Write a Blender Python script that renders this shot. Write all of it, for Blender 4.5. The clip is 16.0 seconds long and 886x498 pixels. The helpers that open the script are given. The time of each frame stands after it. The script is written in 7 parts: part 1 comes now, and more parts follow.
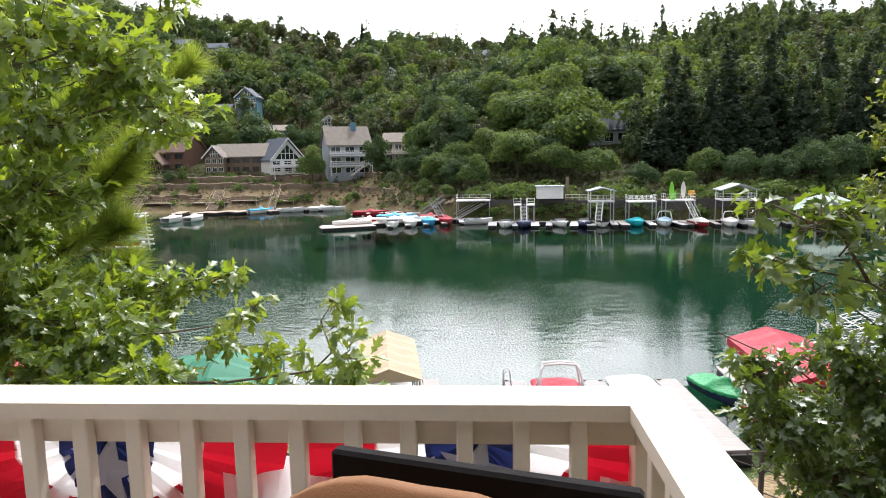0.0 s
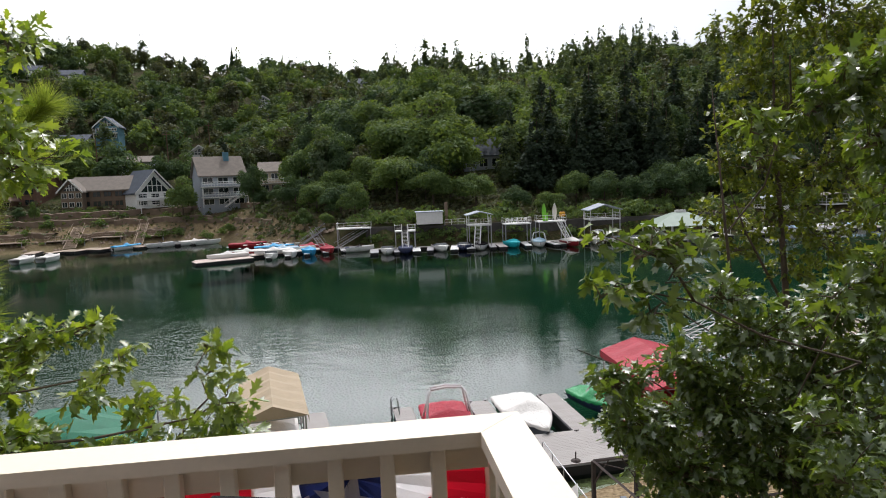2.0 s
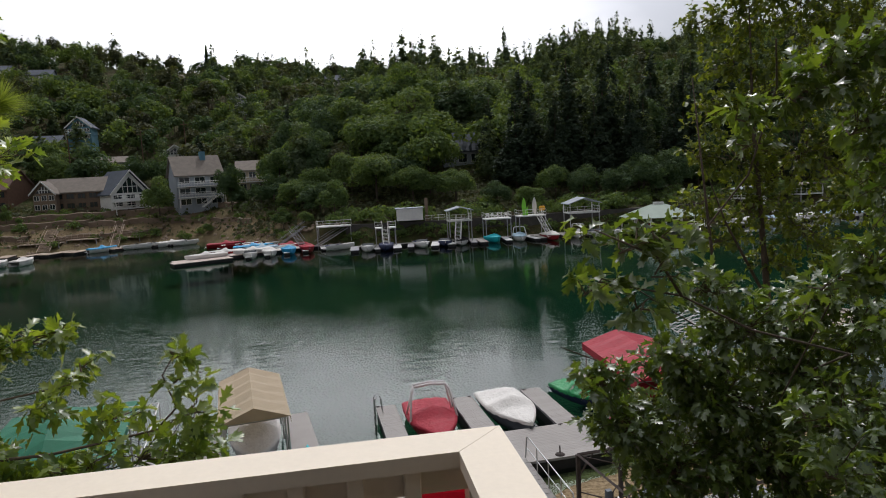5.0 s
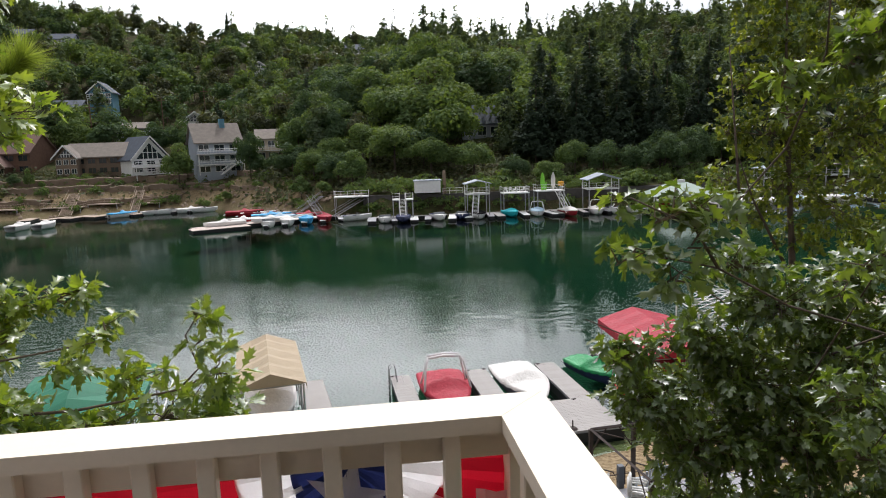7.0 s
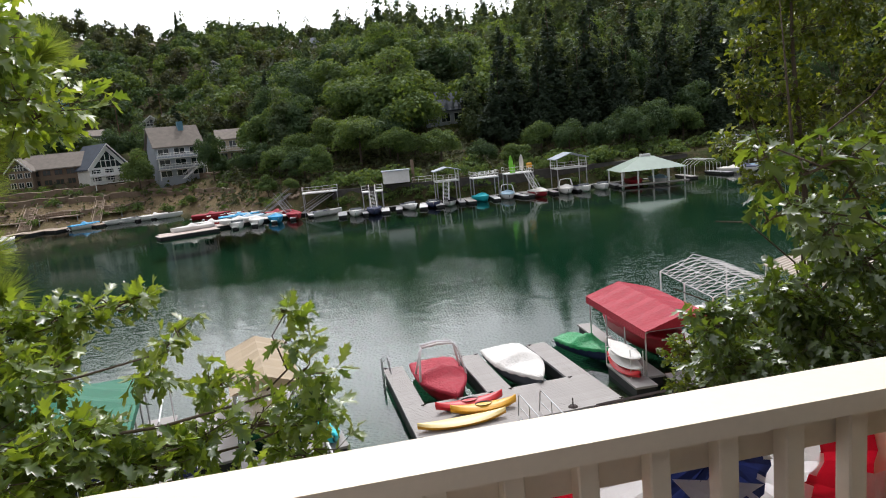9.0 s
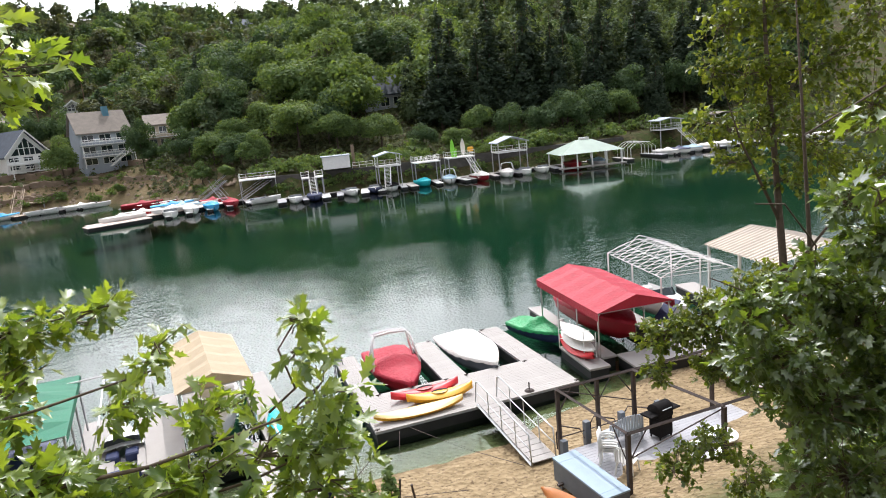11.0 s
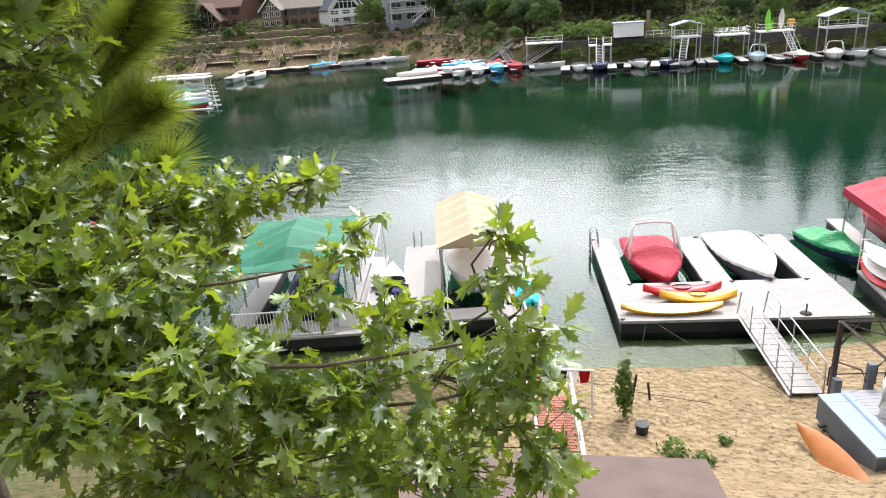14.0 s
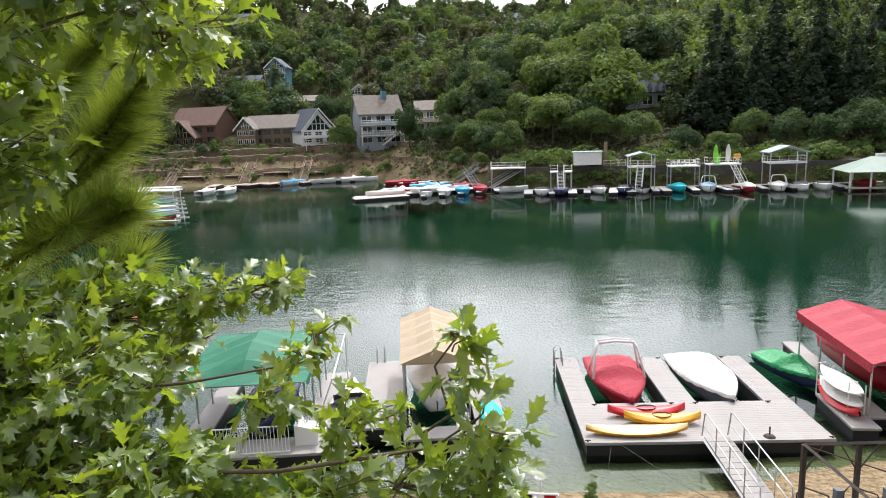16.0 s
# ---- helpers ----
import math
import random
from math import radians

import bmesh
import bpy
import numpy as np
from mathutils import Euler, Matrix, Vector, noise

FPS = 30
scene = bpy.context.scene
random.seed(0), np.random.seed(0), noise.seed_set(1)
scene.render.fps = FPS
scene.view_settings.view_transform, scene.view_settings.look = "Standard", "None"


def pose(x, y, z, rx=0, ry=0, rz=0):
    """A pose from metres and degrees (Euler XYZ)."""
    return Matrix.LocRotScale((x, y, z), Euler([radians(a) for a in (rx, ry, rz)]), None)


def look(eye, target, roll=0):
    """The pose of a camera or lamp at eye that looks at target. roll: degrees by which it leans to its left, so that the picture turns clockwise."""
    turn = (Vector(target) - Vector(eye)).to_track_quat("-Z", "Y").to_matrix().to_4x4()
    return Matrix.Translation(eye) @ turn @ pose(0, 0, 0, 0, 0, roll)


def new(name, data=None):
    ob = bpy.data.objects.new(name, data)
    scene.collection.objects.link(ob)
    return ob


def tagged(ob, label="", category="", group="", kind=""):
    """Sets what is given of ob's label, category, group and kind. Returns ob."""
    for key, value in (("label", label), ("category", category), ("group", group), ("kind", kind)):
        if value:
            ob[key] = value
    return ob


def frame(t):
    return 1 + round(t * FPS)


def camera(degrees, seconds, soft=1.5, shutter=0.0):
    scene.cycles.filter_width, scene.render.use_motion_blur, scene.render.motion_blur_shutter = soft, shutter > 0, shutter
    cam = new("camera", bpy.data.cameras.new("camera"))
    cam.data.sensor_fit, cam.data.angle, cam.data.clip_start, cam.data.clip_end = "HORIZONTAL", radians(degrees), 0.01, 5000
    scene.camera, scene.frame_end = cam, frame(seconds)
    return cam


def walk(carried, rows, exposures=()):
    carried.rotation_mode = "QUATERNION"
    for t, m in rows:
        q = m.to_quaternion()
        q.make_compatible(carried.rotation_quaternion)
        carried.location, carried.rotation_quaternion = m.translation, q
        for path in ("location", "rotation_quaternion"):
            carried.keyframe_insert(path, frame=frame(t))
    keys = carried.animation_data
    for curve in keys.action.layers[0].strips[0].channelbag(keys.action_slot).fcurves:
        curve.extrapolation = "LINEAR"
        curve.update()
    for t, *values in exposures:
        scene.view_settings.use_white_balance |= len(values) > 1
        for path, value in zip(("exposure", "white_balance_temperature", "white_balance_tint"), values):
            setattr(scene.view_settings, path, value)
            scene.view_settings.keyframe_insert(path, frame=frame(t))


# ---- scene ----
cam = camera(67.8, 16.0, soft=1.0)
PATH = [
    (0, (0.149, 0.057, 11.355), (-0.049, 2.027, 11.077), -1.0),
    (0.5, (0.211, -0.043, 11.399), (0.394, 1.935, 11.172), 0.4),
    (1, (0.204, -0.199, 11.465), (0.531, 1.762, 11.246), 0.1),
    (1.5, (0.224, 0.043, 11.385), (0.446, 2.020, 11.174), -1.5),
    (2, (0.212, -0.106, 11.438), (0.370, 1.878, 11.229), -2.3),
    (2.5, (0.229, -0.011, 11.435), (0.406, 1.969, 11.224), -2.5),
    (3, (0.220, 0.100, 11.407), (0.303, 2.086, 11.190), -5.4),
    (3.5, (0.236, 0.193, 11.379), (0.243, 2.192, 11.328), -3.0),
    (4, (0.237, 0.143, 11.386), (0.405, 2.131, 11.246), -3.0),
    (4.5, (0.251, 0.056, 11.431), (0.472, 2.035, 11.234), -3.4),
    (7, (0.192, 0.147, 11.377), (0.353, 2.118, 11.075), -2.0),
    (7.5, (-0.004, 0.068, 11.409), (0.155, 2.033, 11.070), -9.4),
    (8, (-0.193, 0.161, 11.384), (-0.162, 2.132, 11.040), -11.7),
    (8.5, (-0.375, 0.327, 11.329), (-0.212, 2.292, 10.994), -7.5),
    (11, (-0.934, 1.124, 11.309), (-0.512, 3.036, 10.906), -5.8),
    (11.5, (-0.837, 1.325, 11.276), (-0.679, 3.284, 10.903), -4.1),
    (12, (-0.783, 1.541, 11.243), (-0.782, 3.496, 10.825), -3.9),
    (12.5, (-0.720, 1.645, 11.166), (-0.929, 3.546, 10.578), -5.0),
    (13, (-0.693, 1.663, 11.130), (-1.142, 3.526, 10.556), -5.3),
    (13.5, (-0.674, 1.772, 11.215), (-1.160, 3.615, 10.607), -3.9),
    (14, (-0.687, 1.844, 11.270), (-1.086, 3.673, 10.567), -4.4),
    (14.5, (-0.686, 1.842, 11.265), (-1.030, 3.685, 10.568), -3.4),
    (15, (-0.672, 1.835, 11.292), (-0.962, 3.741, 10.759), -4.9),
    (15.5, (-0.666, 1.842, 11.282), (-0.955, 3.759, 10.793), -4.5),
    (16, (-0.677, 1.780, 11.225), (-0.969, 3.723, 10.857), -2.2),
]
walk(cam, [(t, look(eye, target, roll)) for t, eye, target, roll in PATH], exposures=[(0, -0.2, 6250, 14), (1.0, -0.4, 6250, 14), (2.0, -1.05, 6250, 14), (3.0, -1.5, 6250, 14), (4.5, -1.78, 6250, 14), (7.0, -0.95, 6250, 14), (8.5, -1.02, 6250, 14), (11.0, -0.3, 6250, 14), (12.5, -0.12, 6250, 14), (13.7, -0.05, 6250, 14), (14.6, -0.33, 6250, 14), (16.0, -0.4, 6250, 14)])

# sky with a veil of bright cloud, and the sun ahead and to the right
SUN_AZ, SUN_EL = 14.0, 56.0        # degrees: from +y towards +x, above the horizon
world = bpy.data.worlds.new("sky")
scene.world = world
world.use_nodes = True
wn, wl = world.node_tree.nodes, world.node_tree.links
sky = wn.new("ShaderNodeTexSky")
sky.sky_type = 'NISHITA'
sky.sun_disc = False
sky.sun_elevation, sky.sun_rotation = radians(SUN_EL), radians(SUN_AZ)
w_co = wn.new("ShaderNodeTexCoord")
w_noise = wn.new("ShaderNodeTexNoise")
w_noise.inputs["Scale"].default_value = 2.2
w_noise.inputs["Detail"].default_value = 6.0
w_map = wn.new("ShaderNodeMapping")
w_map.inputs["Scale"].default_value = (1.0, 1.0, 3.2)
w_map.inputs["Rotation"].default_value = (0, radians(12), 0)
wl.new(w_co.outputs["Generated"], w_map.inputs["Vector"])
wl.new(w_map.outputs[0], w_noise.inputs["Vector"])


def w_math(op, a, b, c=None):
    x = wn.new("ShaderNodeMath")
    x.operation = op
    for slot, v in enumerate((a, b, c)):
        if v is None:
            continue
        if isinstance(v, (int, float)):
            x.inputs[slot].default_value = v
        else:
            wl.new(v, x.inputs[slot])
    return x.outputs[0]


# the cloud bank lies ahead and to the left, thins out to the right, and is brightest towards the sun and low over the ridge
w_sep = wn.new("ShaderNodeSeparateXYZ")
wl.new(w_co.outputs["Generated"], w_sep.inputs[0])
w_cover = w_math('MULTIPLY_ADD', w_sep.outputs["X"], -0.80, w_noise.outputs[0])
w_ramp = wn.new("ShaderNodeMapRange")
w_ramp.inputs[1].default_value, w_ramp.inputs[2].default_value = 0.12, 0.46
w_ramp.inputs[3].default_value = 0.55
wl.new(w_cover, w_ramp.inputs[0])
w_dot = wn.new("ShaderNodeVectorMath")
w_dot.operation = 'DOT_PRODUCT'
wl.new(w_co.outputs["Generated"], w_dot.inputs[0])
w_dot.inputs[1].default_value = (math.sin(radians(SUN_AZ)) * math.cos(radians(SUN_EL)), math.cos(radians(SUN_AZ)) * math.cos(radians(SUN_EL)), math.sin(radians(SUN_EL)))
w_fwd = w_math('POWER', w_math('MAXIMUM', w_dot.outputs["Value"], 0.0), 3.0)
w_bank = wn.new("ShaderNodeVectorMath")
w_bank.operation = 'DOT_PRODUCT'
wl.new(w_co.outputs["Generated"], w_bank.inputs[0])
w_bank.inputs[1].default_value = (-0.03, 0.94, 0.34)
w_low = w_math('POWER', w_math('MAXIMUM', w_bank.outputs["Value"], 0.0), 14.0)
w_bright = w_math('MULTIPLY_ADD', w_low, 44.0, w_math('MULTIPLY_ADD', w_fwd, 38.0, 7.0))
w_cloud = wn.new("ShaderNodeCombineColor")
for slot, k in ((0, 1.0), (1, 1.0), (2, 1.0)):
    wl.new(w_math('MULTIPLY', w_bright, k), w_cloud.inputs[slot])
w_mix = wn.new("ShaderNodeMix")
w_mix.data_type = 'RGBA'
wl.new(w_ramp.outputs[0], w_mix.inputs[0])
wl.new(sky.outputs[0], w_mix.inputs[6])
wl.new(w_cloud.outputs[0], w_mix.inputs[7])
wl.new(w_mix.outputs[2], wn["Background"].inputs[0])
wn["Background"].inputs[1].default_value = 0.12

sun = new("sun", bpy.data.lights.new("sun", 'SUN'))
sun.data.energy, sun.data.angle, sun.data.color = 4.0, radians(0.6), (1.0, 0.96, 0.90)
sa, se = radians(SUN_AZ), radians(SUN_EL)
sun.matrix_world = look((0, 0, 0), (-math.sin(sa) * math.cos(se), -math.cos(sa) * math.cos(se), -math.sin(se)))


# ---- materials ----
def mat(name, color, rough=0.6, metal=0.0, vary=0.25, scale=6.0, fine=60.0, bump=0.15, dist=0.01, spec=0.5, islands=0.0, objects=0.0):
    """A painted, wooden or mineral surface: colour varied at two scales, fine relief."""
    m = bpy.data.materials.new(name)
    m.use_nodes = True
    n, l = m.node_tree.nodes, m.node_tree.links
    b = n["Principled BSDF"]
    b.inputs["Roughness"].default_value, b.inputs["Metallic"].default_value = rough, metal
    b.inputs["Specular IOR Level"].default_value = spec
    co = n.new("ShaderNodeTexCoord")
    big, small = n.new("ShaderNodeTexNoise"), n.new("ShaderNodeTexNoise")
    big.inputs["Scale"].default_value, small.inputs["Scale"].default_value = scale, fine
    big.inputs["Detail"].default_value = small.inputs["Detail"].default_value = 4
    l.new(co.outputs["Object"], big.inputs["Vector"]), l.new(co.outputs["Object"], small.inputs["Vector"])
    add = n.new("ShaderNodeMath")
    add.operation = 'MULTIPLY_ADD'
    l.new(big.outputs[0], add.inputs[0])
    add.inputs[1].default_value = 0.65
    mul = n.new("ShaderNodeMath")
    mul.operation = 'MULTIPLY'
    l.new(small.outputs[0], mul.inputs[0])
    mul.inputs[1].default_value = 0.35
    l.new(mul.outputs[0], add.inputs[2])
    last = add.outputs[0]
    for share, kind, slot in ((islands, "ShaderNodeNewGeometry", "Random Per Island"), (objects, "ShaderNodeObjectInfo", "Random")):
        if share:
            g, k = n.new(kind), n.new("ShaderNodeMath")
            k.operation = 'MULTIPLY_ADD'
            l.new(g.outputs[slot], k.inputs[0])
            k.inputs[1].default_value = share
            l.new(last, k.inputs[2])
            last = k.outputs[0]
    r = n.new("ShaderNodeMapRange")
    l.new(last, r.inputs[0])
    r.inputs[1].default_value, r.inputs[2].default_value = 0.25, 0.75 + islands + objects
    mix = n.new("ShaderNodeMix")
    mix.data_type = 'RGBA'
    l.new(r.outputs[0], mix.inputs[0])
    mix.inputs[6].default_value = (*[c * (1 - vary) for c in color], 1)
    mix.inputs[7].default_value = (*[min(1, c * (1 + vary)) for c in color], 1)
    l.new(mix.outputs[2], b.inputs["Base Color"])
    if bump:
        bp = n.new("ShaderNodeBump")
        bp.inputs["Strength"].default_value, bp.inputs["Distance"].default_value = bump, dist
        l.new(small.outputs[0], bp.inputs["Height"])
        l.new(bp.outputs[0], b.inputs["Normal"])
    return m


def leaf_mat(name, dark, light, through_share=0.35, rough=0.45, spec=0.5, veins=0.0):
    """Leaves: a glossy face, and light that comes through from behind; every leaf its own tint."""
    m = bpy.data.materials.new(name)
    m.use_nodes = True
    n, l = m.node_tree.nodes, m.node_tree.links
    b = n["Principled BSDF"]
    b.inputs["Roughness"].default_value, b.inputs["Specular IOR Level"].default_value = rough, spec
    g = n.new("ShaderNodeNewGeometry")
    oi = n.new("ShaderNodeObjectInfo")
    tone = n.new("ShaderNodeMath")
    tone.operation = 'MULTIPLY_ADD'
    l.new(oi.outputs["Random"], tone.inputs[0])
    tone.inputs[1].default_value = 0.35
    k = n.new("ShaderNodeMath")
    k.operation = 'MULTIPLY'
    l.new(g.outputs["Random Per Island"], k.inputs[0])
    k.inputs[1].default_value = 0.65
    l.new(k.outputs[0], tone.inputs[2])
    mix = n.new("ShaderNodeMix")
    mix.data_type = 'RGBA'
    l.new(tone.outputs[0], mix.inputs[0])
    mix.inputs[6].default_value, mix.inputs[7].default_value = (*dark, 1), (*light, 1)
    l.new(mix.outputs[2], b.inputs["Base Color"])
    if veins:
        b.inputs["Coat Weight"].default_value, b.inputs["Coat Roughness"].default_value = 0.9, 0.30
        co, grain, bp = n.new("ShaderNodeTexCoord"), n.new("ShaderNodeTexNoise"), n.new("ShaderNodeBump")
        grain.inputs["Scale"].default_value, grain.inputs["Detail"].default_value = 55.0, 3.0
        bp.inputs["Strength"].default_value, bp.inputs["Distance"].default_value = veins, 0.012
        l.new(co.outputs["Object"], grain.inputs["Vector"]), l.new(grain.outputs[0], bp.inputs["Height"]), l.new(bp.outputs[0], b.inputs["Normal"])
    t = n.new("ShaderNodeBsdfTranslucent")
    warm = n.new("ShaderNodeMix")
    warm.data_type, warm.blend_type = 'RGBA', 'MULTIPLY'
    warm.inputs[0].default_value = 1.0
    l.new(mix.outputs[2], warm.inputs[6])
    warm.inputs[7].default_value = (2.3, 2.0, 0.7, 1)
    l.new(warm.outputs[2], t.inputs[0])
    ms = n.new("ShaderNodeMixShader")
    ms.inputs[0].default_value = through_share
    l.new(b.outputs[0], ms.inputs[1]), l.new(t.outputs[0], ms.inputs[2])
    l.new(ms.outputs[0], n["Material Output"].inputs[0])
    return m


def ground_mat():
    """Sand by the water, earth and dry litter on the slopes, a lake bed coloured greener and darker with depth."""
    m = bpy.data.materials.new("ground")
    m.use_nodes = True
    n, l = m.node_tree.nodes, m.node_tree.links
    b = n["Principled BSDF"]
    b.inputs["Roughness"].default_value = 0.95
    b.inputs["Specular IOR Level"].default_value = 0.15
    co = n.new("ShaderNodeTexCoord")

    def tex(scale, detail=5):
        t = n.new("ShaderNodeTexNoise")
        t.inputs["Scale"].default_value, t.inputs["Detail"].default_value = scale, detail
        l.new(co.outputs["Object"], t.inputs["Vector"])
        return t.outputs[0]

    def blend(fac, a, c):
        x = n.new("ShaderNodeMix")
        x.data_type = 'RGBA'
        l.new(fac, x.inputs[0])
        for slot, v in ((6, a), (7, c)):
            if isinstance(v, tuple):
                x.inputs[slot].default_value = (*v, 1)
            else:
                l.new(v, x.inputs[slot])
        return x.outputs[2]

    def span(v, lo, hi):
        r = n.new("ShaderNodeMapRange")
        l.new(v, r.inputs[0])
        r.inputs[1].default_value, r.inputs[2].default_value = lo, hi
        return r.outputs[0]

    sand = blend(span(tex(2.2), 0.3, 0.7), (0.225, 0.166, 0.092), (0.325, 0.247, 0.145))
    sand = blend(span(tex(9, 8), 0.54, 0.66), sand, (0.13, 0.09, 0.054))
    soil = blend(span(tex(0.25), 0.35, 0.65), (0.06, 0.05, 0.025), (0.05, 0.075, 0.02))
    soil = blend(span(tex(1.7), 0.5, 0.75), soil, (0.13, 0.09, 0.05))
    at = n.new("ShaderNodeAttribute")
    at.attribute_name = "sandy"
    top = blend(at.outputs["Fac"], soil, sand)
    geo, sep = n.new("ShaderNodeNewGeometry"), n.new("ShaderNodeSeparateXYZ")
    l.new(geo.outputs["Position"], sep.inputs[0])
    # Darker green with depth: light lost in the water, painted into the bed.
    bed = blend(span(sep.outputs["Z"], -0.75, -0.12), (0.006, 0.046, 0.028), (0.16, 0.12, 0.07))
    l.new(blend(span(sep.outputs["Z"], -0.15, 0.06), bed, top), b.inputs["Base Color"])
    bp = n.new("ShaderNodeBump")
    bp.inputs["Strength"].default_value, bp.inputs["Distance"].default_value = 1.0, 0.13
    v = n.new("ShaderNodeTexVoronoi")
    v.inputs["Scale"].default_value = 4.6
    l.new(co.outputs["Object"], v.inputs["Vector"])
    l.new(v.outputs[0], bp.inputs["Height"])
    l.new(bp.outputs[0], b.inputs["Normal"])
    return m


def water_mat():
    """Clear green water: a rippled mirror over its bed."""
    m = bpy.data.materials.new("water")
    m.use_nodes = True
    n, l = m.node_tree.nodes, m.node_tree.links
    n.remove(n["Principled BSDF"])
    co = n.new("ShaderNodeTexCoord")
    mp = n.new("ShaderNodeMapping")
    mp.inputs["Scale"].default_value = (0.70, 1.6, 1)
    mp.inputs["Rotation"].default_value = (0, 0, radians(-14))
    l.new(co.outputs["Object"], mp.inputs["Vector"])
    waves, fine, calm = n.new("ShaderNodeTexNoise"), n.new("ShaderNodeTexNoise"), n.new("ShaderNodeTexNoise")
    waves.inputs["Scale"].default_value, waves.inputs["Detail"].default_value = 1.0, 2.0
    fine.inputs["Scale"].default_value, fine.inputs["Detail"].default_value = 4.6, 3.0
    calm.inputs["Scale"].default_value, calm.inputs["Detail"].default_value = 0.05, 2
    l.new(mp.outputs[0], waves.inputs["Vector"]), l.new(mp.outputs[0], fine.inputs["Vector"]), l.new(co.outputs["Object"], calm.inputs["Vector"])
    both = n.new("ShaderNodeMath")
    both.operation = 'MULTIPLY_ADD'
    l.new(fine.outputs[0], both.inputs[0]), l.new(waves.outputs[0], both.inputs[2])
    both.inputs[1].default_value = 0.42
    r = n.new("ShaderNodeMapRange")
    l.new(calm.outputs[0], r.inputs[0])
    r.inputs[1].default_value, r.inputs[2].default_value = 0.35, 0.62
    r.inputs[3].default_value, r.inputs[4].default_value = 0.30, 1.0
    bp = n.new("ShaderNodeBump")
    bp.inputs["Distance"].default_value = 0.036
    pos, warp, shelter = n.new("ShaderNodeSeparateXYZ"), n.new("ShaderNodeMath"), n.new("ShaderNodeValToRGB")
    l.new(co.outputs["Object"], pos.inputs[0])
    warp.operation = 'MULTIPLY_ADD'
    l.new(calm.outputs[0], warp.inputs[0]), l.new(pos.outputs["Y"], warp.inputs[2])
    warp.inputs[1].default_value = 14.0
    share_y, force = n.new("ShaderNodeMath"), n.new("ShaderNodeMath")
    share_y.operation = 'DIVIDE'
    l.new(warp.outputs[0], share_y.inputs[0])
    share_y.inputs[1].default_value = 120.0
    l.new(share_y.outputs[0], shelter.inputs[0])
    ramp = shelter.color_ramp
    ramp.elements[0].position, ramp.elements[0].color = 0.30, (0.22, 0.22, 0.22, 1)
    ramp.elements[1].position, ramp.elements[1].color = 0.72, (0.16, 0.16, 0.16, 1)
    for at, v in ((0.40, 0.85), (0.54, 0.85)):
        ramp.elements.new(at).color = (v, v, v, 1)
    force.operation = 'MULTIPLY'
    l.new(r.outputs[0], force.inputs[0]), l.new(shelter.outputs[0], force.inputs[1])
    l.new(force.outputs[0], bp.inputs["Strength"])
    l.new(both.outputs[0], bp.inputs["Height"])
    fr = n.new("ShaderNodeFresnel")
    fr.inputs[0].default_value = 1.34
    gl, tr = n.new("ShaderNodeBsdfGlossy"), n.new("ShaderNodeBsdfTransparent")
    gl.inputs["Roughness"].default_value = 0.04
    tr.inputs[0].default_value = (0.62, 0.82, 0.68, 1)
    ms = n.new("ShaderNodeMixShader")
    l.new(bp.outputs[0], fr.inputs["Normal"]), l.new(bp.outputs[0], gl.inputs["Normal"])
    l.new(fr.outputs[0], ms.inputs[0]), l.new(tr.outputs[0], ms.inputs[1]), l.new(gl.outputs[0], ms.inputs[2])
    l.new(ms.outputs[0], n["Material Output"].inputs[0])
    return m


def cloth(name, color, share_through=0.4, **more):
    """Canvas and flag cloth: a surface of mat(), with light that comes through."""
    m = mat(name, color, 0.75, **more)
    n, l = m.node_tree.nodes, m.node_tree.links
    t, ms = n.new("ShaderNodeBsdfTranslucent"), n.new("ShaderNodeMixShader")
    b = n["Principled BSDF"]
    l.new(b.inputs["Base Color"].links[0].from_socket, t.inputs[0])
    ms.inputs[0].default_value = share_through
    l.new(b.outputs[0], ms.inputs[1]), l.new(t.outputs[0], ms.inputs[2])
    l.new(ms.outputs[0], n["Material Output"].inputs[0])
    return m


CREAM = mat("cream_paint", (0.78, 0.69, 0.55), 0.55, vary=0.08, scale=3, bump=0.2, dist=0.002)
WHITE = mat("white_paint", (0.78, 0.78, 0.76), 0.5, vary=0.1, scale=2)
GELCOAT = mat("white_gelcoat", (0.78, 0.78, 0.76), 0.25, vary=0.06, scale=1.5, bump=0)
DOCK = mat("dock_boards", (0.335, 0.315, 0.295), 0.8, vary=0.14, scale=1.2, fine=25, objects=0.25)
FLOAT = mat("black_float", (0.018, 0.018, 0.02), 0.6, vary=0.4, scale=2)
PIERWOOD = mat("pinkish_pale_planks", (0.56, 0.46, 0.41), 0.85, vary=0.22, scale=1.0, fine=20)
SUNWOOD = mat("sun_bleached_planks", (0.44, 0.35, 0.27), 0.85, vary=0.3, scale=1.0, fine=20, objects=0.3)
OLDWOOD = mat("weathered_wood", (0.27, 0.20, 0.14), 0.85, vary=0.35, scale=1.5, fine=30, objects=0.3)
GREYWOOD = mat("grey_planks", (0.33, 0.33, 0.345), 0.8, vary=0.2, scale=2, fine=30, objects=0.3)
STEEL = mat("galvanised_steel", (0.52, 0.53, 0.54), 0.4, 0.85, vary=0.15, scale=8, bump=0.05)
IRON = mat("rusty_dark_iron", (0.06, 0.045, 0.04), 0.65, 0.4, vary=0.45, scale=5)
BLACK = mat("black_plastic", (0.010, 0.009, 0.009), 0.85, vary=0.35, scale=20, spec=0.15)
TANCUSH = mat("tan_cushion_cloth", (0.17, 0.068, 0.017), 0.8, vary=0.2, scale=9, fine=300, bump=0.4, dist=0.002)
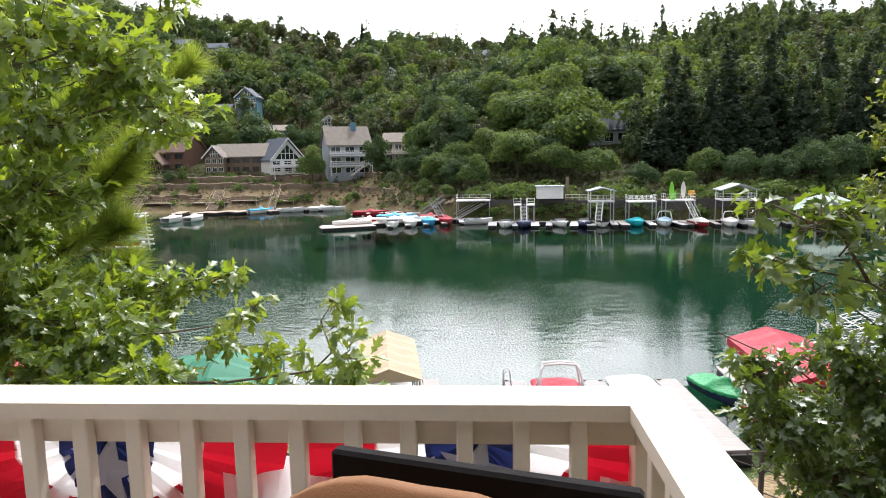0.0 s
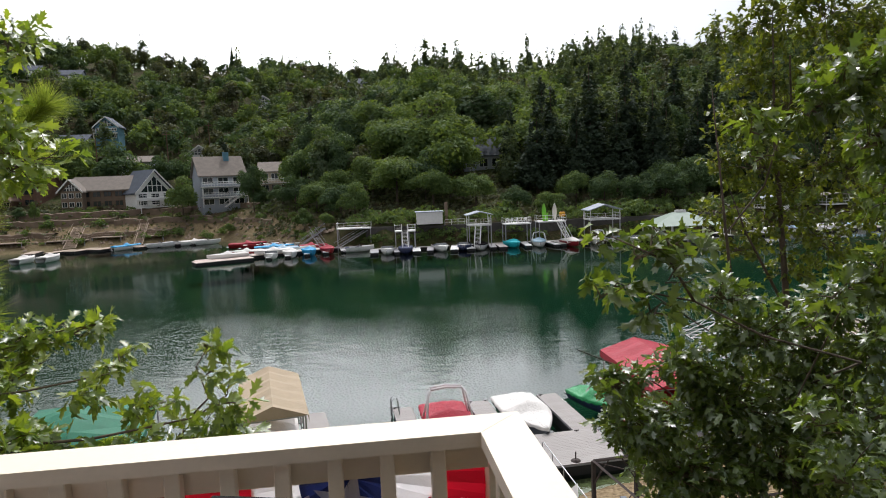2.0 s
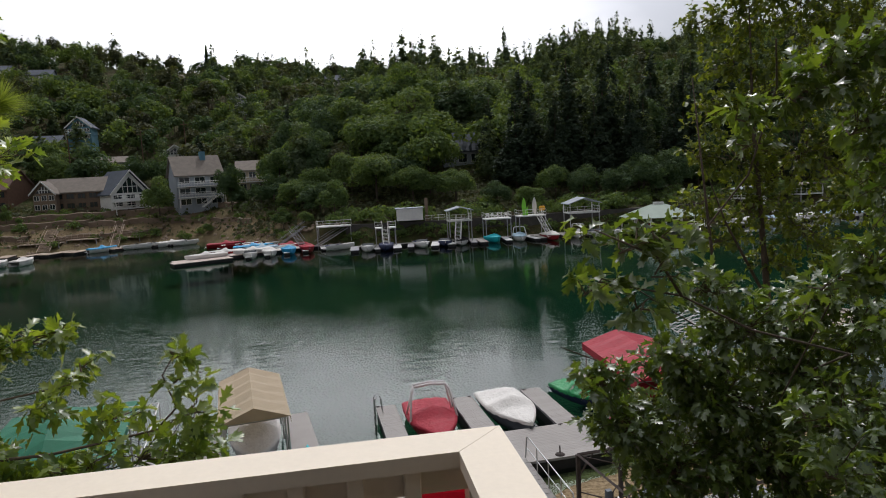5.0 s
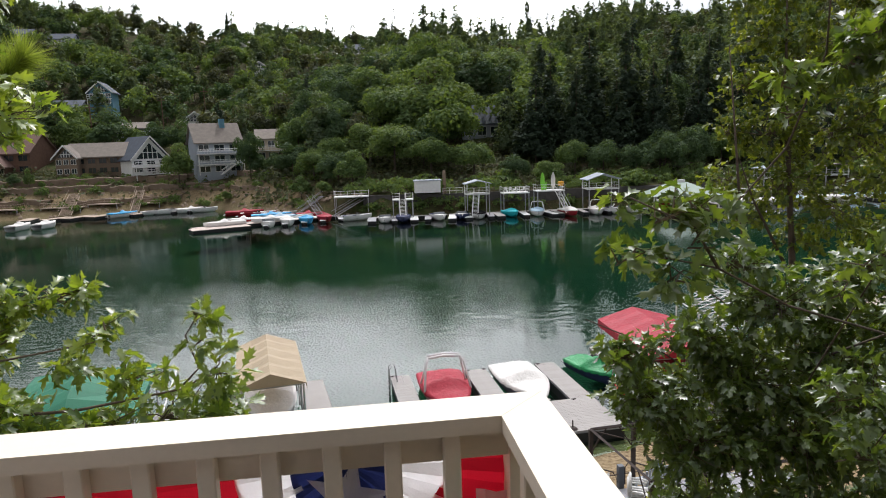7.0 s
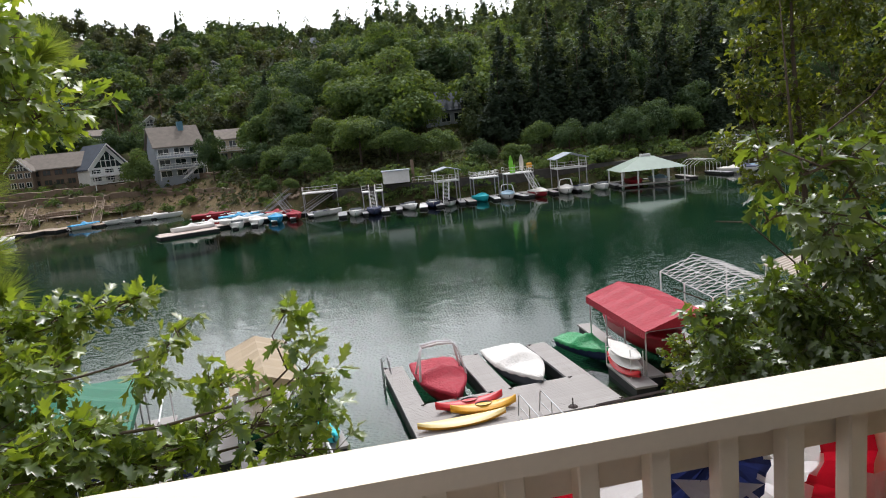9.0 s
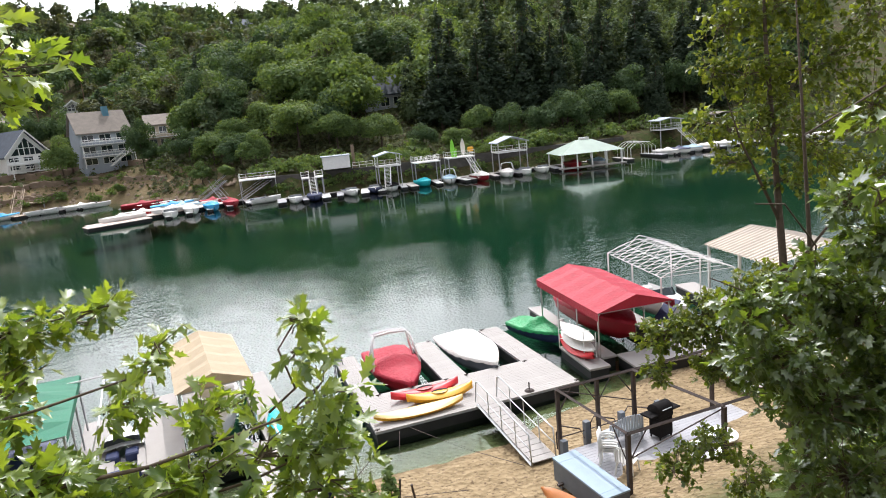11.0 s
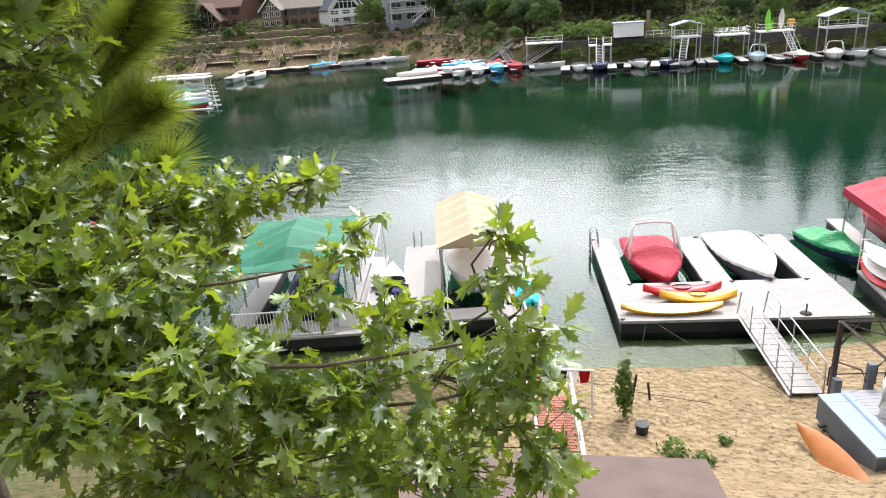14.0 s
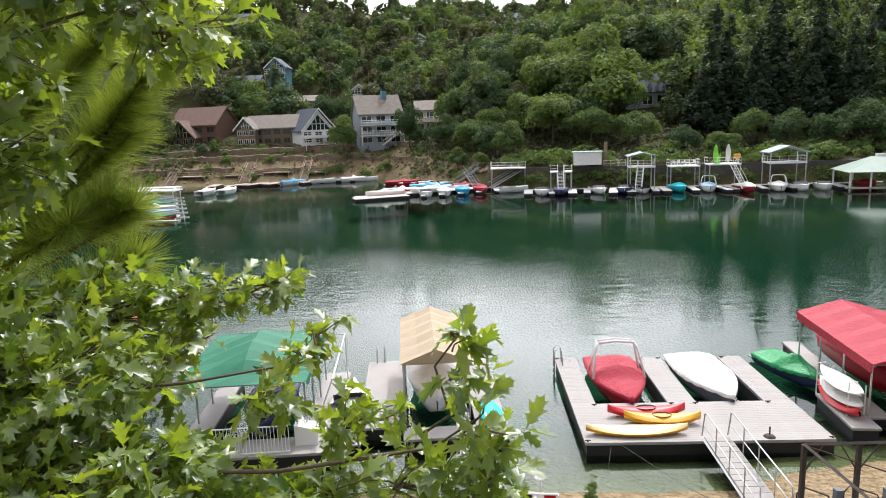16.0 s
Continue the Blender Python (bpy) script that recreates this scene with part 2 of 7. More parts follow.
RED = mat("red_canvas", (0.34, 0.008, 0.026), 0.7, vary=0.2, scale=2.5, fine=9, bump=0.7, dist=0.05)
DARKRED = mat("red_hull", (0.30, 0.012, 0.02), 0.4, vary=0.2, scale=2, bump=0)
WHITECLOTH = mat("white_canvas", (0.72, 0.70, 0.66), 0.75, vary=0.1, scale=2, fine=8, bump=0.7, dist=0.05)
TANCLOTH = cloth("tan_canvas", (0.50, 0.40, 0.27), 0.25, vary=0.1, scale=1.5, fine=50, bump=0.3, dist=0.02)
GREENCLOTH = mat("green_canvas", (0.004, 0.135, 0.068), 0.7, vary=0.2, scale=2, fine=40, bump=0.35, dist=0.02)
GREENTARP = mat("bright_green_tarpaulin", (0.008, 0.26, 0.075), 0.55, vary=0.25, scale=2, fine=9, bump=0.8, dist=0.06)
TURQ = mat("turquoise_canvas", (0.01, 0.48, 0.55), 0.6, vary=0.15, scale=3)
BLUE = mat("blue_canvas", (0.015, 0.30, 0.58), 0.6, vary=0.2, scale=3)
PALEBLUE = mat("pale_blue_canvas", (0.32, 0.47, 0.58), 0.6, vary=0.2, scale=3)
NAVY = mat("navy_canvas", (0.02, 0.03, 0.09), 0.6, vary=0.3, scale=3)
YELLOW = mat("yellow_plastic", (0.72, 0.36, 0.015), 0.4, vary=0.12, scale=2, bump=0)
PALEYEL = mat("pale_yellow_plastic", (0.80, 0.62, 0.26), 0.4, vary=0.1, scale=2, bump=0)
KRED = mat("red_plastic", (0.55, 0.015, 0.02), 0.4, vary=0.15, scale=2, bump=0)
LIME = mat("lime_plastic", (0.25, 0.65, 0.06), 0.4, vary=0.1, scale=2, bump=0)
ORANGEWOOD = mat("orange_varnished_wood", (0.42, 0.15, 0.04), 0.35, vary=0.3, scale=3, fine=50)
BOXBLUE = mat("blue_grey_painted_wood", (0.24, 0.32, 0.40), 0.6, vary=0.15, scale=2)
# Dark grey of posts and a hull; on the storage box it imitates shade.
BOXSIDE = mat("dark_grey_paint_and_box_shade", (0.12, 0.135, 0.155), 0.7, vary=0.25, scale=2)
BARK = mat("bark", (0.10, 0.075, 0.055), 0.95, vary=0.4, scale=8, fine=40, bump=0.8, dist=0.02)
TWIG = mat("twig_bark", (0.12, 0.09, 0.06), 0.9, vary=0.4, scale=12)
BRICK = mat("brick", (0.36, 0.15, 0.10), 0.9, vary=0.25, scale=20, objects=0.5)
STONE = mat("brown_stone", (0.21, 0.155, 0.11), 0.9, vary=0.35, scale=1.4, fine=12, bump=0.6, dist=0.06, objects=0.3)
DARKWALL = mat("dark_retaining_wall", (0.07, 0.065, 0.06), 0.95, vary=0.4, scale=1.2, fine=8, bump=0.6, dist=0.08)
SHINGLE = mat("grey_brown_shingles", (0.23, 0.20, 0.17), 0.9, vary=0.25, scale=1.2, fine=14, bump=0.5, dist=0.03)
REDSHINGLE = mat("red_brown_shingles", (0.17, 0.105, 0.085), 0.9, vary=0.25, scale=1.2, fine=14, bump=0.5, dist=0.03)
DARKROOF = mat("dark_blue_grey_roof", (0.06, 0.075, 0.10), 0.8, vary=0.25, scale=1.2, fine=14, bump=0.4, dist=0.03)
GREENROOF = mat("pale_green_metal_roof", (0.30, 0.38, 0.32), 0.45, 0.1, vary=0.12, scale=0.8)
BROWNROOF = mat("brown_roll_roofing", (0.14, 0.10, 0.085), 0.95, vary=0.25, scale=2, fine=160, bump=0.6, dist=0.006)
LOG = mat("brown_log_siding", (0.16, 0.09, 0.06), 0.8, vary=0.3, scale=1.5, fine=18)
PALESIDE = mat("pale_grey_siding", (0.36, 0.40, 0.45), 0.7, vary=0.1, scale=0.8)
CREAMSIDE = mat("cream_siding", (0.55, 0.47, 0.36), 0.7, vary=0.12, scale=0.8)
BLUESIDE = mat("blue_siding", (0.12, 0.27, 0.36), 0.7, vary=0.15, scale=0.8)
GLASS = mat("dark_window_glass", (0.02, 0.03, 0.035), 0.08, vary=0.3, scale=1, bump=0, spec=0.8)
TINROOF = mat("tan_corrugated_metal", (0.36, 0.31, 0.25), 0.5, 0.3, vary=0.18, scale=1)
BUNT_RED = cloth("bunting_red", (0.40, 0.005, 0.016), 0.5, vary=0.15, scale=6, fine=200)
BUNT_WHITE = cloth("bunting_white", (0.82, 0.80, 0.80), 0.5, vary=0.06, scale=6, fine=200)
BUNT_BLUE = cloth("bunting_blue", (0.012, 0.018, 0.075), 0.5, vary=0.2, scale=6, fine=200)
OAK = leaf_mat("oak_leaf", (0.070, 0.135, 0.022), (0.25, 0.345, 0.05), 0.44, 0.42, 1.0, 0.15)
OAKDARK = leaf_mat("oak_leaf_dark", (0.034, 0.072, 0.013), (0.135, 0.205, 0.030), 0.40, 0.40, 0.9, 0.15)
OAKFAR = leaf_mat("oak_leaf_small", (0.040, 0.074, 0.014), (0.155, 0.20, 0.030), 0.43, 0.40, 0.6)
NEEDLE = leaf_mat("pine_needle", (0.10, 0.165, 0.040), (0.29, 0.38, 0.10), 0.45, 0.4)
# FOL_ leaf colours carry extra blue that stands in for distance haze.
FOL_MID = leaf_mat("broadleaf_crown", (0.034, 0.068, 0.032), (0.085, 0.140, 0.060), 0.28, 0.7, 0.2)
FOL_LIGHT = leaf_mat("light_broadleaf_crown", (0.058, 0.108, 0.038), (0.140, 0.205, 0.066), 0.32, 0.7, 0.2)
FOL_DARK = leaf_mat("conifer_crown", (0.045, 0.075, 0.045), (0.12, 0.165, 0.082), 0.24, 0.75, 0.2)
SHRUB = leaf_mat("shrub_leaf", (0.075, 0.13, 0.026), (0.22, 0.29, 0.055), 0.42, 0.45, 0.5)
FOL_FIR = leaf_mat("fir_crown", (0.022, 0.040, 0.028), (0.062, 0.092, 0.054), 0.2, 0.75, 0.2)
FOL_OLIVE = leaf_mat("olive_crown", (0.045, 0.058, 0.034), (0.105, 0.120, 0.056), 0.22, 0.7, 0.2)
GROUND, WATER = ground_mat(), water_mat()


# ---- building helpers ----
def thing(name, m=None, label="", category="", group="", kind=""):
    ob = new(name)
    if m is not None:
        ob.matrix_basis = m
    return tagged(ob, label, category, group, kind)


def mesh_of(name, bm, material, smooth=False):
    me = bpy.data.meshes.new(name)
    bmesh.ops.recalc_face_normals(bm, faces=bm.faces)
    bm.to_mesh(me)
    bm.free()
    me.materials.append(material)
    if smooth:
        me.shade_smooth()
    return me


def part(name, bm, material, parent, label="", smooth=False, m=None):
    ob = new(name, mesh_of(name, bm, material, smooth))
    ob.parent = parent
    if m is not None:
        ob.matrix_basis = m
    return tagged(ob, label)


def share(name, me, parent, m=None, label=""):
    ob = new(name, me)
    ob.parent = parent
    if m is not None:
        ob.matrix_basis = m
    return tagged(ob, label)


def bx(x0, x1, y0, y1, z0, z1, bm=None, bevel=0.0):
    own = bmesh.new()
    vs = [own.verts.new((x, y, z)) for x in (x0, x1) for y in (y0, y1) for z in (z0, z1)]
    for f in ((0, 1, 3, 2), (4, 6, 7, 5), (0, 4, 5, 1), (2, 3, 7, 6), (0, 2, 6, 4), (1, 5, 7, 3)):
        own.faces.new([vs[i] for i in f])
    if bevel:
        bmesh.ops.bevel(own, geom=list(own.edges), offset=bevel, segments=1, affect='EDGES')
    if bm is None:
        return own
    return join(bm, own)


def join(bm, other):
    idx = [bm.verts.new(v.co) for v in other.verts]
    other.verts.index_update()
    for f in other.faces:
        bm.faces.new([idx[v.index] for v in f.verts])
    other.free()
    return bm


def tube(pts, r, n=6, bm=None, r2=None):
    """A round bar along points, tapering from r to r2."""
    bm = bm or bmesh.new()
    pts = [Vector(p) for p in pts]
    rings = []
    for i, p in enumerate(pts):
        d = (pts[min(i + 1, len(pts) - 1)] - pts[max(i - 1, 0)]).normalized()
        a = d.orthogonal().normalized() if abs(d.z) > 0.9 else Vector((0, 0, 1)).cross(d).normalized()
        b = d.cross(a)
        rr = r if r2 is None else r + (r2 - r) * i / max(1, len(pts) - 1)
        rings.append([bm.verts.new(p + rr * (math.cos(t) * a + math.sin(t) * b)) for t in [2 * math.pi * k / n for k in range(n)]])
    for u, v in zip(rings, rings[1:]):
        for k in range(n):
            bm.faces.new((u[k], u[(k + 1) % n], v[(k + 1) % n], v[k]))
    bm.faces.new(rings[0][::-1]), bm.faces.new(rings[-1])
    return bm


def prism(poly, y0, y1, bm=None):
    """An outline in x and z, drawn out from y0 to y1."""
    bm = bm or bmesh.new()
    a = [bm.verts.new((x, y0, z)) for x, z in poly]
    b = [bm.verts.new((x, y1, z)) for x, z in poly]
    bm.faces.new(a[::-1]), bm.faces.new(b)
    for i in range(len(poly)):
        j = (i + 1) % len(poly)
        bm.faces.new((a[i], a[j], b[j], b[i]))
    return bm


def slab(poly, z0, z1, bm=None):
    """An outline in x and y, from z0 to z1."""
    bm = bm or bmesh.new()
    a = [bm.verts.new((x, y, z0)) for x, y in poly]
    b = [bm.verts.new((x, y, z1)) for x, y in poly]
    bm.faces.new(a[::-1]), bm.faces.new(b)
    for i in range(len(poly)):
        j = (i + 1) % len(poly)
        bm.faces.new((a[i], a[j], b[j], b[i]))
    return bm


def loft(rows, bm=None, caps=True):
    bm = bm or bmesh.new()
    vs = [[bm.verts.new(p) for p in row] for row in rows]
    for u, v in zip(vs, vs[1:]):
        for k in range(len(u) - 1):
            bm.faces.new((u[k], u[k + 1], v[k + 1], v[k]))
    if caps:
        bm.faces.new(vs[0][::-1]), bm.faces.new(vs[-1])
    return bm


def scatter(name, verts, tris, mats, locs, material, parent=None, smooth=False):
    """One mesh of many copies of a small shape: mats is (n, 3, 3), locs is (n, 3)."""
    verts, tris = np.asarray(verts, float), np.asarray(tris, int)
    n, k = len(locs), len(verts)
    co = (np.einsum('nij,kj->nki', mats, verts) + np.asarray(locs)[:, None, :]).reshape(-1, 3)
    ix = (tris[None] + (np.arange(n) * k)[:, None, None]).reshape(-1)
    me = bpy.data.meshes.new(name)
    me.vertices.add(len(co)), me.loops.add(len(ix)), me.polygons.add(len(ix) // 3)
    me.vertices.foreach_set("co", co.astype(np.float32).ravel())
    me.loops.foreach_set("vertex_index", ix.astype(np.int32))
    me.polygons.foreach_set("loop_start", np.arange(0, len(ix), 3, dtype=np.int32))
    me.update(calc_edges=True)
    me.materials.append(material)
    if parent is None:
        return me
    ob = new(name, me)
    ob.parent = parent
    return ob


def frames_from(normals, rng, size):
    """Rotation-scale matrices whose z axis follows the normals, turned at random about them."""
    nz = normals / np.linalg.norm(normals, axis=1, keepdims=True)
    a = rng.normal(size=nz.shape)
    x = a - (a * nz).sum(1, keepdims=True) * nz
    x /= np.linalg.norm(x, axis=1, keepdims=True)
    y = np.cross(nz, x)
    return np.stack([x, y, nz], axis=2) * np.asarray(size)[:, None, None]


# ---- the lie of the land ----
def curve_of(*pts):
    xs, ys = zip(*pts)
    return lambda x: np.interp(x, xs, ys)


far_shore = curve_of((-420, 30), (-150, 60), (-112, 112), (-98, 131), (-86, 135.5), (-74, 138), (-58, 141), (-46, 145), (-36, 146), (-26, 133), (-14, 118.5), (-4, 113),
                     (10, 110.5), (45, 109.5), (80, 113), (100, 104), (140, 92), (220, 70), (420, 40))
near_shore = curve_of((-420, 0), (-60, 12), (-20, 19), (-3, 20.3), (2.5, 20.9), (5.2, 21.1), (7, 22.3), (12, 23.9), (20, 25), (40, 26), (100, 20), (420, 0))
ridge = curve_of((-420, 100), (-206, 87), (-165, 77), (-106, 66), (-75, 62), (-50, 65), (-18, 56), (17, 60), (54, 56), (70, 52), (105, 66), (140, 64), (200, 70), (420, 80))
beach = curve_of((0, 0), (4, 1.6), (10, 4.6), (16, 6.6), (22, 7.2))
walled = curve_of((0, 0), (0.8, 0.5), (2.0, 1.4), (2.6, 3.6), (10, 4.6), (22, 7.2))


def ground_z(x, y):
    x, y = np.asarray(x, float), np.asarray(y, float)
    ys, yn = far_shore(x), near_shore(x)
    d, e = y - ys, yn - y
    w = np.clip((x + 18) / 10, 0, 1)
    bank = beach(d) * (1 - w) + walled(d) * w
    s = np.clip((d - 20) / np.maximum(330 - ys - 20, 40), 0, 1.0)
    rough = 2.2 * np.sin(x * 0.051 + 1.3) * np.sin(y * 0.043) + 1.1 * np.sin(x * 0.13 + y * 0.11)
    far = np.where(d < 20, bank, 7 + (ridge(x) - 7) * s + rough * np.clip((d - 20) / 40, 0, 1))
    far = far - np.clip(y - 340, 0, 400) * 0.25
    near = np.where(e < 5.5, 0.11 * e, 0.6 + np.minimum((e - 5.5) * 0.36, 9.0))
    bed = -np.minimum(np.minimum(-d, -e) * 0.13, 3.0)
    return np.where(d > 0, far, np.where(e > 0, near, bed))


def build_ground():
    xs = np.r_[np.arange(-420, -100, 12), np.arange(-100, -25, 3), np.arange(-25, 30, 0.6), np.arange(30, 110, 3), np.arange(110, 421, 12)]
    ys = np.r_[-400, -200, -100, -60, np.arange(-30, 5, 2.5), np.arange(5, 30, 0.5), np.arange(30, 100, 6), np.arange(100, 190, 1.5), np.arange(190, 420, 8), np.arange(420, 1000, 80)]
    gx, gy = np.meshgrid(xs, ys)
    gz = ground_z(gx, gy)
    e = near_shore(gx) - gy
    rng = np.random.default_rng(3)
    gz = gz + np.where((e > 0.3) & (e < 30), rng.normal(size=gz.shape) * 0.022, 0)
    co = np.stack([gx, gy, gz], -1).reshape(-1, 3)
    nx, ny = len(xs), len(ys)
    i = (np.arange(ny - 1)[:, None] * nx + np.arange(nx - 1)[None]).ravel()
    quads = np.stack([i, i + 1, i + nx + 1, i + nx], 1)
    me = bpy.data.meshes.new("ground")
    me.from_pydata(co.tolist(), [], quads.tolist())
    me.shade_smooth()
    d = gy - far_shore(gx)
    sandy = np.where(e > -5, np.clip(1.2 - np.clip(e - 7.5, 0, 9) / 2, 0, 1) * np.clip((gx + 4) / 2, 0.15, 1), 0)
    sandy = np.maximum(sandy, np.where((gx < -8) & (d > -2), np.clip(1.2 - np.clip(d - 9, 0, 20) / 6, 0, 0.55 + 0.4 * np.exp(-((d - 7) / 2.2) ** 2)) * np.clip((-8 - gx) / 8, 0, 1), 0))
    at = me.attributes.new("sandy", 'FLOAT', 'POINT')
    at.data.foreach_set("value", sandy.astype(np.float32).ravel())
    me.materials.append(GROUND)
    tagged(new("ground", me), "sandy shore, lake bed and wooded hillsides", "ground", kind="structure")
    bm = bmesh.new()
    bm.faces.new([bm.verts.new(p) for p in ((-420, -2, 0), (420, -2, 0), (420, 170, 0), (-420, 170, 0))])
    tagged(new("water", mesh_of("water", bm, WATER)), "calm dark green lake with small ripples", "lake", kind="structure")


build_ground()


# ---- the balcony ----
def build_balcony():
    there = set(scene.collection.objects)
    bm = bx(-4.0, 0.56, -2.4, 1.62, 9.66, 9.785)
    floor = tagged(new("floor", mesh_of("floor", bm, GREYWOOD)), "painted wooden balcony floor", "floor", kind="structure")
    # Unseen eave and tall wall, added to shade the railing's inner side.
    tagged(new("ceiling", mesh_of("ceiling", bx(-9.0, 3.2, -2.4, 0.1, 12.95, 13.15), OLDWOOD)), "unseen wooden eave added to shade the balcony", "eave", kind="structure")
    wall = tagged(new("wall_house", mesh_of("wall_house", bx(-9.0, 3.0, -2.7, -2.4, 2.0, 14.0), OLDWOOD)), "unseen brown house wall behind the balcony", "wall", kind="structure")
    for x in (-3.8, -1.6, 0.4):
        tagged(new("trim", mesh_of("trim", bx(x - 0.07, x + 0.07, 1.2, 1.34, 2.0, 9.676), CREAM)), "cream wooden post under the balcony", "post", kind="structure")

    rail = thing("deck_railing", pose(0, 0, 0), "cream painted wooden balcony railing with square balusters", "railing")
    cap = slab([(-4.0, 1.5), (0.43, 1.5), (0.555, 1.625), (-4.0, 1.625)], 10.762, 10.80)
    part("cap_board", cap, CREAM, rail, "worn cream cap board")
    cap = slab([(0.43, 1.4985), (0.43, -2.4), (0.555, -2.4), (0.555, 1.6235)], 10.762, 10.80)
    part("cap_board", cap, CREAM, rail)
    part("upper_rail", bx(-4.0, 0.455, 1.553, 1.591, 10.683, 10.760), CREAM, rail)
    part("upper_rail", bx(0.483, 0.521, -2.4, 1.552, 10.683, 10.760), CREAM, rail)
    part("lower_rail", bx(-4.0, 0.455, 1.553, 1.591, 9.88, 9.96), CREAM, rail)
    part("lower_rail", bx(0.483, 0.521, -2.4, 1.552, 9.88, 9.96), CREAM, rail)
    part("corner_post", bx(0.458, 0.545, 1.553, 1.625, 9.802, 10.760), CREAM, rail)
    bal = mesh_of("baluster", bx(0, 0.038, 0, 0.038, 0, 0.88, bevel=0.003), CREAM)
    for k in range(31):
        share("baluster", bal, rail, pose(0.303 - 0.1305 * k, 1.5135, 9.88))
    for k in range(28):
        share("baluster", bal, rail, pose(0.4435, 1.36 - 0.1305 * k, 9.88))

    # bunting: half fans tied along the outside of the railing
    for n, cx in enumerate((0.085, -0.845, -1.775, -2.705)):
        b = thing("flag_bunting", pose(cx, 1.60, 10.672), "pleated red, white and blue half-round bunting on the railing", "bunting", "bunting along the railing")

        def ring(r0, r1, off, squeeze=0.8):
            bm, steps = bmesh.new(), 28
            rows = []
            for i in range(steps + 1):
                a = math.pi * i / steps
                fold = 0.006 * math.sin(i * 2.3 + n)
                rows.append([bm.verts.new((r * math.cos(a), off + fold + 0.02 * r, -r * math.sin(a) * squeeze)) for r in (r0, (r0 + r1) / 2, r1)])
            for u, v in zip(rows, rows[1:]):
                for k in range(2):
                    bm.faces.new((u[k], u[k + 1], v[k + 1], v[k]))
            return bm
        part("blue_field", ring(0.0, 0.125, 0.004, 1.5), BUNT_BLUE, b)
        part("white_band", ring(0.11, 0.25, 0.008, 1.1), BUNT_WHITE, b)
        part("red_band", ring(0.245, 0.462, 0.012, 0.75), BUNT_RED, b)
        hem = bmesh.new()
        hv = [[hem.verts.new((0.30 + 0.33 * i / 14, -0.003 + 0.006 * math.sin(i * 1.9), z)) for z in (-0.088 - 0.012 * math.sin(i * 0.7), -0.30)] for i in range(15)]
        for u, v in zip(hv, hv[1:]):
            hem.faces.new((u[0], u[1], v[1], v[0]))
        part("white_hem", hem, BUNT_WHITE, b, "white gathered hem")
        star = bmesh.new()
        pts = [star.verts.new(((0.105 if i % 2 == 0 else 0.042) * math.sin(i * math.pi / 5 + 0.25), 0.0, -0.085 + (0.105 if i % 2 == 0 else 0.042) * math.cos(i * math.pi / 5 + 0.25))) for i in range(10)]
        mid = star.verts.new((0, -0.004, -0.085))
        for i in range(10):
            star.faces.new((mid, pts[i], pts[(i + 1) % 10]))
        part("star", star, BUNT_WHITE, b, "white star")
    sk = bmesh.new()
    rows = [[sk.verts.new((-4.0 + 0.03 * i, 1.655 + 0.008 * math.sin(i * 1.1), z)) for z in (10.60, 10.35, 10.1)] for i in range(150)]
    for u, v in zip(rows, rows[1:]):
        for k in range(2):
            sk.faces.new((u[k], u[k + 1], v[k + 1], v[k]))
    skirt = tagged(new("bunting_skirt", mesh_of("bunting_skirt", sk, BUNT_WHITE)), "pleated white cloth skirt behind the bunting", "bunting")

    # armchair with its back to the railing
    ch = thing("patio_armchair", pose(0, 0, 0), "black patio armchair with a thick tan back cushion", "chair")
    ch.matrix_basis = pose(0.0925, 1.03, 9.785, 0, 0, -16)
    part("back_panel", bx(-0.245, 0.245, -0.014, 0.014, 0.42, 1.10, bevel=0.006), BLACK, ch, "black woven back panel")
    part("seat", bx(-0.24, 0.24, -0.50, -0.03, 0.42, 0.48, bevel=0.01), BLACK, ch)
    for s in (-1, 1):
        part("armrest", bx(s * 0.26 - 0.025, s * 0.26 + 0.025, -0.50, -0.03, 0.66, 0.70, bevel=0.01), BLACK, ch)
        for y in (-0.48, -0.03):
            part("leg", bx(s * 0.215 - 0.02, s * 0.215 + 0.02, y - 0.016, y + 0.016, 0, 0.42), BLACK, ch)
        part("arm_post", bx(s * 0.26 - 0.015, s * 0.26 + 0.015, -0.48, -0.45, 0.44, 0.66), BLACK, ch)
    rows = []
    for i in range(13):
        a = i / 12
        half = 0.18 + 0.045 * math.sin(a * math.pi)
        rows.append([(-0.30 + 0.495 * a, -0.116 + 0.058 * math.cos(t) * (1 - 0.5 * abs(2 * a - 1) ** 6), 0.899 + half * math.sin(t) * (1 - 0.35 * abs(2 * a - 1) ** 8) + 0.004 * math.sin(5 * i)) for t in [2 * math.pi * k / 14 for k in range(15)]])
    part("back_cushion", loft(rows), TANCUSH, ch, "puffy tan cushion", smooth=True)
    part("seat_cushion", bx(-0.22, 0.22, -0.49, -0.18, 0.482, 0.66, bevel=0.03), TANCUSH, ch)

    # the house stands a little askew to the shore
    for ob in scene.collection.objects:
        if ob not in there and ob.parent is None:
            ob.matrix_basis = pose(0.051, -0.026, 0, 0, 0, 2.455) @ ob.matrix_basis


build_balcony()


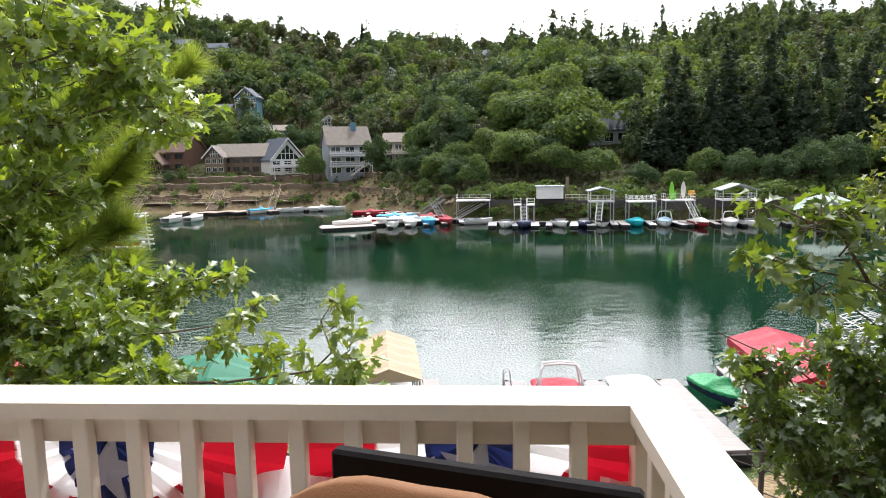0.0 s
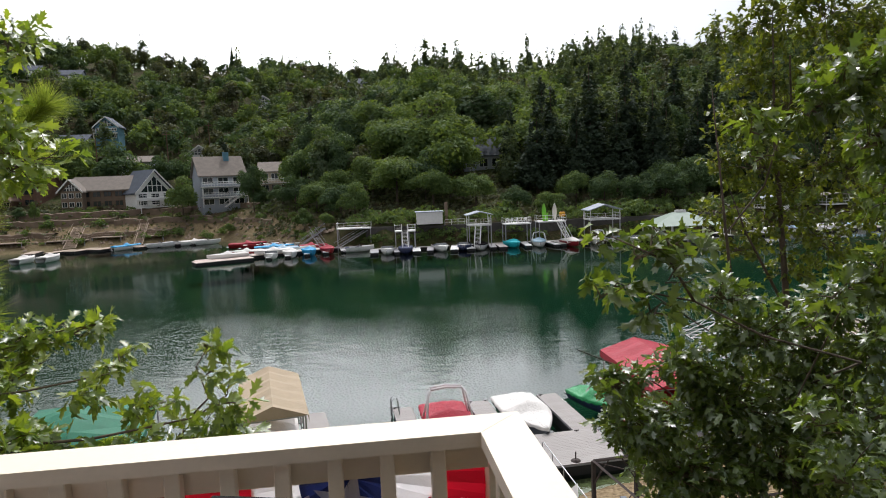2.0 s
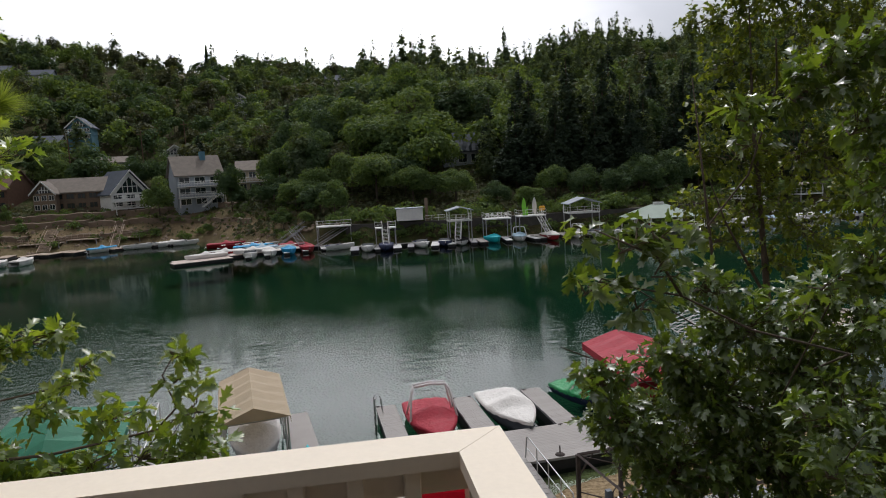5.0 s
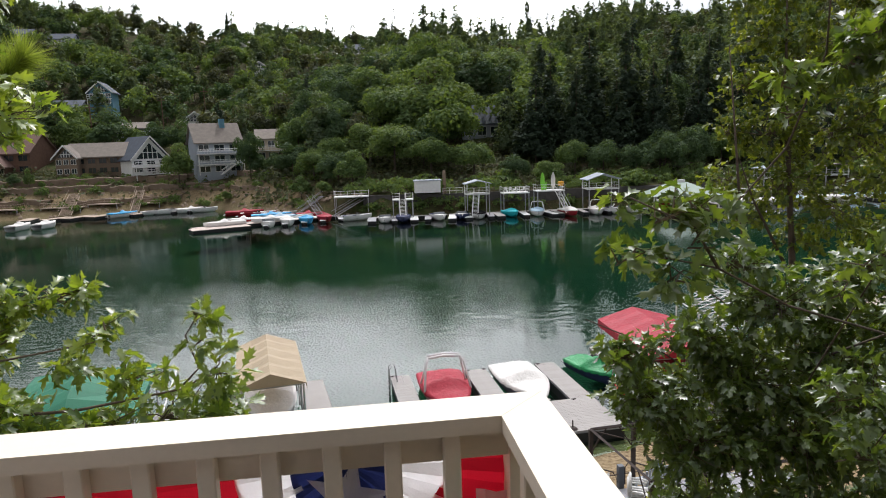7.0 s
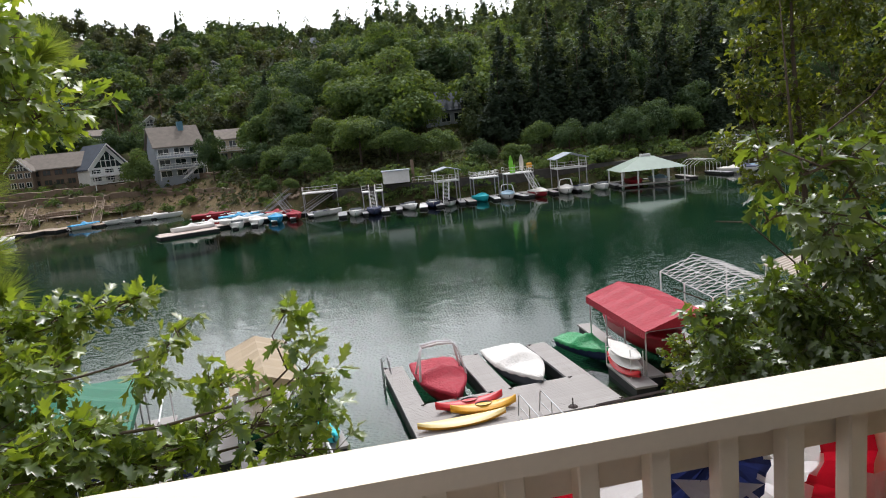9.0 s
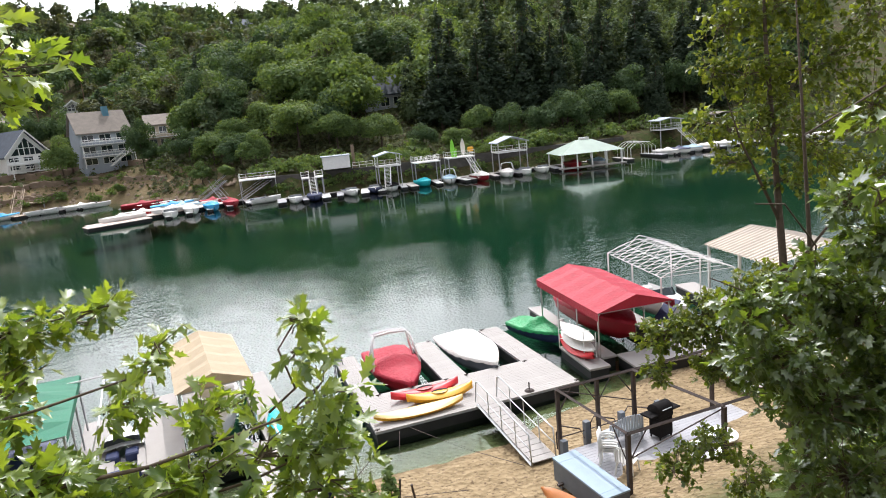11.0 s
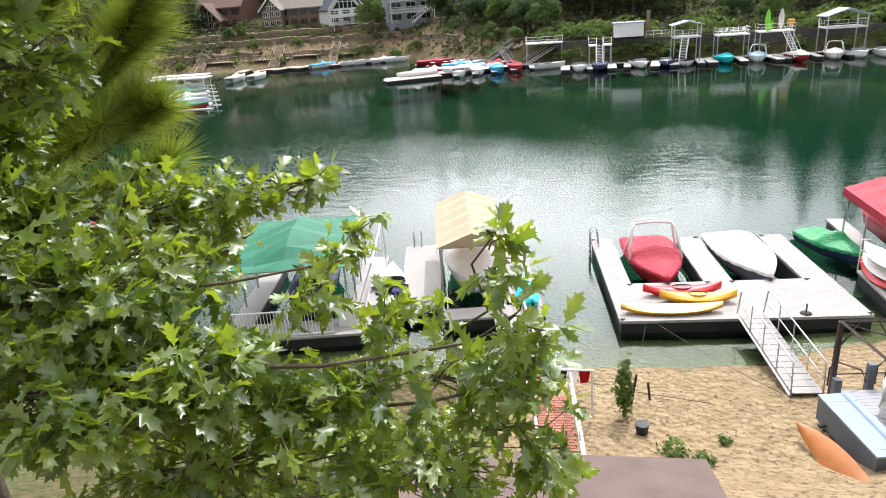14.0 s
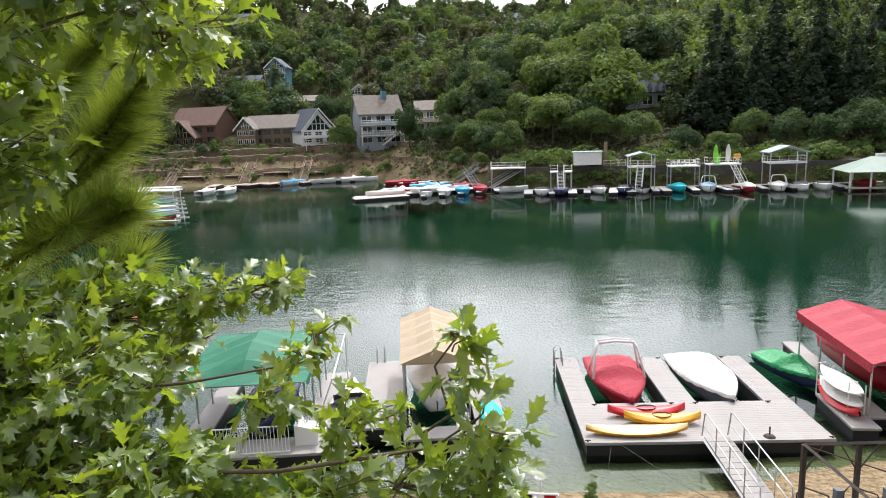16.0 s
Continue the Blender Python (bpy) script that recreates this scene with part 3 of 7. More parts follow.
# ---- trees by the balcony ----
def oak_leaf(fine, curl=0.20, cup=0.22):
    """Midrib along x, with forward-pointing lobes and open sinuses between them."""
    rib = (0.0, 0.14, 0.24, 0.33, 0.50, 0.56, 0.74, 0.80, 1.0)
    side = [(0.0, 0.012), (0.13, 0.035), (0.31, 0.21), (0.37, 0.105), (0.65, 0.29), (0.62, 0.115), (0.88, 0.18), (0.83, 0.075), (1.0, 0.0)]
    if not fine:
        rib = (0.0, 0.30, 0.45, 0.66, 1.0)
        side = [(0.0, 0.02), (0.36, 0.28), (0.44, 0.13), (0.72, 0.30), (1.0, 0.0)]
    v, t = [], []
    n = len(side)
    for x in rib:
        v.append((x, 0, -curl * x * x))
    for s in (1, -1):
        base = len(v)
        for x, w in side:
            v.append((x, s * w, cup * w - curl * x * x + 0.30 * math.sin(9 * x + 2 * s) * w))
        for i in range(n - 1):
            a, b, c, d = i, i + 1, base + i + 1, base + i
            t += [(a, b, c), (a, c, d)] if s > 0 else [(a, c, b), (a, d, c)]
    return np.array(v), np.array(t)


def leaf_cloud(rng, blobs, size, per_twig=5, droop=0.35):
    """Twigs that end inside the blobs, and lobed leaves in bunches at their ends. blobs: centre, radii, number of twigs, root."""
    twigs, locs, dirs = [], [], []
    for centre, radii, count, root in blobs:
        c, r, root = np.array(centre), np.array(radii), np.array(root)
        for _ in range(count):
            while True:
                p = rng.uniform(-1, 1, 3)
                if p @ p < 1:
                    break
            end = c + p * r
            start = root + (c - root) * rng.uniform(0.35, 0.95)
            way = end - start
            if np.linalg.norm(way) > 0.55:
                start = end - way / np.linalg.norm(way) * rng.uniform(0.3, 0.6)
            twigs.append((start, (start + end) / 2 + rng.normal(size=3) * 0.03, end))
            for k in range(per_twig):
                at = start + (end - start) * (1.0 if k < 3 else rng.uniform(0.45, 0.95))
                out = (end - start) / (np.linalg.norm(end - start) + 1e-6) * 0.6 + rng.normal(size=3) * 0.75
                out[2] -= droop
                locs.append(at + rng.normal(size=3) * 0.02), dirs.append(out)
    locs, dirs = np.array(locs), np.array(dirs)
    x = dirs / np.linalg.norm(dirs, axis=1, keepdims=True)
    up = np.array([0, 0, 1.0]) + rng.normal(size=x.shape) * 0.62
    z = up - (up * x).sum(1, keepdims=True) * x
    z /= np.linalg.norm(z, axis=1, keepdims=True)
    y = np.cross(z, x)
    s = size * rng.uniform(0.65, 1.25, len(locs))
    return twigs, locs, np.stack([x, y, z], 2) * s[:, None, None]


def build_near_oaks():
    rng = np.random.default_rng(11)
    # the oak whose limbs reach in beside the railing
    oak = thing("oak_tree", pose(-5.2, 4.8, float(ground_z(-5.2, 4.8))), "broad oak with large lobed bright green leaves close to the balcony", "tree")
    base = Vector(oak.matrix_basis.translation)

    def loc(p):
        return tuple(Vector(p) - base)
    part("trunk", tube([(0, 0, -0.3), (0.05, -0.05, 2.5), (0.0, 0.05, 5.0), (-0.1, 0.1, 8.0)], 0.24, 10, r2=0.12), BARK, oak, smooth=True)
    limbs = [[(-5.2, 4.8, 8.4), (-3.39, 3.75, 9.82), (-2.72, 3.87, 9.87), (-2.28, 3.95, 9.94), (-1.71, 4.03, 9.92), (-1.4, 4.11, 9.94), (-1.11, 4.19, 9.96), (-0.93, 4.24, 10.07)],
             [(-5.2, 4.8, 8.7), (-3.54, 4.12, 10.12), (-3.03, 4.47, 10.34), (-2.65, 4.76, 10.41), (-1.94, 4.88, 10.48)],
             [(-5.2, 4.8, 9), (-3.4, 3.7, 9.65), (-2.21, 3.99, 9.65), (-1.29, 4.14, 9.7), (-0.88, 4.21, 9.79)],
             [(-5.2, 4.8, 9.3), (-4.01, 3.88, 11.23), (-3, 4.02, 11.5), (-2.48, 4.31, 11.72), (-2.11, 4.45, 11.72)],
             [(-5.2, 4.8, 9.6), (-4.15, 3.96, 11.84), (-2.93, 4.2, 12.01), (-2.47, 4.38, 12.2)],
             [(-5.2, 4.8, 9.9), (-3.35, 3.77, 10.25), (-2.74, 4.05, 10.19), (-2.17, 4.25, 10.19), (-1.66, 4.44, 10.23)],
             [(-1.2, 4.42, 9.90), (-1.05, 4.3, 10.05), (-1.1, 4.25, 10.28), (-1.0, 4.2, 10.42)]]
    for pts in limbs:
        part("limb", tube([loc(p) for p in pts], 0.016 if pts[0][0] < -4 else 0.007, 7, r2=0.004), TWIG, oak, smooth=True)
    blobs = [((-2.93, 4.23, 12.19), (0.54, 0.46, 0.37), 49, (-3.1, 4.28, 12.07)),
             ((-2.55, 4.35, 12.02), (0.46, 0.41, 0.36), 49, (-2.72, 4.4, 11.9)),
             ((-2.86, 4.06, 11.64), (0.48, 0.4, 0.32), 46, (-3.03, 4.11, 11.52)),
             ((-2.15, 4.44, 11.66), (0.34, 0.3, 0.26), 24, (-2.32, 4.49, 11.54)),
             ((-2.38, 4.56, 11.97), (0.31, 0.31, 0.31), 13, (-2.55, 4.61, 11.85)),
             ((-2.86, 4, 11.21), (0.45, 0.35, 0.25), 35, (-3.03, 4.05, 11.09)),
             ((-3.72, 4, 11.87), (0.6, 0.56, 0.81), 88, (-3.91, 4.05, 11.75)),
             ((-3.63, 3.78, 10.92), (0.55, 0.49, 0.44), 56, (-3.8, 3.83, 10.8)),
             ((-2.36, 4.97, 12.55), (0.2, 0.23, 0.22), 9, (-2.53, 5.02, 12.43)),
             ((-2.99, 4.69, 10.34), (0.64, 0.46, 0.28), 84, (-3.19, 4.74, 10.22)),
             ((-2.67, 4.08, 10.23), (0.49, 0.39, 0.28), 100, (-2.84, 4.13, 10.11)),
             ((-2.42, 4.8, 10.43), (0.41, 0.27, 0.12), 20, (-2.59, 4.85, 10.31)),
             ((-2.08, 4.86, 10.47), (0.22, 0.23, 0.12), 7, (-2.25, 4.91, 10.35)),
             ((-3.16, 3.94, 10.4), (0.43, 0.45, 0.47), 96, (-3.33, 3.99, 10.28)),
             ((-2.23, 3.96, 9.94), (0.4, 0.3, 0.2), 39, (-2.4, 4.01, 9.82)),
             ((-1.93, 4.06, 9.75), (0.49, 0.32, 0.16), 34, (-2.1, 4.11, 9.63)),
             ((-1.52, 4.13, 9.79), (0.39, 0.27, 0.17), 16, (-1.7, 4.18, 9.67)),
             ((-1.44, 4.31, 10.02), (0.22, 0.23, 0.14), 10, (-1.61, 4.36, 9.9)),
             ((-1.65, 4.46, 10.3), (0.16, 0.23, 0.12), 6, (-1.82, 4.51, 10.18)),
             ((-1.82, 4.29, 10.16), (0.14, 0.18, 0.1), 7, (-2, 4.34, 10.04)),
             ((-0.96, 4.24, 10.27), (0.13, 0.23, 0.12), 3, (-1.14, 4.29, 10.15)),
             ((-0.95, 4.23, 10.03), (0.19, 0.2, 0.19), 5, (-1.12, 4.28, 9.91)),
             ((-0.86, 4.19, 9.83), (0.18, 0.23, 0.16), 8, (-1.03, 4.24, 9.71)),
             ((-1.2, 4.19, 9.82), (0.33, 0.26, 0.18), 13, (-1.38, 4.24, 9.7)),
             ((-0.93, 4.17, 9.6), (0.27, 0.23, 0.16), 9, (-1.1, 4.22, 9.48)),
             ((-2.53, 3.72, 9.98), (0.53, 0.39, 0.26), 88, (-2.7, 3.77, 9.86)),
             ((-2.15, 3.95, 9.47), (0.77, 0.5, 0.24), 59, (-2.39, 4, 9.35)),
             ((-1.27, 4.12, 9.41), (0.5, 0.35, 0.18), 30, (-1.45, 4.17, 9.29)),
             ((-0.8, 4.2, 9.44), (0.16, 0.23, 0.16), 7, (-0.98, 4.25, 9.32)),
             ((-2.35, 4.44, 10.22), (0.23, 0.23, 0.2), 9, (-2.52, 4.49, 10.1)),
             ((-1.0, 4.2, 10.42), (0.09, 0.09, 0.06), 3, (-1.05, 4.25, 10.28)),
             ((-0.82, 4.1, 10.05), (0.17, 0.14, 0.09), 3, (-1.05, 4.3, 10.05)),
             ((-3.38, 4.42, 10.87), (0.25, 0.23, 0.22), 44, (-3.55, 4.47, 10.75)),
             ((-3.44, 4.54, 11.29), (0.22, 0.22, 0.22), 30, (-3.61, 4.59, 11.17)),
             ((-3.52, 4.24, 11.11), (0.23, 0.32, 0.41), 50, (-3.69, 4.29, 10.99)),
             ((-3.3, 4.33, 10.52), (0.3, 0.22, 0.14), 40, (-3.47, 4.38, 10.4))]
    twigs, locs, mats = leaf_cloud(rng, blobs, 0.126, 8)
    for k, (curl, cup) in enumerate(((0.20, 0.22), (0.42, 0.55), (-0.12, 0.40))):
        v, t = oak_leaf(True, curl, cup)
        scatter("crown", v, t, mats[k::3], locs[k::3] - np.array(base), OAK, oak)
    bm = bmesh.new()
    for a, b, c in twigs:
        tube([loc(a), loc(b), loc(c)], 0.0055, 4, bm, 0.002)
    tagged(part("twig_mass", bm, TWIG, oak), kind="stuff")

    # the slender oak on the other side, and the larger one behind it
    for kind in (0, 1):
        if kind == 0:
            root = (3.9, 6.5)
            label = "slender young oak with dark lobed leaves"
            limbs = [[(3.9, 6.5, 3.4), (3.85, 6.45, 6.5), (3.8, 6.3, 9.2), (3.5, 6.1, 10.8), (3.3, 6.0, 12.2)],
                     [(3.85, 6.4, 8.0), (3.0, 5.5, 9.2), (2.2, 4.9, 9.8), (1.6, 4.75, 10.1)],
                     [(3.8, 6.3, 9.2), (3.0, 5.4, 10.0), (2.2, 4.8, 10.5), (1.9, 4.7, 10.55)],
                     [(3.5, 6.1, 10.8), (3.0, 4.6, 11.3), (2.5, 3.5, 11.8), (2.3, 3.2, 12.0)],
        [(3.8, 6.3, 8.6), (3.2, 4.6, 9.5), (2.75, 3.4, 10.6)],
                     [(3.8, 6.3, 8.9), (3.22, 3.84, 10.15), (2.28, 3.38, 10.49), (1.79, 3.2, 10.75), (1.37, 3.21, 10.85)], [(1.79, 3.2, 10.75), (1.66, 3.19, 10.96), (1.36, 3.24, 11.11)]]
            blobs = [((1.34, 3.24, 11.11), (0.08, 0.18, 0.06), 2, (1.17, 3.29, 10.99)),
                     ((1.58, 3.21, 11.05), (0.14, 0.18, 0.08), 6, (1.41, 3.26, 10.93)),
                     ((1.76, 3.19, 11.1), (0.11, 0.18, 0.08), 4, (1.58, 3.24, 10.98)),
                     ((1.37, 3.21, 10.84), (0.15, 0.18, 0.06), 5, (1.2, 3.26, 10.72)),
                     ((1.59, 3.17, 10.74), (0.16, 0.18, 0.07), 5, (1.42, 3.22, 10.62)),
                     ((1.75, 3.18, 10.93), (0.1, 0.18, 0.1), 3, (1.57, 3.23, 10.81)),
                     ((2.86, 4.92, 10.45), (0.31, 0.25, 0.18), 22, (2.69, 4.97, 10.33)),
                     ((3.19, 4.85, 10.12), (0.49, 0.38, 0.27), 60, (3.02, 4.9, 10)),
                     ((2.6, 4.9, 9.88), (0.4, 0.31, 0.22), 50, (2.43, 4.95, 9.76)),
                     ((1.94, 4.76, 9.81), (0.26, 0.21, 0.17), 24, (1.76, 4.81, 9.69)),
                     ((2.17, 4.8, 9.46), (0.39, 0.33, 0.26), 70, (1.99, 4.85, 9.34)),
                     ((2.93, 4.83, 9.55), (0.49, 0.4, 0.31), 85, (2.76, 4.88, 9.43)),
                     ((3.56, 4.77, 9.69), (0.49, 0.42, 0.36), 80, (3.39, 4.82, 9.57)),
                     ((2.5, 4.73, 9.09), (0.57, 0.42, 0.26), 90, (2.3, 4.78, 8.97)),
                     ((3.22, 4.56, 9.17), (0.56, 0.45, 0.34), 95, (3.02, 4.61, 9.05)),
                     ((3.47, 4.16, 9.56), (0.39, 0.41, 0.43), 70, (3.3, 4.21, 9.44)),
                     ((3.93, 4.57, 10.07), (0.34, 0.36, 0.39), 50, (3.76, 4.62, 9.95)),
                     ((3.69, 4.82, 10.31), (0.36, 0.29, 0.22), 40, (3.52, 4.87, 10.19)),
                     ((2.63, 4.57, 8.61), (0.69, 0.5, 0.34), 90, (2.39, 4.62, 8.49)),
                     ((3.35, 4.29, 8.63), (0.66, 0.5, 0.37), 90, (3.12, 4.34, 8.51)),
                     ((4.01, 4.08, 9.37), (0.47, 0.5, 0.63), 90, (3.83, 4.13, 9.25)),
                     ((2.59, 3.37, 11.81), (0.24, 0.21, 0.18), 16, (2.42, 3.42, 11.69)),
                     ((2.37, 3.49, 11.7), (0.22, 0.18, 0.08), 7, (2.2, 3.54, 11.58)),
                     ((2.78, 3.36, 11.95), (0.27, 0.21, 0.15), 22, (2.6, 3.41, 11.83)),
                     ((2.9, 3.31, 11.58), (0.18, 0.18, 0.18), 16, (2.73, 3.36, 11.46)),
                     ((2.33, 3.47, 11.5), (0.09, 0.18, 0.06), 2, (2.16, 3.52, 11.38)),
                     ((2.76, 3.35, 10.74), (0.22, 0.18, 0.07), 9, (2.58, 3.4, 10.62)),
                     ((2.57, 3.35, 10.57), (0.12, 0.18, 0.06), 3, (2.4, 3.4, 10.45)),
                     ((2.96, 3.34, 10.85), (0.12, 0.18, 0.15), 8, (2.79, 3.39, 10.73)),
                     ((2.72, 3.48, 9.96), (0.2, 0.18, 0.1), 7, (2.55, 3.53, 9.84)),
                     ((2.89, 3.42, 9.63), (0.29, 0.24, 0.2), 22, (2.72, 3.47, 9.51)),
                     ((3.24, 3.36, 11.36), (0.28, 0.45, 0.62), 50, (3.07, 3.41, 11.24))]
            size, material, fine, per = 0.118, OAKDARK, True, 8
        else:
            root = (7.2, 10.4)
            label = "large oak with dense dark green foliage on the bank"
            limbs = [[(7.2, 10.4, 2.2), (7.1, 10.3, 6.0), (6.8, 10.3, 9.0), (6.6, 10.4, 12.0), (6.6, 10.5, 14.0)],
                     [(7.1, 10.3, 5.6), (6.3, 10.6, 6.6), (5.4, 11.0, 7.1), (4.9, 11.3, 7.2)], [(6.9, 10.3, 8.0), (8.0, 10.0, 9.4), (9.0, 9.6, 10.0)],
                     [(6.8, 10.3, 9.0), (6.0, 10.2, 10.4), (5.6, 10.1, 11.3)], [(7.1, 10.3, 6.4), (7.8, 9.4, 7.0), (8.4, 8.8, 7.2)]]
            blobs = [((5.89, 10.77, 13.67), (0.47, 0.45, 0.42), 21, (5.71, 10.82, 13.55)),
                     ((6.65, 10.7, 13.81), (0.85, 0.5, 0.57), 74, (6.35, 10.75, 13.69)),
                     ((7.78, 10.59, 13.93), (1.13, 0.5, 0.66), 105, (7.38, 10.64, 13.81)),
                     ((8.78, 10.43, 13.5), (0.85, 0.5, 0.75), 74, (8.48, 10.48, 13.38)),
                     ((6.4, 10.65, 12.98), (0.57, 0.5, 0.47), 37, (6.2, 10.7, 12.86)),
                     ((6.07, 10.61, 12.25), (0.57, 0.5, 0.47), 34, (5.87, 10.66, 12.13)),
                     ((5.83, 10.56, 11.51), (0.47, 0.47, 0.47), 28, (5.66, 10.61, 11.39)),
                     ((6.93, 10.54, 12.48), (0.85, 0.5, 0.66), 80, (6.63, 10.59, 12.36)),
                     ((6.48, 10.49, 11.47), (0.75, 0.5, 0.57), 65, (6.22, 10.54, 11.35)),
                     ((5.78, 10.49, 10.76), (0.47, 0.42, 0.38), 24, (5.61, 10.54, 10.64)),
                     ((6.61, 10.39, 10.62), (0.75, 0.5, 0.57), 62, (6.35, 10.44, 10.5)),
                     ((6.01, 10.4, 10.09), (0.47, 0.37, 0.26), 21, (5.83, 10.45, 9.97)),
                     ((7.71, 10.49, 12.9), (0.94, 0.5, 0.75), 93, (7.38, 10.54, 12.78)),
                     ((7.52, 10.37, 11.5), (0.94, 0.5, 0.85), 105, (7.19, 10.42, 11.38)),
                     ((7.52, 10.24, 10.19), (1.04, 0.5, 0.66), 86, (7.16, 10.29, 10.07)),
                     ((8.69, 10.31, 12.18), (0.85, 0.5, 0.85), 80, (8.39, 10.36, 12.06)),
                     ((8.59, 10.18, 10.78), (0.85, 0.5, 0.85), 80, (8.29, 10.23, 10.66)),
                     ((8.41, 10.08, 9.57), (0.85, 0.5, 0.57), 55, (8.11, 10.13, 9.45)),
                     ((6.92, 10.27, 9.75), (0.57, 0.42, 0.28), 21, (6.72, 10.32, 9.63)),
                     ((9.58, 10.05, 12.57), (0.93, 0.5, 1.85), 105, (9.25, 10.1, 12.45)),
                     ((9.39, 9.79, 9.81), (1.02, 0.5, 1.67), 105, (9.03, 9.84, 9.69)),
                     ((7.13, 10.35, 14.86), (1.73, 0.5, 0.73), 105, (6.52, 10.4, 14.74)),
                     ((5.78, 10.7, 14.83), (0.56, 0.5, 0.46), 18, (5.58, 10.75, 14.71)),
                     ((5.06, 10.95, 7.17), (0.59, 0.47, 0.34), 75, (4.85, 11, 7.05)),
                     ((5.86, 10.82, 7.38), (0.79, 0.5, 0.49), 130, (5.58, 10.87, 7.26)),
                     ((6.81, 10.57, 7.7), (0.88, 0.5, 0.59), 150, (6.5, 10.62, 7.58)),
                     ((7.54, 10.12, 7.3), (0.96, 0.5, 0.77), 190, (7.2, 10.17, 7.18)),
                     ((6.07, 10.51, 6.62), (0.88, 0.5, 0.49), 130, (5.76, 10.56, 6.5)),
                     ((6.96, 9.83, 6.29), (0.94, 0.5, 0.57), 120, (6.63, 9.88, 6.17)),
                     ((8, 9.63, 6.47), (0.75, 0.5, 1.04), 150, (7.74, 9.68, 6.35)),
                     ((4.77, 10.88, 6.52), (0.34, 0.3, 0.25), 22, (4.59, 10.93, 6.4)),
                     ((5.26, 10.02, 5.44), (0.57, 0.5, 0.47), 46, (5.06, 10.07, 5.32)),
                     ((4.66, 10.09, 5.13), (0.42, 0.45, 0.47), 30, (4.49, 10.14, 5.01)),
                     ((5.82, 9.77, 4.82), (0.57, 0.5, 0.47), 40, (5.62, 9.82, 4.7)),
                     ((6.93, 9.41, 5.27), (0.74, 0.5, 0.46), 60, (6.67, 9.46, 5.15)),
                     ((7.42, 9.01, 4.87), (0.73, 0.5, 0.73), 110, (7.16, 9.06, 4.75)),
                     ((7.7, 10.06, 8.18), (0.85, 0.5, 0.42), 60, (7.4, 10.11, 8.06))]
            size, material, fine, per = 0.125, OAKFAR, False, 7
        tree = thing("oak_tree", pose(*root, float(ground_z(*root))), label, "tree")
        base = Vector(tree.matrix_basis.translation)
        limbs[0][0] = (*root, base.z - 0.2)
        for i, pts in enumerate(limbs):
            part("trunk" if i == 0 else "limb", tube([tuple(Vector(p) - base) for p in pts], (0.045, 0.11)[kind] if i == 0 else (0.009, 0.03)[kind], 8, r2=0.004), BARK, tree, smooth=True)
        twigs, locs, mats = leaf_cloud(rng, blobs, size, per)
        for k, (curl, cup) in enumerate(((0.20, 0.22), (0.42, 0.55))):
            v, t = oak_leaf(fine, curl, cup)
            scatter("crown", v, t, mats[k::2], locs[k::2] - np.array(base), material, tree)
        bm = bmesh.new()
        for a, b, c in twigs:
            tube([tuple(Vector(p) - base) for p in (a, b, c)], 0.006, 3, bm, 0.002)
        tagged(part("twig_mass", bm, TWIG, tree), kind="stuff")

    # pine shoots with long needles behind the first oak
    pine = thing("pine_tree", pose(-7.2, 6.6, float(ground_z(-7.2, 6.6))), "pine with long green needles in brush-like tufts", "tree")
    base = Vector(pine.matrix_basis.translation)
    part("trunk", tube([(0, 0, -0.3), (0.0, 0.1, 5.0), (0.05, 0.0, 11.0)], 0.26, 10, r2=0.12), BARK, pine, smooth=True)
    shoots = [((-4.6, 5.6, 10.55), (-3.05, 5.45, 11.4)),
              ((-3.5, 5.5, 11.05), (-2.86, 5.3, 11.55)),
              ((-4.4, 5.6, 10.3), (-3.35, 5.2, 10.75)),
              ((-3.9, 5.3, 10.2), (-2.9, 5.1, 10.55)),
              ((-4.8, 5.7, 11.2), (-3.7, 5.5, 11.65)),
              ((-4.6, 5.4, 10), (-3.6, 5, 10.35)),
              ((-3.76, 5.53, 10.81), (-3.13, 5.54, 11.25)),
              ((-3.61, 5.63, 11.1), (-2.98, 5.67, 11.65)),
              ((-4.16, 5.57, 11.18), (-3.54, 5.57, 11.6)),
              ((-3.73, 5.75, 11.59), (-3.33, 5.66, 11.81)),
              ((-3.84, 5.46, 10.58), (-3.24, 5.42, 10.87)),
              ((-4.26, 5.38, 10.54), (-3.58, 5.36, 10.83)),
              ((-3.6, 5.49, 10.56), (-3.1, 5.42, 10.81)),
              ((-3.24, 5.79, 11.48), (-2.77, 5.75, 11.83)),
              ((-4.08, 5.68, 11.55), (-3.63, 5.64, 11.9)),
              ((-3.16, 5.89, 11.81), (-2.65, 5.87, 12.21))]
    locs, mats = [], []
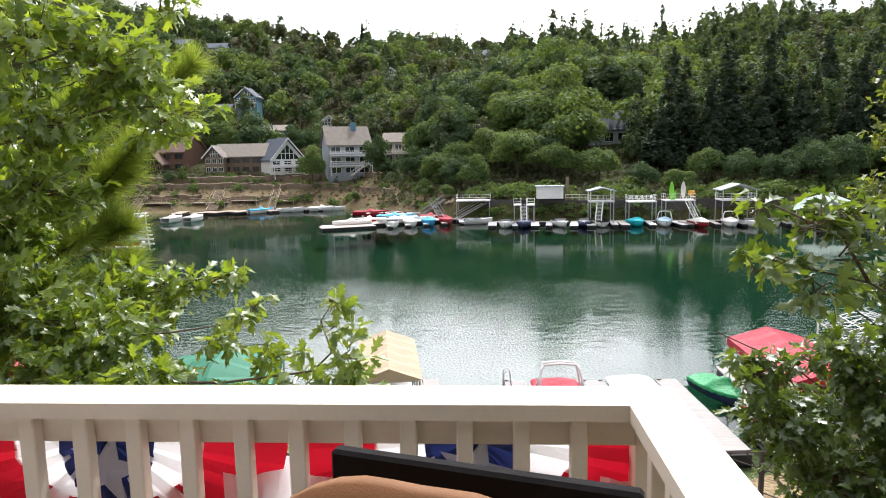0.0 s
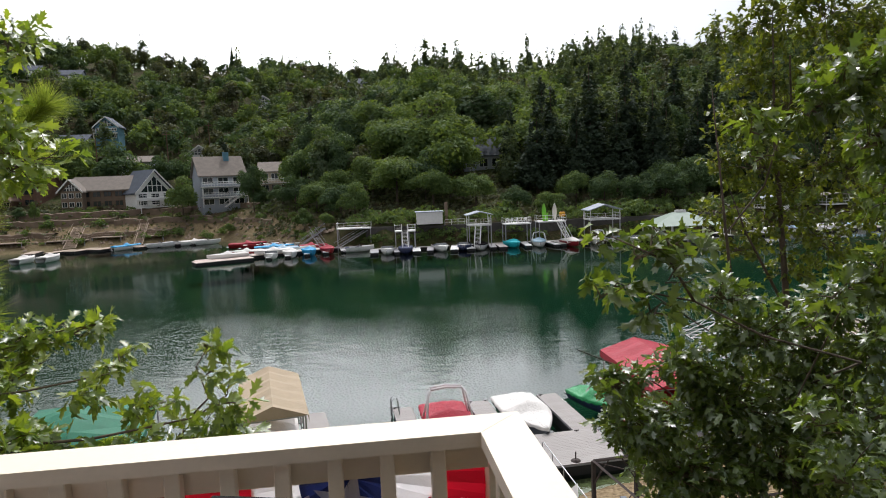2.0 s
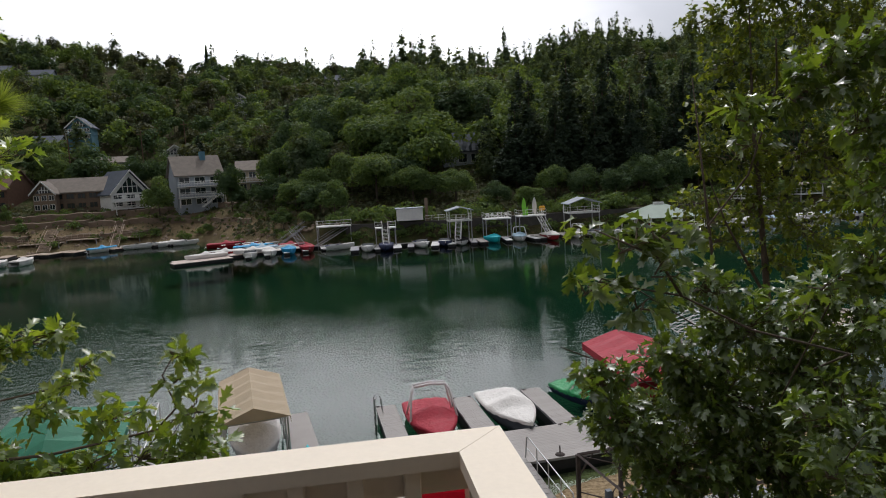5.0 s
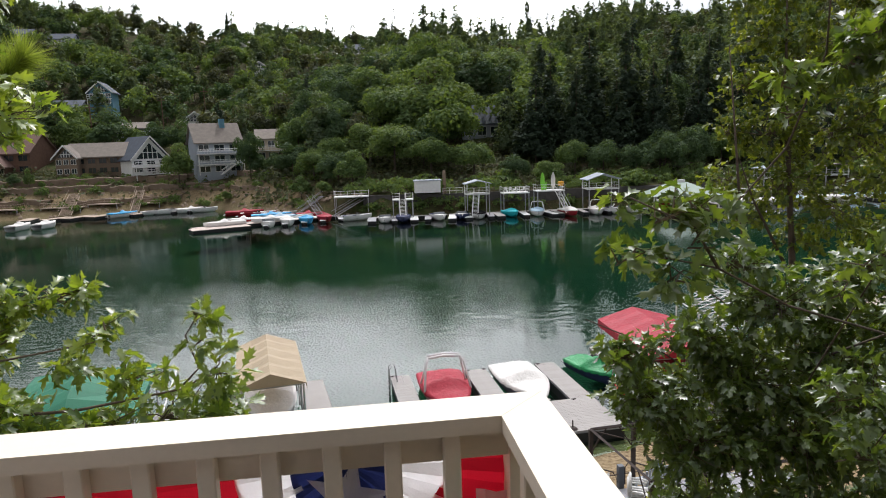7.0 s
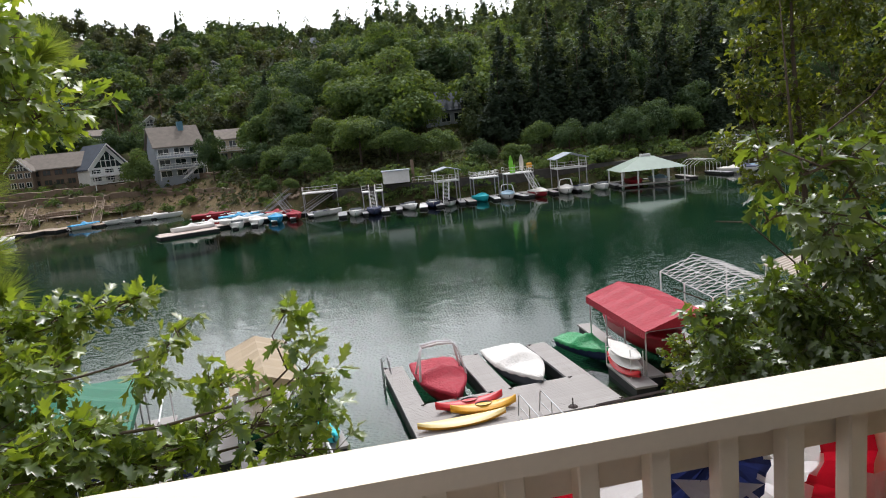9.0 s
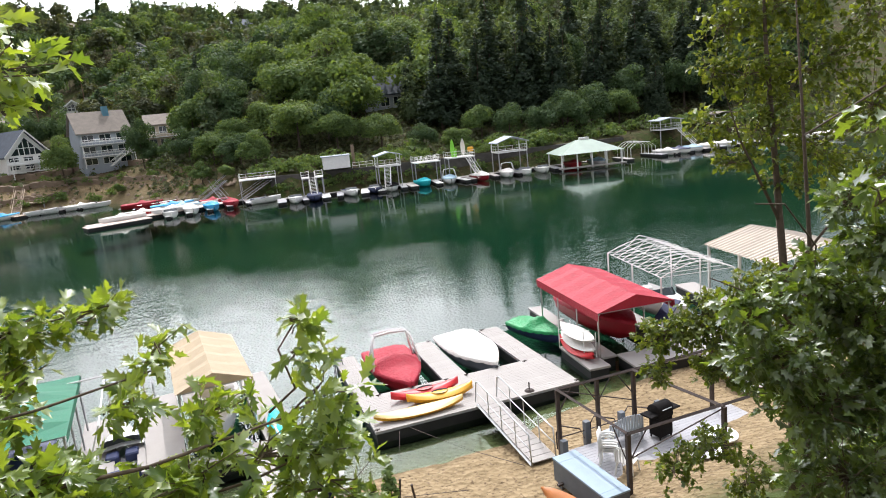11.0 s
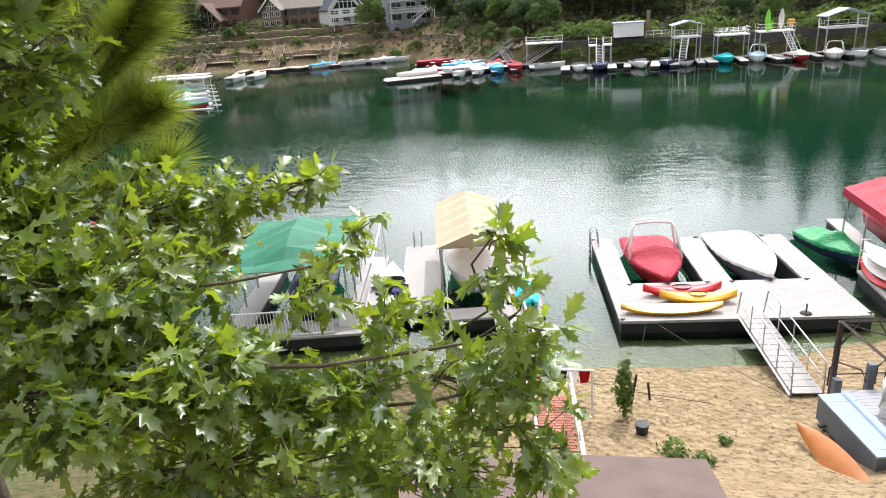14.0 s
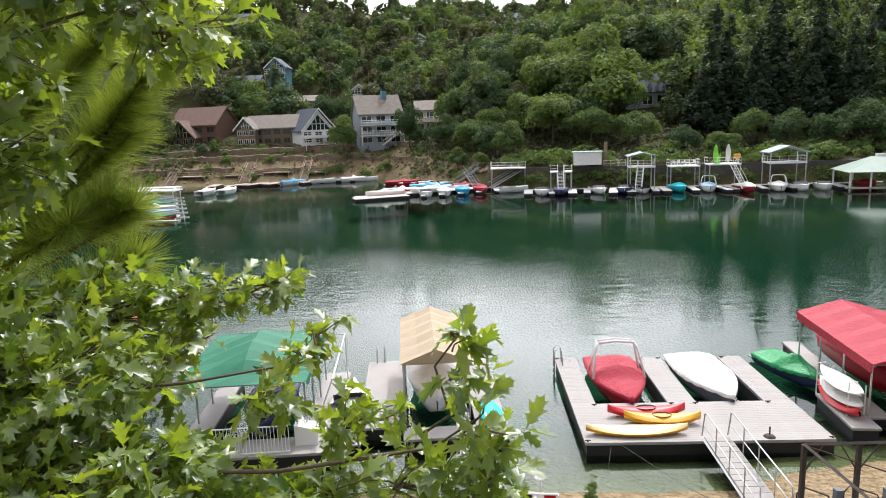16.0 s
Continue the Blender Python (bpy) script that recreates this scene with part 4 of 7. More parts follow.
    for a, b in shoots:
        a, b = np.array(a), np.array(b)
        ax = (b - a) / np.linalg.norm(b - a)
        part("limb", tube([tuple(Vector(a) - base - Vector(ax) * 0.5), tuple(Vector((a + b) / 2) - base - Vector((0, 0, 0.03))), tuple(Vector(b) - base)], 0.015, 6, r2=0.005), TWIG, pine, smooth=True)
        for _ in range(1500):
            u = 1 - rng.uniform(0, 1) ** 1.3 * 0.8
            side = rng.normal(size=3)
            side -= ax * (side @ ax)
            side /= np.linalg.norm(side)
            spread = rng.uniform(0.35, 1.0)
            d = ax * (1.0 - 0.6 * spread) + side * spread
            d[2] += 0.12
            d /= np.linalg.norm(d)
            y = np.cross(d, rng.normal(size=3))
            y /= np.linalg.norm(y)
            s = rng.uniform(0.19, 0.30)
            locs.append(a + (b - a) * u - np.array(base))
            mats.append(np.stack([d * s, y * 0.0032, np.cross(d, y) * s], 1))
    scatter("needles", [(0, -1, 0), (0, 1, 0), (1, 0, -0.07)], [(0, 1, 2)], np.array(mats), np.array(locs), NEEDLE, pine)


build_near_oaks()


# ---- boats ----
def hull_rows(L, W, H):
    rows = []
    for i in range(25):
        u = i / 24
        w = W / 2 * (1.0 if u < 0.42 else max(0.03, 1 - ((u - 0.42) / 0.58) ** 1.75)) * (0.94 + 0.06 * min(1, u / 0.2))
        top = H * (1 + 0.16 * u * u)
        keel = -0.18 + (H * 0.75) * max(0, (u - 0.65) / 0.35) ** 2.2
        rows.append((L * (u - 0.5), w, top, keel))
    return rows


def boat(m, L, W, H, hull, style, cloth, label, group="", cat="boat"):
    """bow along +x. style: cover, open, tower, pontoon."""
    b = thing("motorboat", m, label, cat, group)
    rows = hull_rows(L, W, H)
    part("hull", loft([[(x, -w, t), (x, -w * 0.93, t * 0.45), (x, -w * 0.75, max(k, 0.02)), (x, 0, k), (x, w * 0.75, max(k, 0.02)), (x, w * 0.93, t * 0.45), (x, w, t)] for x, w, t, k in rows], caps=False), hull, b, smooth=True)
    if style in ("cover", "tower"):
        rr = []
        for i, (x, w, t, k) in enumerate(rows):
            u = i / 24
            hump = np.interp(u, (0, 0.08, 0.3, 0.40, 0.47, 0.52, 0.60, 0.85, 1.0), (0.03, 0.12, 0.04, 0.08, 0.46, 0.42, 0.10, 0.06, 0.0))
            rr.append([])
            for q in range(-8, 9):
                s = q / 7
                if abs(q) == 8:
                    rr[-1].append((x, math.copysign(w + 0.03, q), t - 0.13 - 0.03 * math.sin(2.1 * i + q)))
                    continue
                fold = 0.034 * math.sin(2.3 * i + 5.1 * s + L) + 0.030 * math.sin(3.7 * i - 9.0 * s) + 0.022 * math.sin(1.1 * i + 13 * s)
                rr[-1].append((x, s * (w + 0.03), t + (hump * (1 - abs(s) ** 2.2) + 0.05 * (1 - abs(s)) + fold * (1 - s * s))))
        part("cover", loft(rr), cloth, b, smooth=True)
    else:
        part("deck", loft([[(x, -w * 0.98, t - 0.02), (x, 0, t + 0.05), (x, w * 0.98, t - 0.02)] for x, w, t, k in rows[12:]], caps=False), GELCOAT, b)
        part("sole", slab([(rows[0][0], -W * 0.44), (rows[12][0], -W * 0.45), (rows[12][0], W * 0.45), (rows[0][0], W * 0.44)], H * 0.35, H * 0.4), GREYWOOD, b)
        part("windshield", loft([[(L * 0.05, -W * 0.42, H), (L * 0.08, -W * 0.3, H * 1.02), (L * 0.08, W * 0.3, H * 1.02), (L * 0.05, W * 0.42, H)], [(-L * 0.01, -W * 0.40, H + 0.36), (L * 0.01, -W * 0.27, H + 0.38), (L * 0.01, W * 0.27, H + 0.38), (-L * 0.01, W * 0.40, H + 0.36)]], caps=False), GLASS, b)
        for s in (-1, 1):
            part("seat", bx(-L * 0.12, L * 0.0, s * W * 0.2 - 0.22, s * W * 0.2 + 0.22, H * 0.4, H * 0.95, bevel=0.05), cloth, b)
        part("bench_seat", bx(-L * 0.45, -L * 0.34, -W * 0.38, W * 0.38, H * 0.4, H * 0.95, bevel=0.05), cloth, b)
    part("swim_platform", bx(-L * 0.5 - 0.45, -L * 0.5 + 0.02, -W * 0.36, W * 0.36, 0.16, 0.22), GREYWOOD, b)
    if style == "tower":
        tw = bmesh.new()
        for s in (-1, 1):
            tube([(0.15 * L - 0.55, s * W * 0.48, H), (-0.02 * L - 0.35, s * W * 0.40, H + 1.1), (-0.05 * L - 0.35, s * W * 0.34, H + 1.3)], 0.055, 6, tw)
            tube([(-0.10 * L - 0.45, s * W * 0.48, H), (-0.05 * L - 0.35, s * W * 0.34, H + 1.3)], 0.055, 6, tw)
        for dx in (0.0, -0.3):
            tube([(-0.05 * L - 0.35 + dx, -W * 0.34, H + 1.3), (-0.05 * L - 0.35 + dx, 0, H + 1.38), (-0.05 * L - 0.35 + dx, W * 0.34, H + 1.3)], 0.055, 6, tw)
        for s in (-0.34, -0.12, 0.12, 0.34):
            tube([(-0.05 * L - 0.35, s * W, H + 1.3), (-0.05 * L - 0.65, s * W, H + 1.3)], 0.026, 6, tw)
        part("wake_tower", tw, WHITE, b, "white tube wakeboard tower", smooth=True)
    return b


def small_craft(name, m, L, W, H, top, bottom, label, cat, seat=True):
    k = thing(name, m, label, cat)
    rows, deck = [], []
    for i in range(15):
        u = i / 14
        w = W / 2 * max(0.03, math.sin(math.pi * min(1, max(0, u)))) ** 0.62
        rise = 0.16 * H / 0.3 * abs(2 * u - 1) ** 3
        rows.append([(L * (u - 0.5), s * w * c, H * z + rise) for s, c, z in ((-1, 1, 0.6), (-1, 0.8, 0.15), (0, 0, 0.0), (1, 0.8, 0.15), (1, 1, 0.6))])
        deck.append([(L * (u - 0.5), s * w * 1.01, H * z + rise) for s, z in ((-1, 0.58), (-0.55, 0.9), (0, 1.0), (0.55, 0.9), (1, 0.58))])
    part("hull", loft(rows, caps=False), bottom, k, smooth=True)
    part("deck", loft(deck), top, k, smooth=True)
    if seat:
        part("cockpit", loft([[(L * 0.13 * c, W * 0.3 * s, H * 1.02 + 0.012) for c, s in [(math.cos(t), math.sin(t)) for t in [2 * math.pi * q / 12 for q in range(13)]]], [(L * 0.09 * math.cos(t), W * 0.2 * math.sin(t), H * 0.86) for t in [2 * math.pi * q / 12 for q in range(13)]]], caps=False), FLOAT, k)
    return k


# ---- the wide dock with two slips ----
def build_main_dock():
    m = pose(0.76, 22.88, 0, 0, 0, 5.9)
    d = thing("floating_dock", m, "pale boarded floating dock with two boat slips and black floats", "dock")
    out = [(0, 0), (8.28, 0), (8.28, 8.0), (7.26, 7.95), (7.26, 3.07), (4.72, 3.07), (4.72, 8.0), (3.66, 8.0), (3.66, 3.07), (0.93, 3.07), (0.93, 8.2), (0, 8.2)]
    part("float", slab([(x * 0.99 + 0.05, y * 0.985 + 0.05) for x, y in out], -0.25, 0.40), FLOAT, d, "black float boxes")
    part("rim", slab(out, 0.402, 0.455), GREYWOOD, d)
    planks = {}
    for k in range(57):
        y0 = 0.005 + k * 0.1437
        spans = [(0, 8.28)] if y0 < 3.07 else [(0, 0.93), (3.66, 4.72), (7.26, 8.28)]
        if y0 > 7.95:
            spans = [(0, 0.93)]
        for x0, x1 in spans:
            key = round(x1 - x0, 2)
            if key not in planks:
                planks[key] = mesh_of("plank", bx(0, key, 0, 0.138, 0, 0.04), DOCK)
            share("plank", planks[key], d, pose(x0, y0, 0.459))
    for x, y in ((0.85, 3.0), (3.75, 3.0), (4.65, 3.0), (7.35, 3.0), (0.1, 8.1), (3.8, 7.9), (4.6, 7.9), (7.4, 7.85), (8.2, 0.1), (0.1, 0.1)):
        part("cleat", tube([(x - 0.1, y, 0.55), (x + 0.1, y, 0.55)], 0.022, 6, tube([(x, y, 0.49), (x, y, 0.55)], 0.03, 6)), IRON, d)
    lad = bmesh.new()
    for y in (7.3, 7.75):
        tube([(0.25, y, 0.5), (0.2, y, 1.15), (0.05, y, 1.3), (-0.1, y, 1.15), (-0.12, y, -0.6)], 0.025, 6, lad)
    for z in (-0.3, 0.0, 0.3):
        tube([(-0.12, 7.3, z), (-0.12, 7.75, z)], 0.02, 6, lad)
    part("swim_ladder", lad, STEEL, d, smooth=True)
    ub = thing("umbrella_base", m @ pose(6.2, 0.25, 0.50), "round dark iron umbrella stand with a short pole", "umbrella stand")
    part("plate", tube([(0, 0, 0), (0, 0, 0.05), (0, 0, 0.08)], 0.2, 14, r2=0.1), IRON, ub)
    part("pole", tube([(0, 0, 0.08), (0, 0, 0.36)], 0.028, 8), IRON, ub)

    boat(m @ pose(2.30, 5.45, 0.02, 0, 0, -90), 4.9, 2.2, 0.62, DARKRED, "tower", RED, "red ski boat under a red canvas cover, with a white tower", "boats in the wide dock")
    boat(m @ pose(5.98, 5.5, 0.02, 0, 0, -88), 5.0, 2.15, 0.64, BOXSIDE, "cover", WHITECLOTH, "motorboat under a white canvas cover with a dark hull", "boats in the wide dock")
    small_craft("kayak", m @ pose(1.85, 0.62, 0.50, 0, 0, -1), 3.45, 0.78, 0.26, PALEYEL, YELLOW, "pale yellow sit-on kayak with orange sides", "kayak", False)
    small_craft("kayak", m @ pose(2.95, 1.42, 0.50, 0, 0, -4), 2.65, 0.72, 0.32, YELLOW, YELLOW, "orange-yellow plastic kayak on the dock", "kayak")
    small_craft("kayak", m @ pose(2.55, 2.05, 0.50, 0, 0, 1), 2.8, 0.70, 0.32, KRED, KRED, "red plastic kayak on the dock", "kayak")

    def gangway(m, length, drop, label, arch=0.0):
        g = thing("gangway", m, label, "gangway")
        zs = lambda u: -drop * u + arch * math.sin(math.pi * u)
        n = 14
        tread = mesh_of("tread", bx(-0.41, 0.41, 0, length / n * 0.93, 0, 0.03), DOCK)
        for k in range(n):
            u = k / n
            share("tread", tread, g, pose(0, -length * u - length / n, zs(u + 0.5 / n) + 0.04, math.degrees(math.atan(drop / length))))
        for s in (-0.43, 0.43):
            part("beam", tube([(s, -length * u, zs(u)) for u in (0, 0.25, 0.5, 0.75, 1)], 0.05, 4), STEEL, g)
            part("handrail", tube([(s, 0.15, zs(0) + 0.05), (s, -0.05, zs(0) + 0.92)] + [(s, -length * u, zs(u) + 1.0) for u in (0.05, 0.25, 0.5, 0.75, 0.98)] + [(s, -length, zs(1))], 0.024, 6), STEEL, g, smooth=True)
            part("handrail", tube([(s, -length * u, zs(u) + 0.5) for u in (0, 0.25, 0.5, 0.75, 1)], 0.018, 6), STEEL, g, smooth=True)
            for u in (0.25, 0.5, 0.75):
                part("post", tube([(s, -length * u, zs(u)), (s, -length * u, zs(u) + 1.0)], 0.02, 6), STEEL, g)
        return g
    gangway(pose(5.08, 23.3, 0.60, 0, 0, 6.5), 4.3, 0.30, "aluminium gangway with grey boards and tube handrails")
    gangway(pose(14.4, 23.9, 0.75, 0, 0, -6), 4.0, 0.1, "arched wooden gangway with dark rails", 0.35)
    for a, b in (((2.0, 22.85, 0.45), (4.9, 19.0, 0.35)), ((1.6, 22.8, 0.4), (1.2, 21.0, -0.1)), ((-2.0, 20.2, 0.1), (2.9, 18.2, 0.45))):
        mid = [(a[i] + b[i]) / 2 - (0.12 if i == 2 else 0) for i in range(3)]
        tagged(new("mooring_rope", mesh_of("mooring_rope", tube([a, mid, b], 0.010, 5), IRON)), "thin dark mooring line to the beach", "rope")
    for x, y, h, lean in ((0.80, 18.3, 0.95, 0.12), (1.35, 18.6, 0.55, -0.08)):
        z = float(ground_z(x, y))
        tagged(new("mooring_stake", mesh_of("mooring_stake", tube([(x, y, z - 0.1), (x + lean, y, z + h)], 0.035, 6), IRON)), "rusty iron stake in the sand", "stake")


build_main_dock()


# ---- red canopy dock, frame canopy and tin roof ----
def canopy(m, W, L, eave, peak, cloth, label, posts=STEEL, hip=0.0, valance=0.35, bays=5):
    c = thing("boat_canopy", m, label, "boat canopy", "boat canopies")
    bm = bmesh.new()
    cols = []
    for i in range(bays * 2 + 1):
        v = i / (bays * 2)
        sag = 0.07 * math.sin(math.pi * 2 * bays * v / 2) ** 2
        r = min(1, min(v, 1 - v) * L / hip) if hip else 1.0
        pk = eave + (peak - eave) * r - sag
        cols.append([bm.verts.new((x, L * v, z)) for x, z in ((-W / 2, eave - valance), (-W / 2, eave), (-W / 4, (eave + pk) / 2 - sag), (0, pk), (W / 4, (eave + pk) / 2 - sag), (W / 2, eave), (W / 2, eave - valance))])
    for u, v in zip(cols, cols[1:]):
        for k in range(6):
            bm.faces.new((u[k], u[k + 1], v[k + 1], v[k]))
    for row in (cols[0], cols[-1]):
        if not hip:
            bm.faces.new(row[1:6])
    part("canvas", bm, cloth, c)
    post = mesh_of("post", tube([(0, 0, 0), (0, 0, eave - 0.46)], 0.035, 8), posts)
    for s in (-1, 1):
        for v in (0.04, 0.35, 0.66, 0.97):
            share("post", post, c, pose(s * (W / 2 - 0.12), L * v, 0.4))
        part("beam", tube([(s * (W / 2 - 0.12), 0.1, eave - 0.1), (s * (W / 2 - 0.12), L - 0.1, eave - 0.1)], 0.03, 6), posts, c)
    for v in (0.04, 0.97):
        part("beam", tube([(-W / 2 + 0.12, L * v, eave - 0.1), (W / 2 - 0.12, L * v, eave - 0.1)], 0.03, 6), posts, c)
    return c


def plain_dock(m, W, L, label, top=DOCK, z=0.5, group=""):
    d = thing("floating_dock", m, label, "dock", group)
    part("float", bx(0.06, W - 0.06, 0.06, L - 0.06, -0.2, z - 0.11), FLOAT, d)
    part("top", bx(0, W, 0, L, z - 0.10, z, bevel=0.01), top, d)
    return d


def build_right_docks():
    m = pose(0, 0, 0, 0, 0, 1.5)
    plain_dock(pose(10.8, 25.5, 0, 0, 0, 1), 0.75, 8.3, "long grey boarded dock beside the red canopy")
    plain_dock(pose(9.85, 24.6, 0, 0, 0, 1), 0.95, 3.0, "short grey boarded dock under the rack")
    plain_dock(pose(11.6, 24.0, 0, 0, 0, 1), 4.2, 1.6, "grey boarded dock end under the red canopy")
    plain_dock(pose(14.2, 25.7, 0, 0, 0, 1), 0.9, 7.2, "narrow grey boarded dock finger")
    canopy(pose(12.45, 25.3, 0, 0, 0, 1), 3.6, 6.6, 2.55, 3.1, RED, "bright red canvas boat canopy on steel posts")
    boat(pose(12.75, 29.2, 0.55, 0, 0, -88), 6.0, 2.4, 0.85, DARKRED, "cover", RED, "red motorboat under a red cover on a lift", "boats under canopies")
    boat(pose(10.0, 30.7, 0.0, 0, 0, -72), 3.5, 1.5, 0.5, NAVY, "cover", GREENTARP, "small dark boat under a green tarpaulin", "moored boats")
    rk = thing("paddleboard_rack", pose(10.0, 25.6, 0.5, 0, 0, 8), "white pipe rack at the dock's edge", "rack")
    for y in (0, 2.0):
        part("post", tube([(0.1, y, 0), (0.1, y, 1.25), (0.4, y, 1.25)], 0.025, 6), WHITE, rk)
        part("post", tube([(0.7, y, 0), (0.7, y, 1.1)], 0.025, 6), WHITE, rk)
        for z in (0.35, 0.8):
            part("arm", tube([(0.1, y, z), (0.7, y, z)], 0.02, 6), WHITE, rk)
    for z, mt, nm, lb in ((0.82, WHITECLOTH, "paddleboard", "white paddleboard tilted in the rack"), (0.37, WHITECLOTH, "paddleboard", "white paddleboard in the rack"), (0.0, KRED, "kayak", "red kayak at the foot of the rack")):
        small_craft(nm, pose(10.25, 26.5, 0.52 + z, 0, -18, 0) @ pose(0, 0, 0.0, 0, 0, 94), 2.9, 0.75, 0.16 if nm == "paddleboard" else 0.32, mt, mt, lb, nm, nm == "kayak")
    sp = thing("solar_panel", pose(14.3, 26.0, 0.5, 0, 0, 20), "dark panel tilted on a metal frame", "panel")
    part("panel", prism([(-0.5, 1.05), (-0.46, 1.0), (0.5, 1.75), (0.46, 1.8)], -0.35, 0.35), NAVY, sp)
    part("stand", tube([(0, 0, 0), (0, 0, 1.36)], 0.04, 6), STEEL, sp)

    f = thing("canopy_frame", pose(15.0, 27.6, 0, 0, 0, -4), "bare white steel frame of a boat canopy", "canopy frame")
    def rise(u):
        return 2.9 + 0.55 * (1 - abs(2 * u - 1) ** 1.5)
    for k in range(11):
        y = k * 0.6
        part("arch", tube([(3.7 * u, y, rise(u)) for u in (0, 0.17, 0.33, 0.5, 0.67, 0.83, 1)], 0.020, 5), WHITE, f)
        part("tie_bar", tube([(0, y, 2.9), (3.7, y, 2.9)], 0.014, 5), WHITE, f)
        if k % 5 == 0:
            for x in (0, 3.7):
                part("post", tube([(x, y, -0.3), (x, y, 2.9)], 0.04, 6), WHITE, f)
    for u in (0, 0.25, 0.5, 0.75, 1):
        part("purlin", tube([(3.7 * u, 0, rise(u)), (3.7 * u, 6, rise(u))], 0.018, 6), WHITE, f)
    for k in range(6):
        part("brace", tube([(0.6, k, 3.28), (1.85, k + 1, 3.66), (3.1, k, 3.28)], 0.02, 5), WHITE, f)
    boat(pose(16.6, 30.6, 0.3, 0, 0, -88), 5.0, 2.2, 0.7, GELCOAT, "open", WHITECLOTH, "open white motorboat under the bare frame", "boats under canopies")
    plain_dock(pose(15.2, 25.8, 0, 0, 0, -4), 4.6, 1.6, "pale dock end beside the bare frame")
    plain_dock(pose(18.9, 26.5, 0, 0, 0, -4), 1.2, 7, "pale boarded dock finger beside the frame")

    t = thing("tin_roof_shelter", pose(20.3, 26.6, 0, 0, 0, -4), "boat shelter with a tan corrugated metal roof", "shelter")
    for s in (0, 1):
        bm, rows = bmesh.new(), []
        for i in range(73):
            y = 6.0 * i / 72
            z = 0.03 * (1 if i % 4 < 2 else -1)
            rows.append([(x, y, 2.8 + 0.75 * (x / 2.8 if s == 0 else (5.6 - x) / 2.8) + z) for x in ((0, 2.8) if s == 0 else (2.8, 5.6))])
        part("roof_sheet", loft(rows, caps=False), TINROOF, t)
    for x in (0.15, 5.45):
        for y in (0.2, 3, 5.8):
            part("post", bx(x - 0.06, x + 0.06, y - 0.06, y + 0.06, -0.3, 2.8), WHITE, t)
    plain_dock(pose(20.2, 25.4, 0, 0, 0, -4), 6.0, 1.1, "pale dock in front of the tin roof")


build_right_docks()


# ---- boarded terrace with a pergola frame on the beach ----
def plastic_chair(m, label):
    c = thing("plastic_chair", m, label, "chair", "white plastic chairs")
    part("seat", bx(-0.24, 0.24, -0.24, 0.22, 0.40, 0.43, bevel=0.01), WHITE, c)
    for k in range(5):
        part("back_slat", bx(-0.21 + k * 0.09, -0.15 + k * 0.09, 0.22, 0.25, 0.43, 0.84), WHITE, c)
    part("back_rim", tube([(-0.25, 0.22, 0.42), (-0.24, 0.25, 0.75), (-0.14, 0.26, 0.88), (0.14, 0.26, 0.88), (0.24, 0.25, 0.75), (0.25, 0.22, 0.42)], 0.028, 6), WHITE, c, smooth=True)
    for s in (-1, 1):
        part("armrest", tube([(s * 0.27, 0.2, 0.64), (s * 0.28, -0.1, 0.64), (s * 0.27, -0.24, 0.6)], 0.03, 6), WHITE, c, smooth=True)
        for y in (-0.22, 0.22):
            part("leg", tube([(s * 0.23, y * 0.9, 0.40), (s * 0.27, y * 1.15, 0)], 0.026, 6), WHITE, c)
    return c


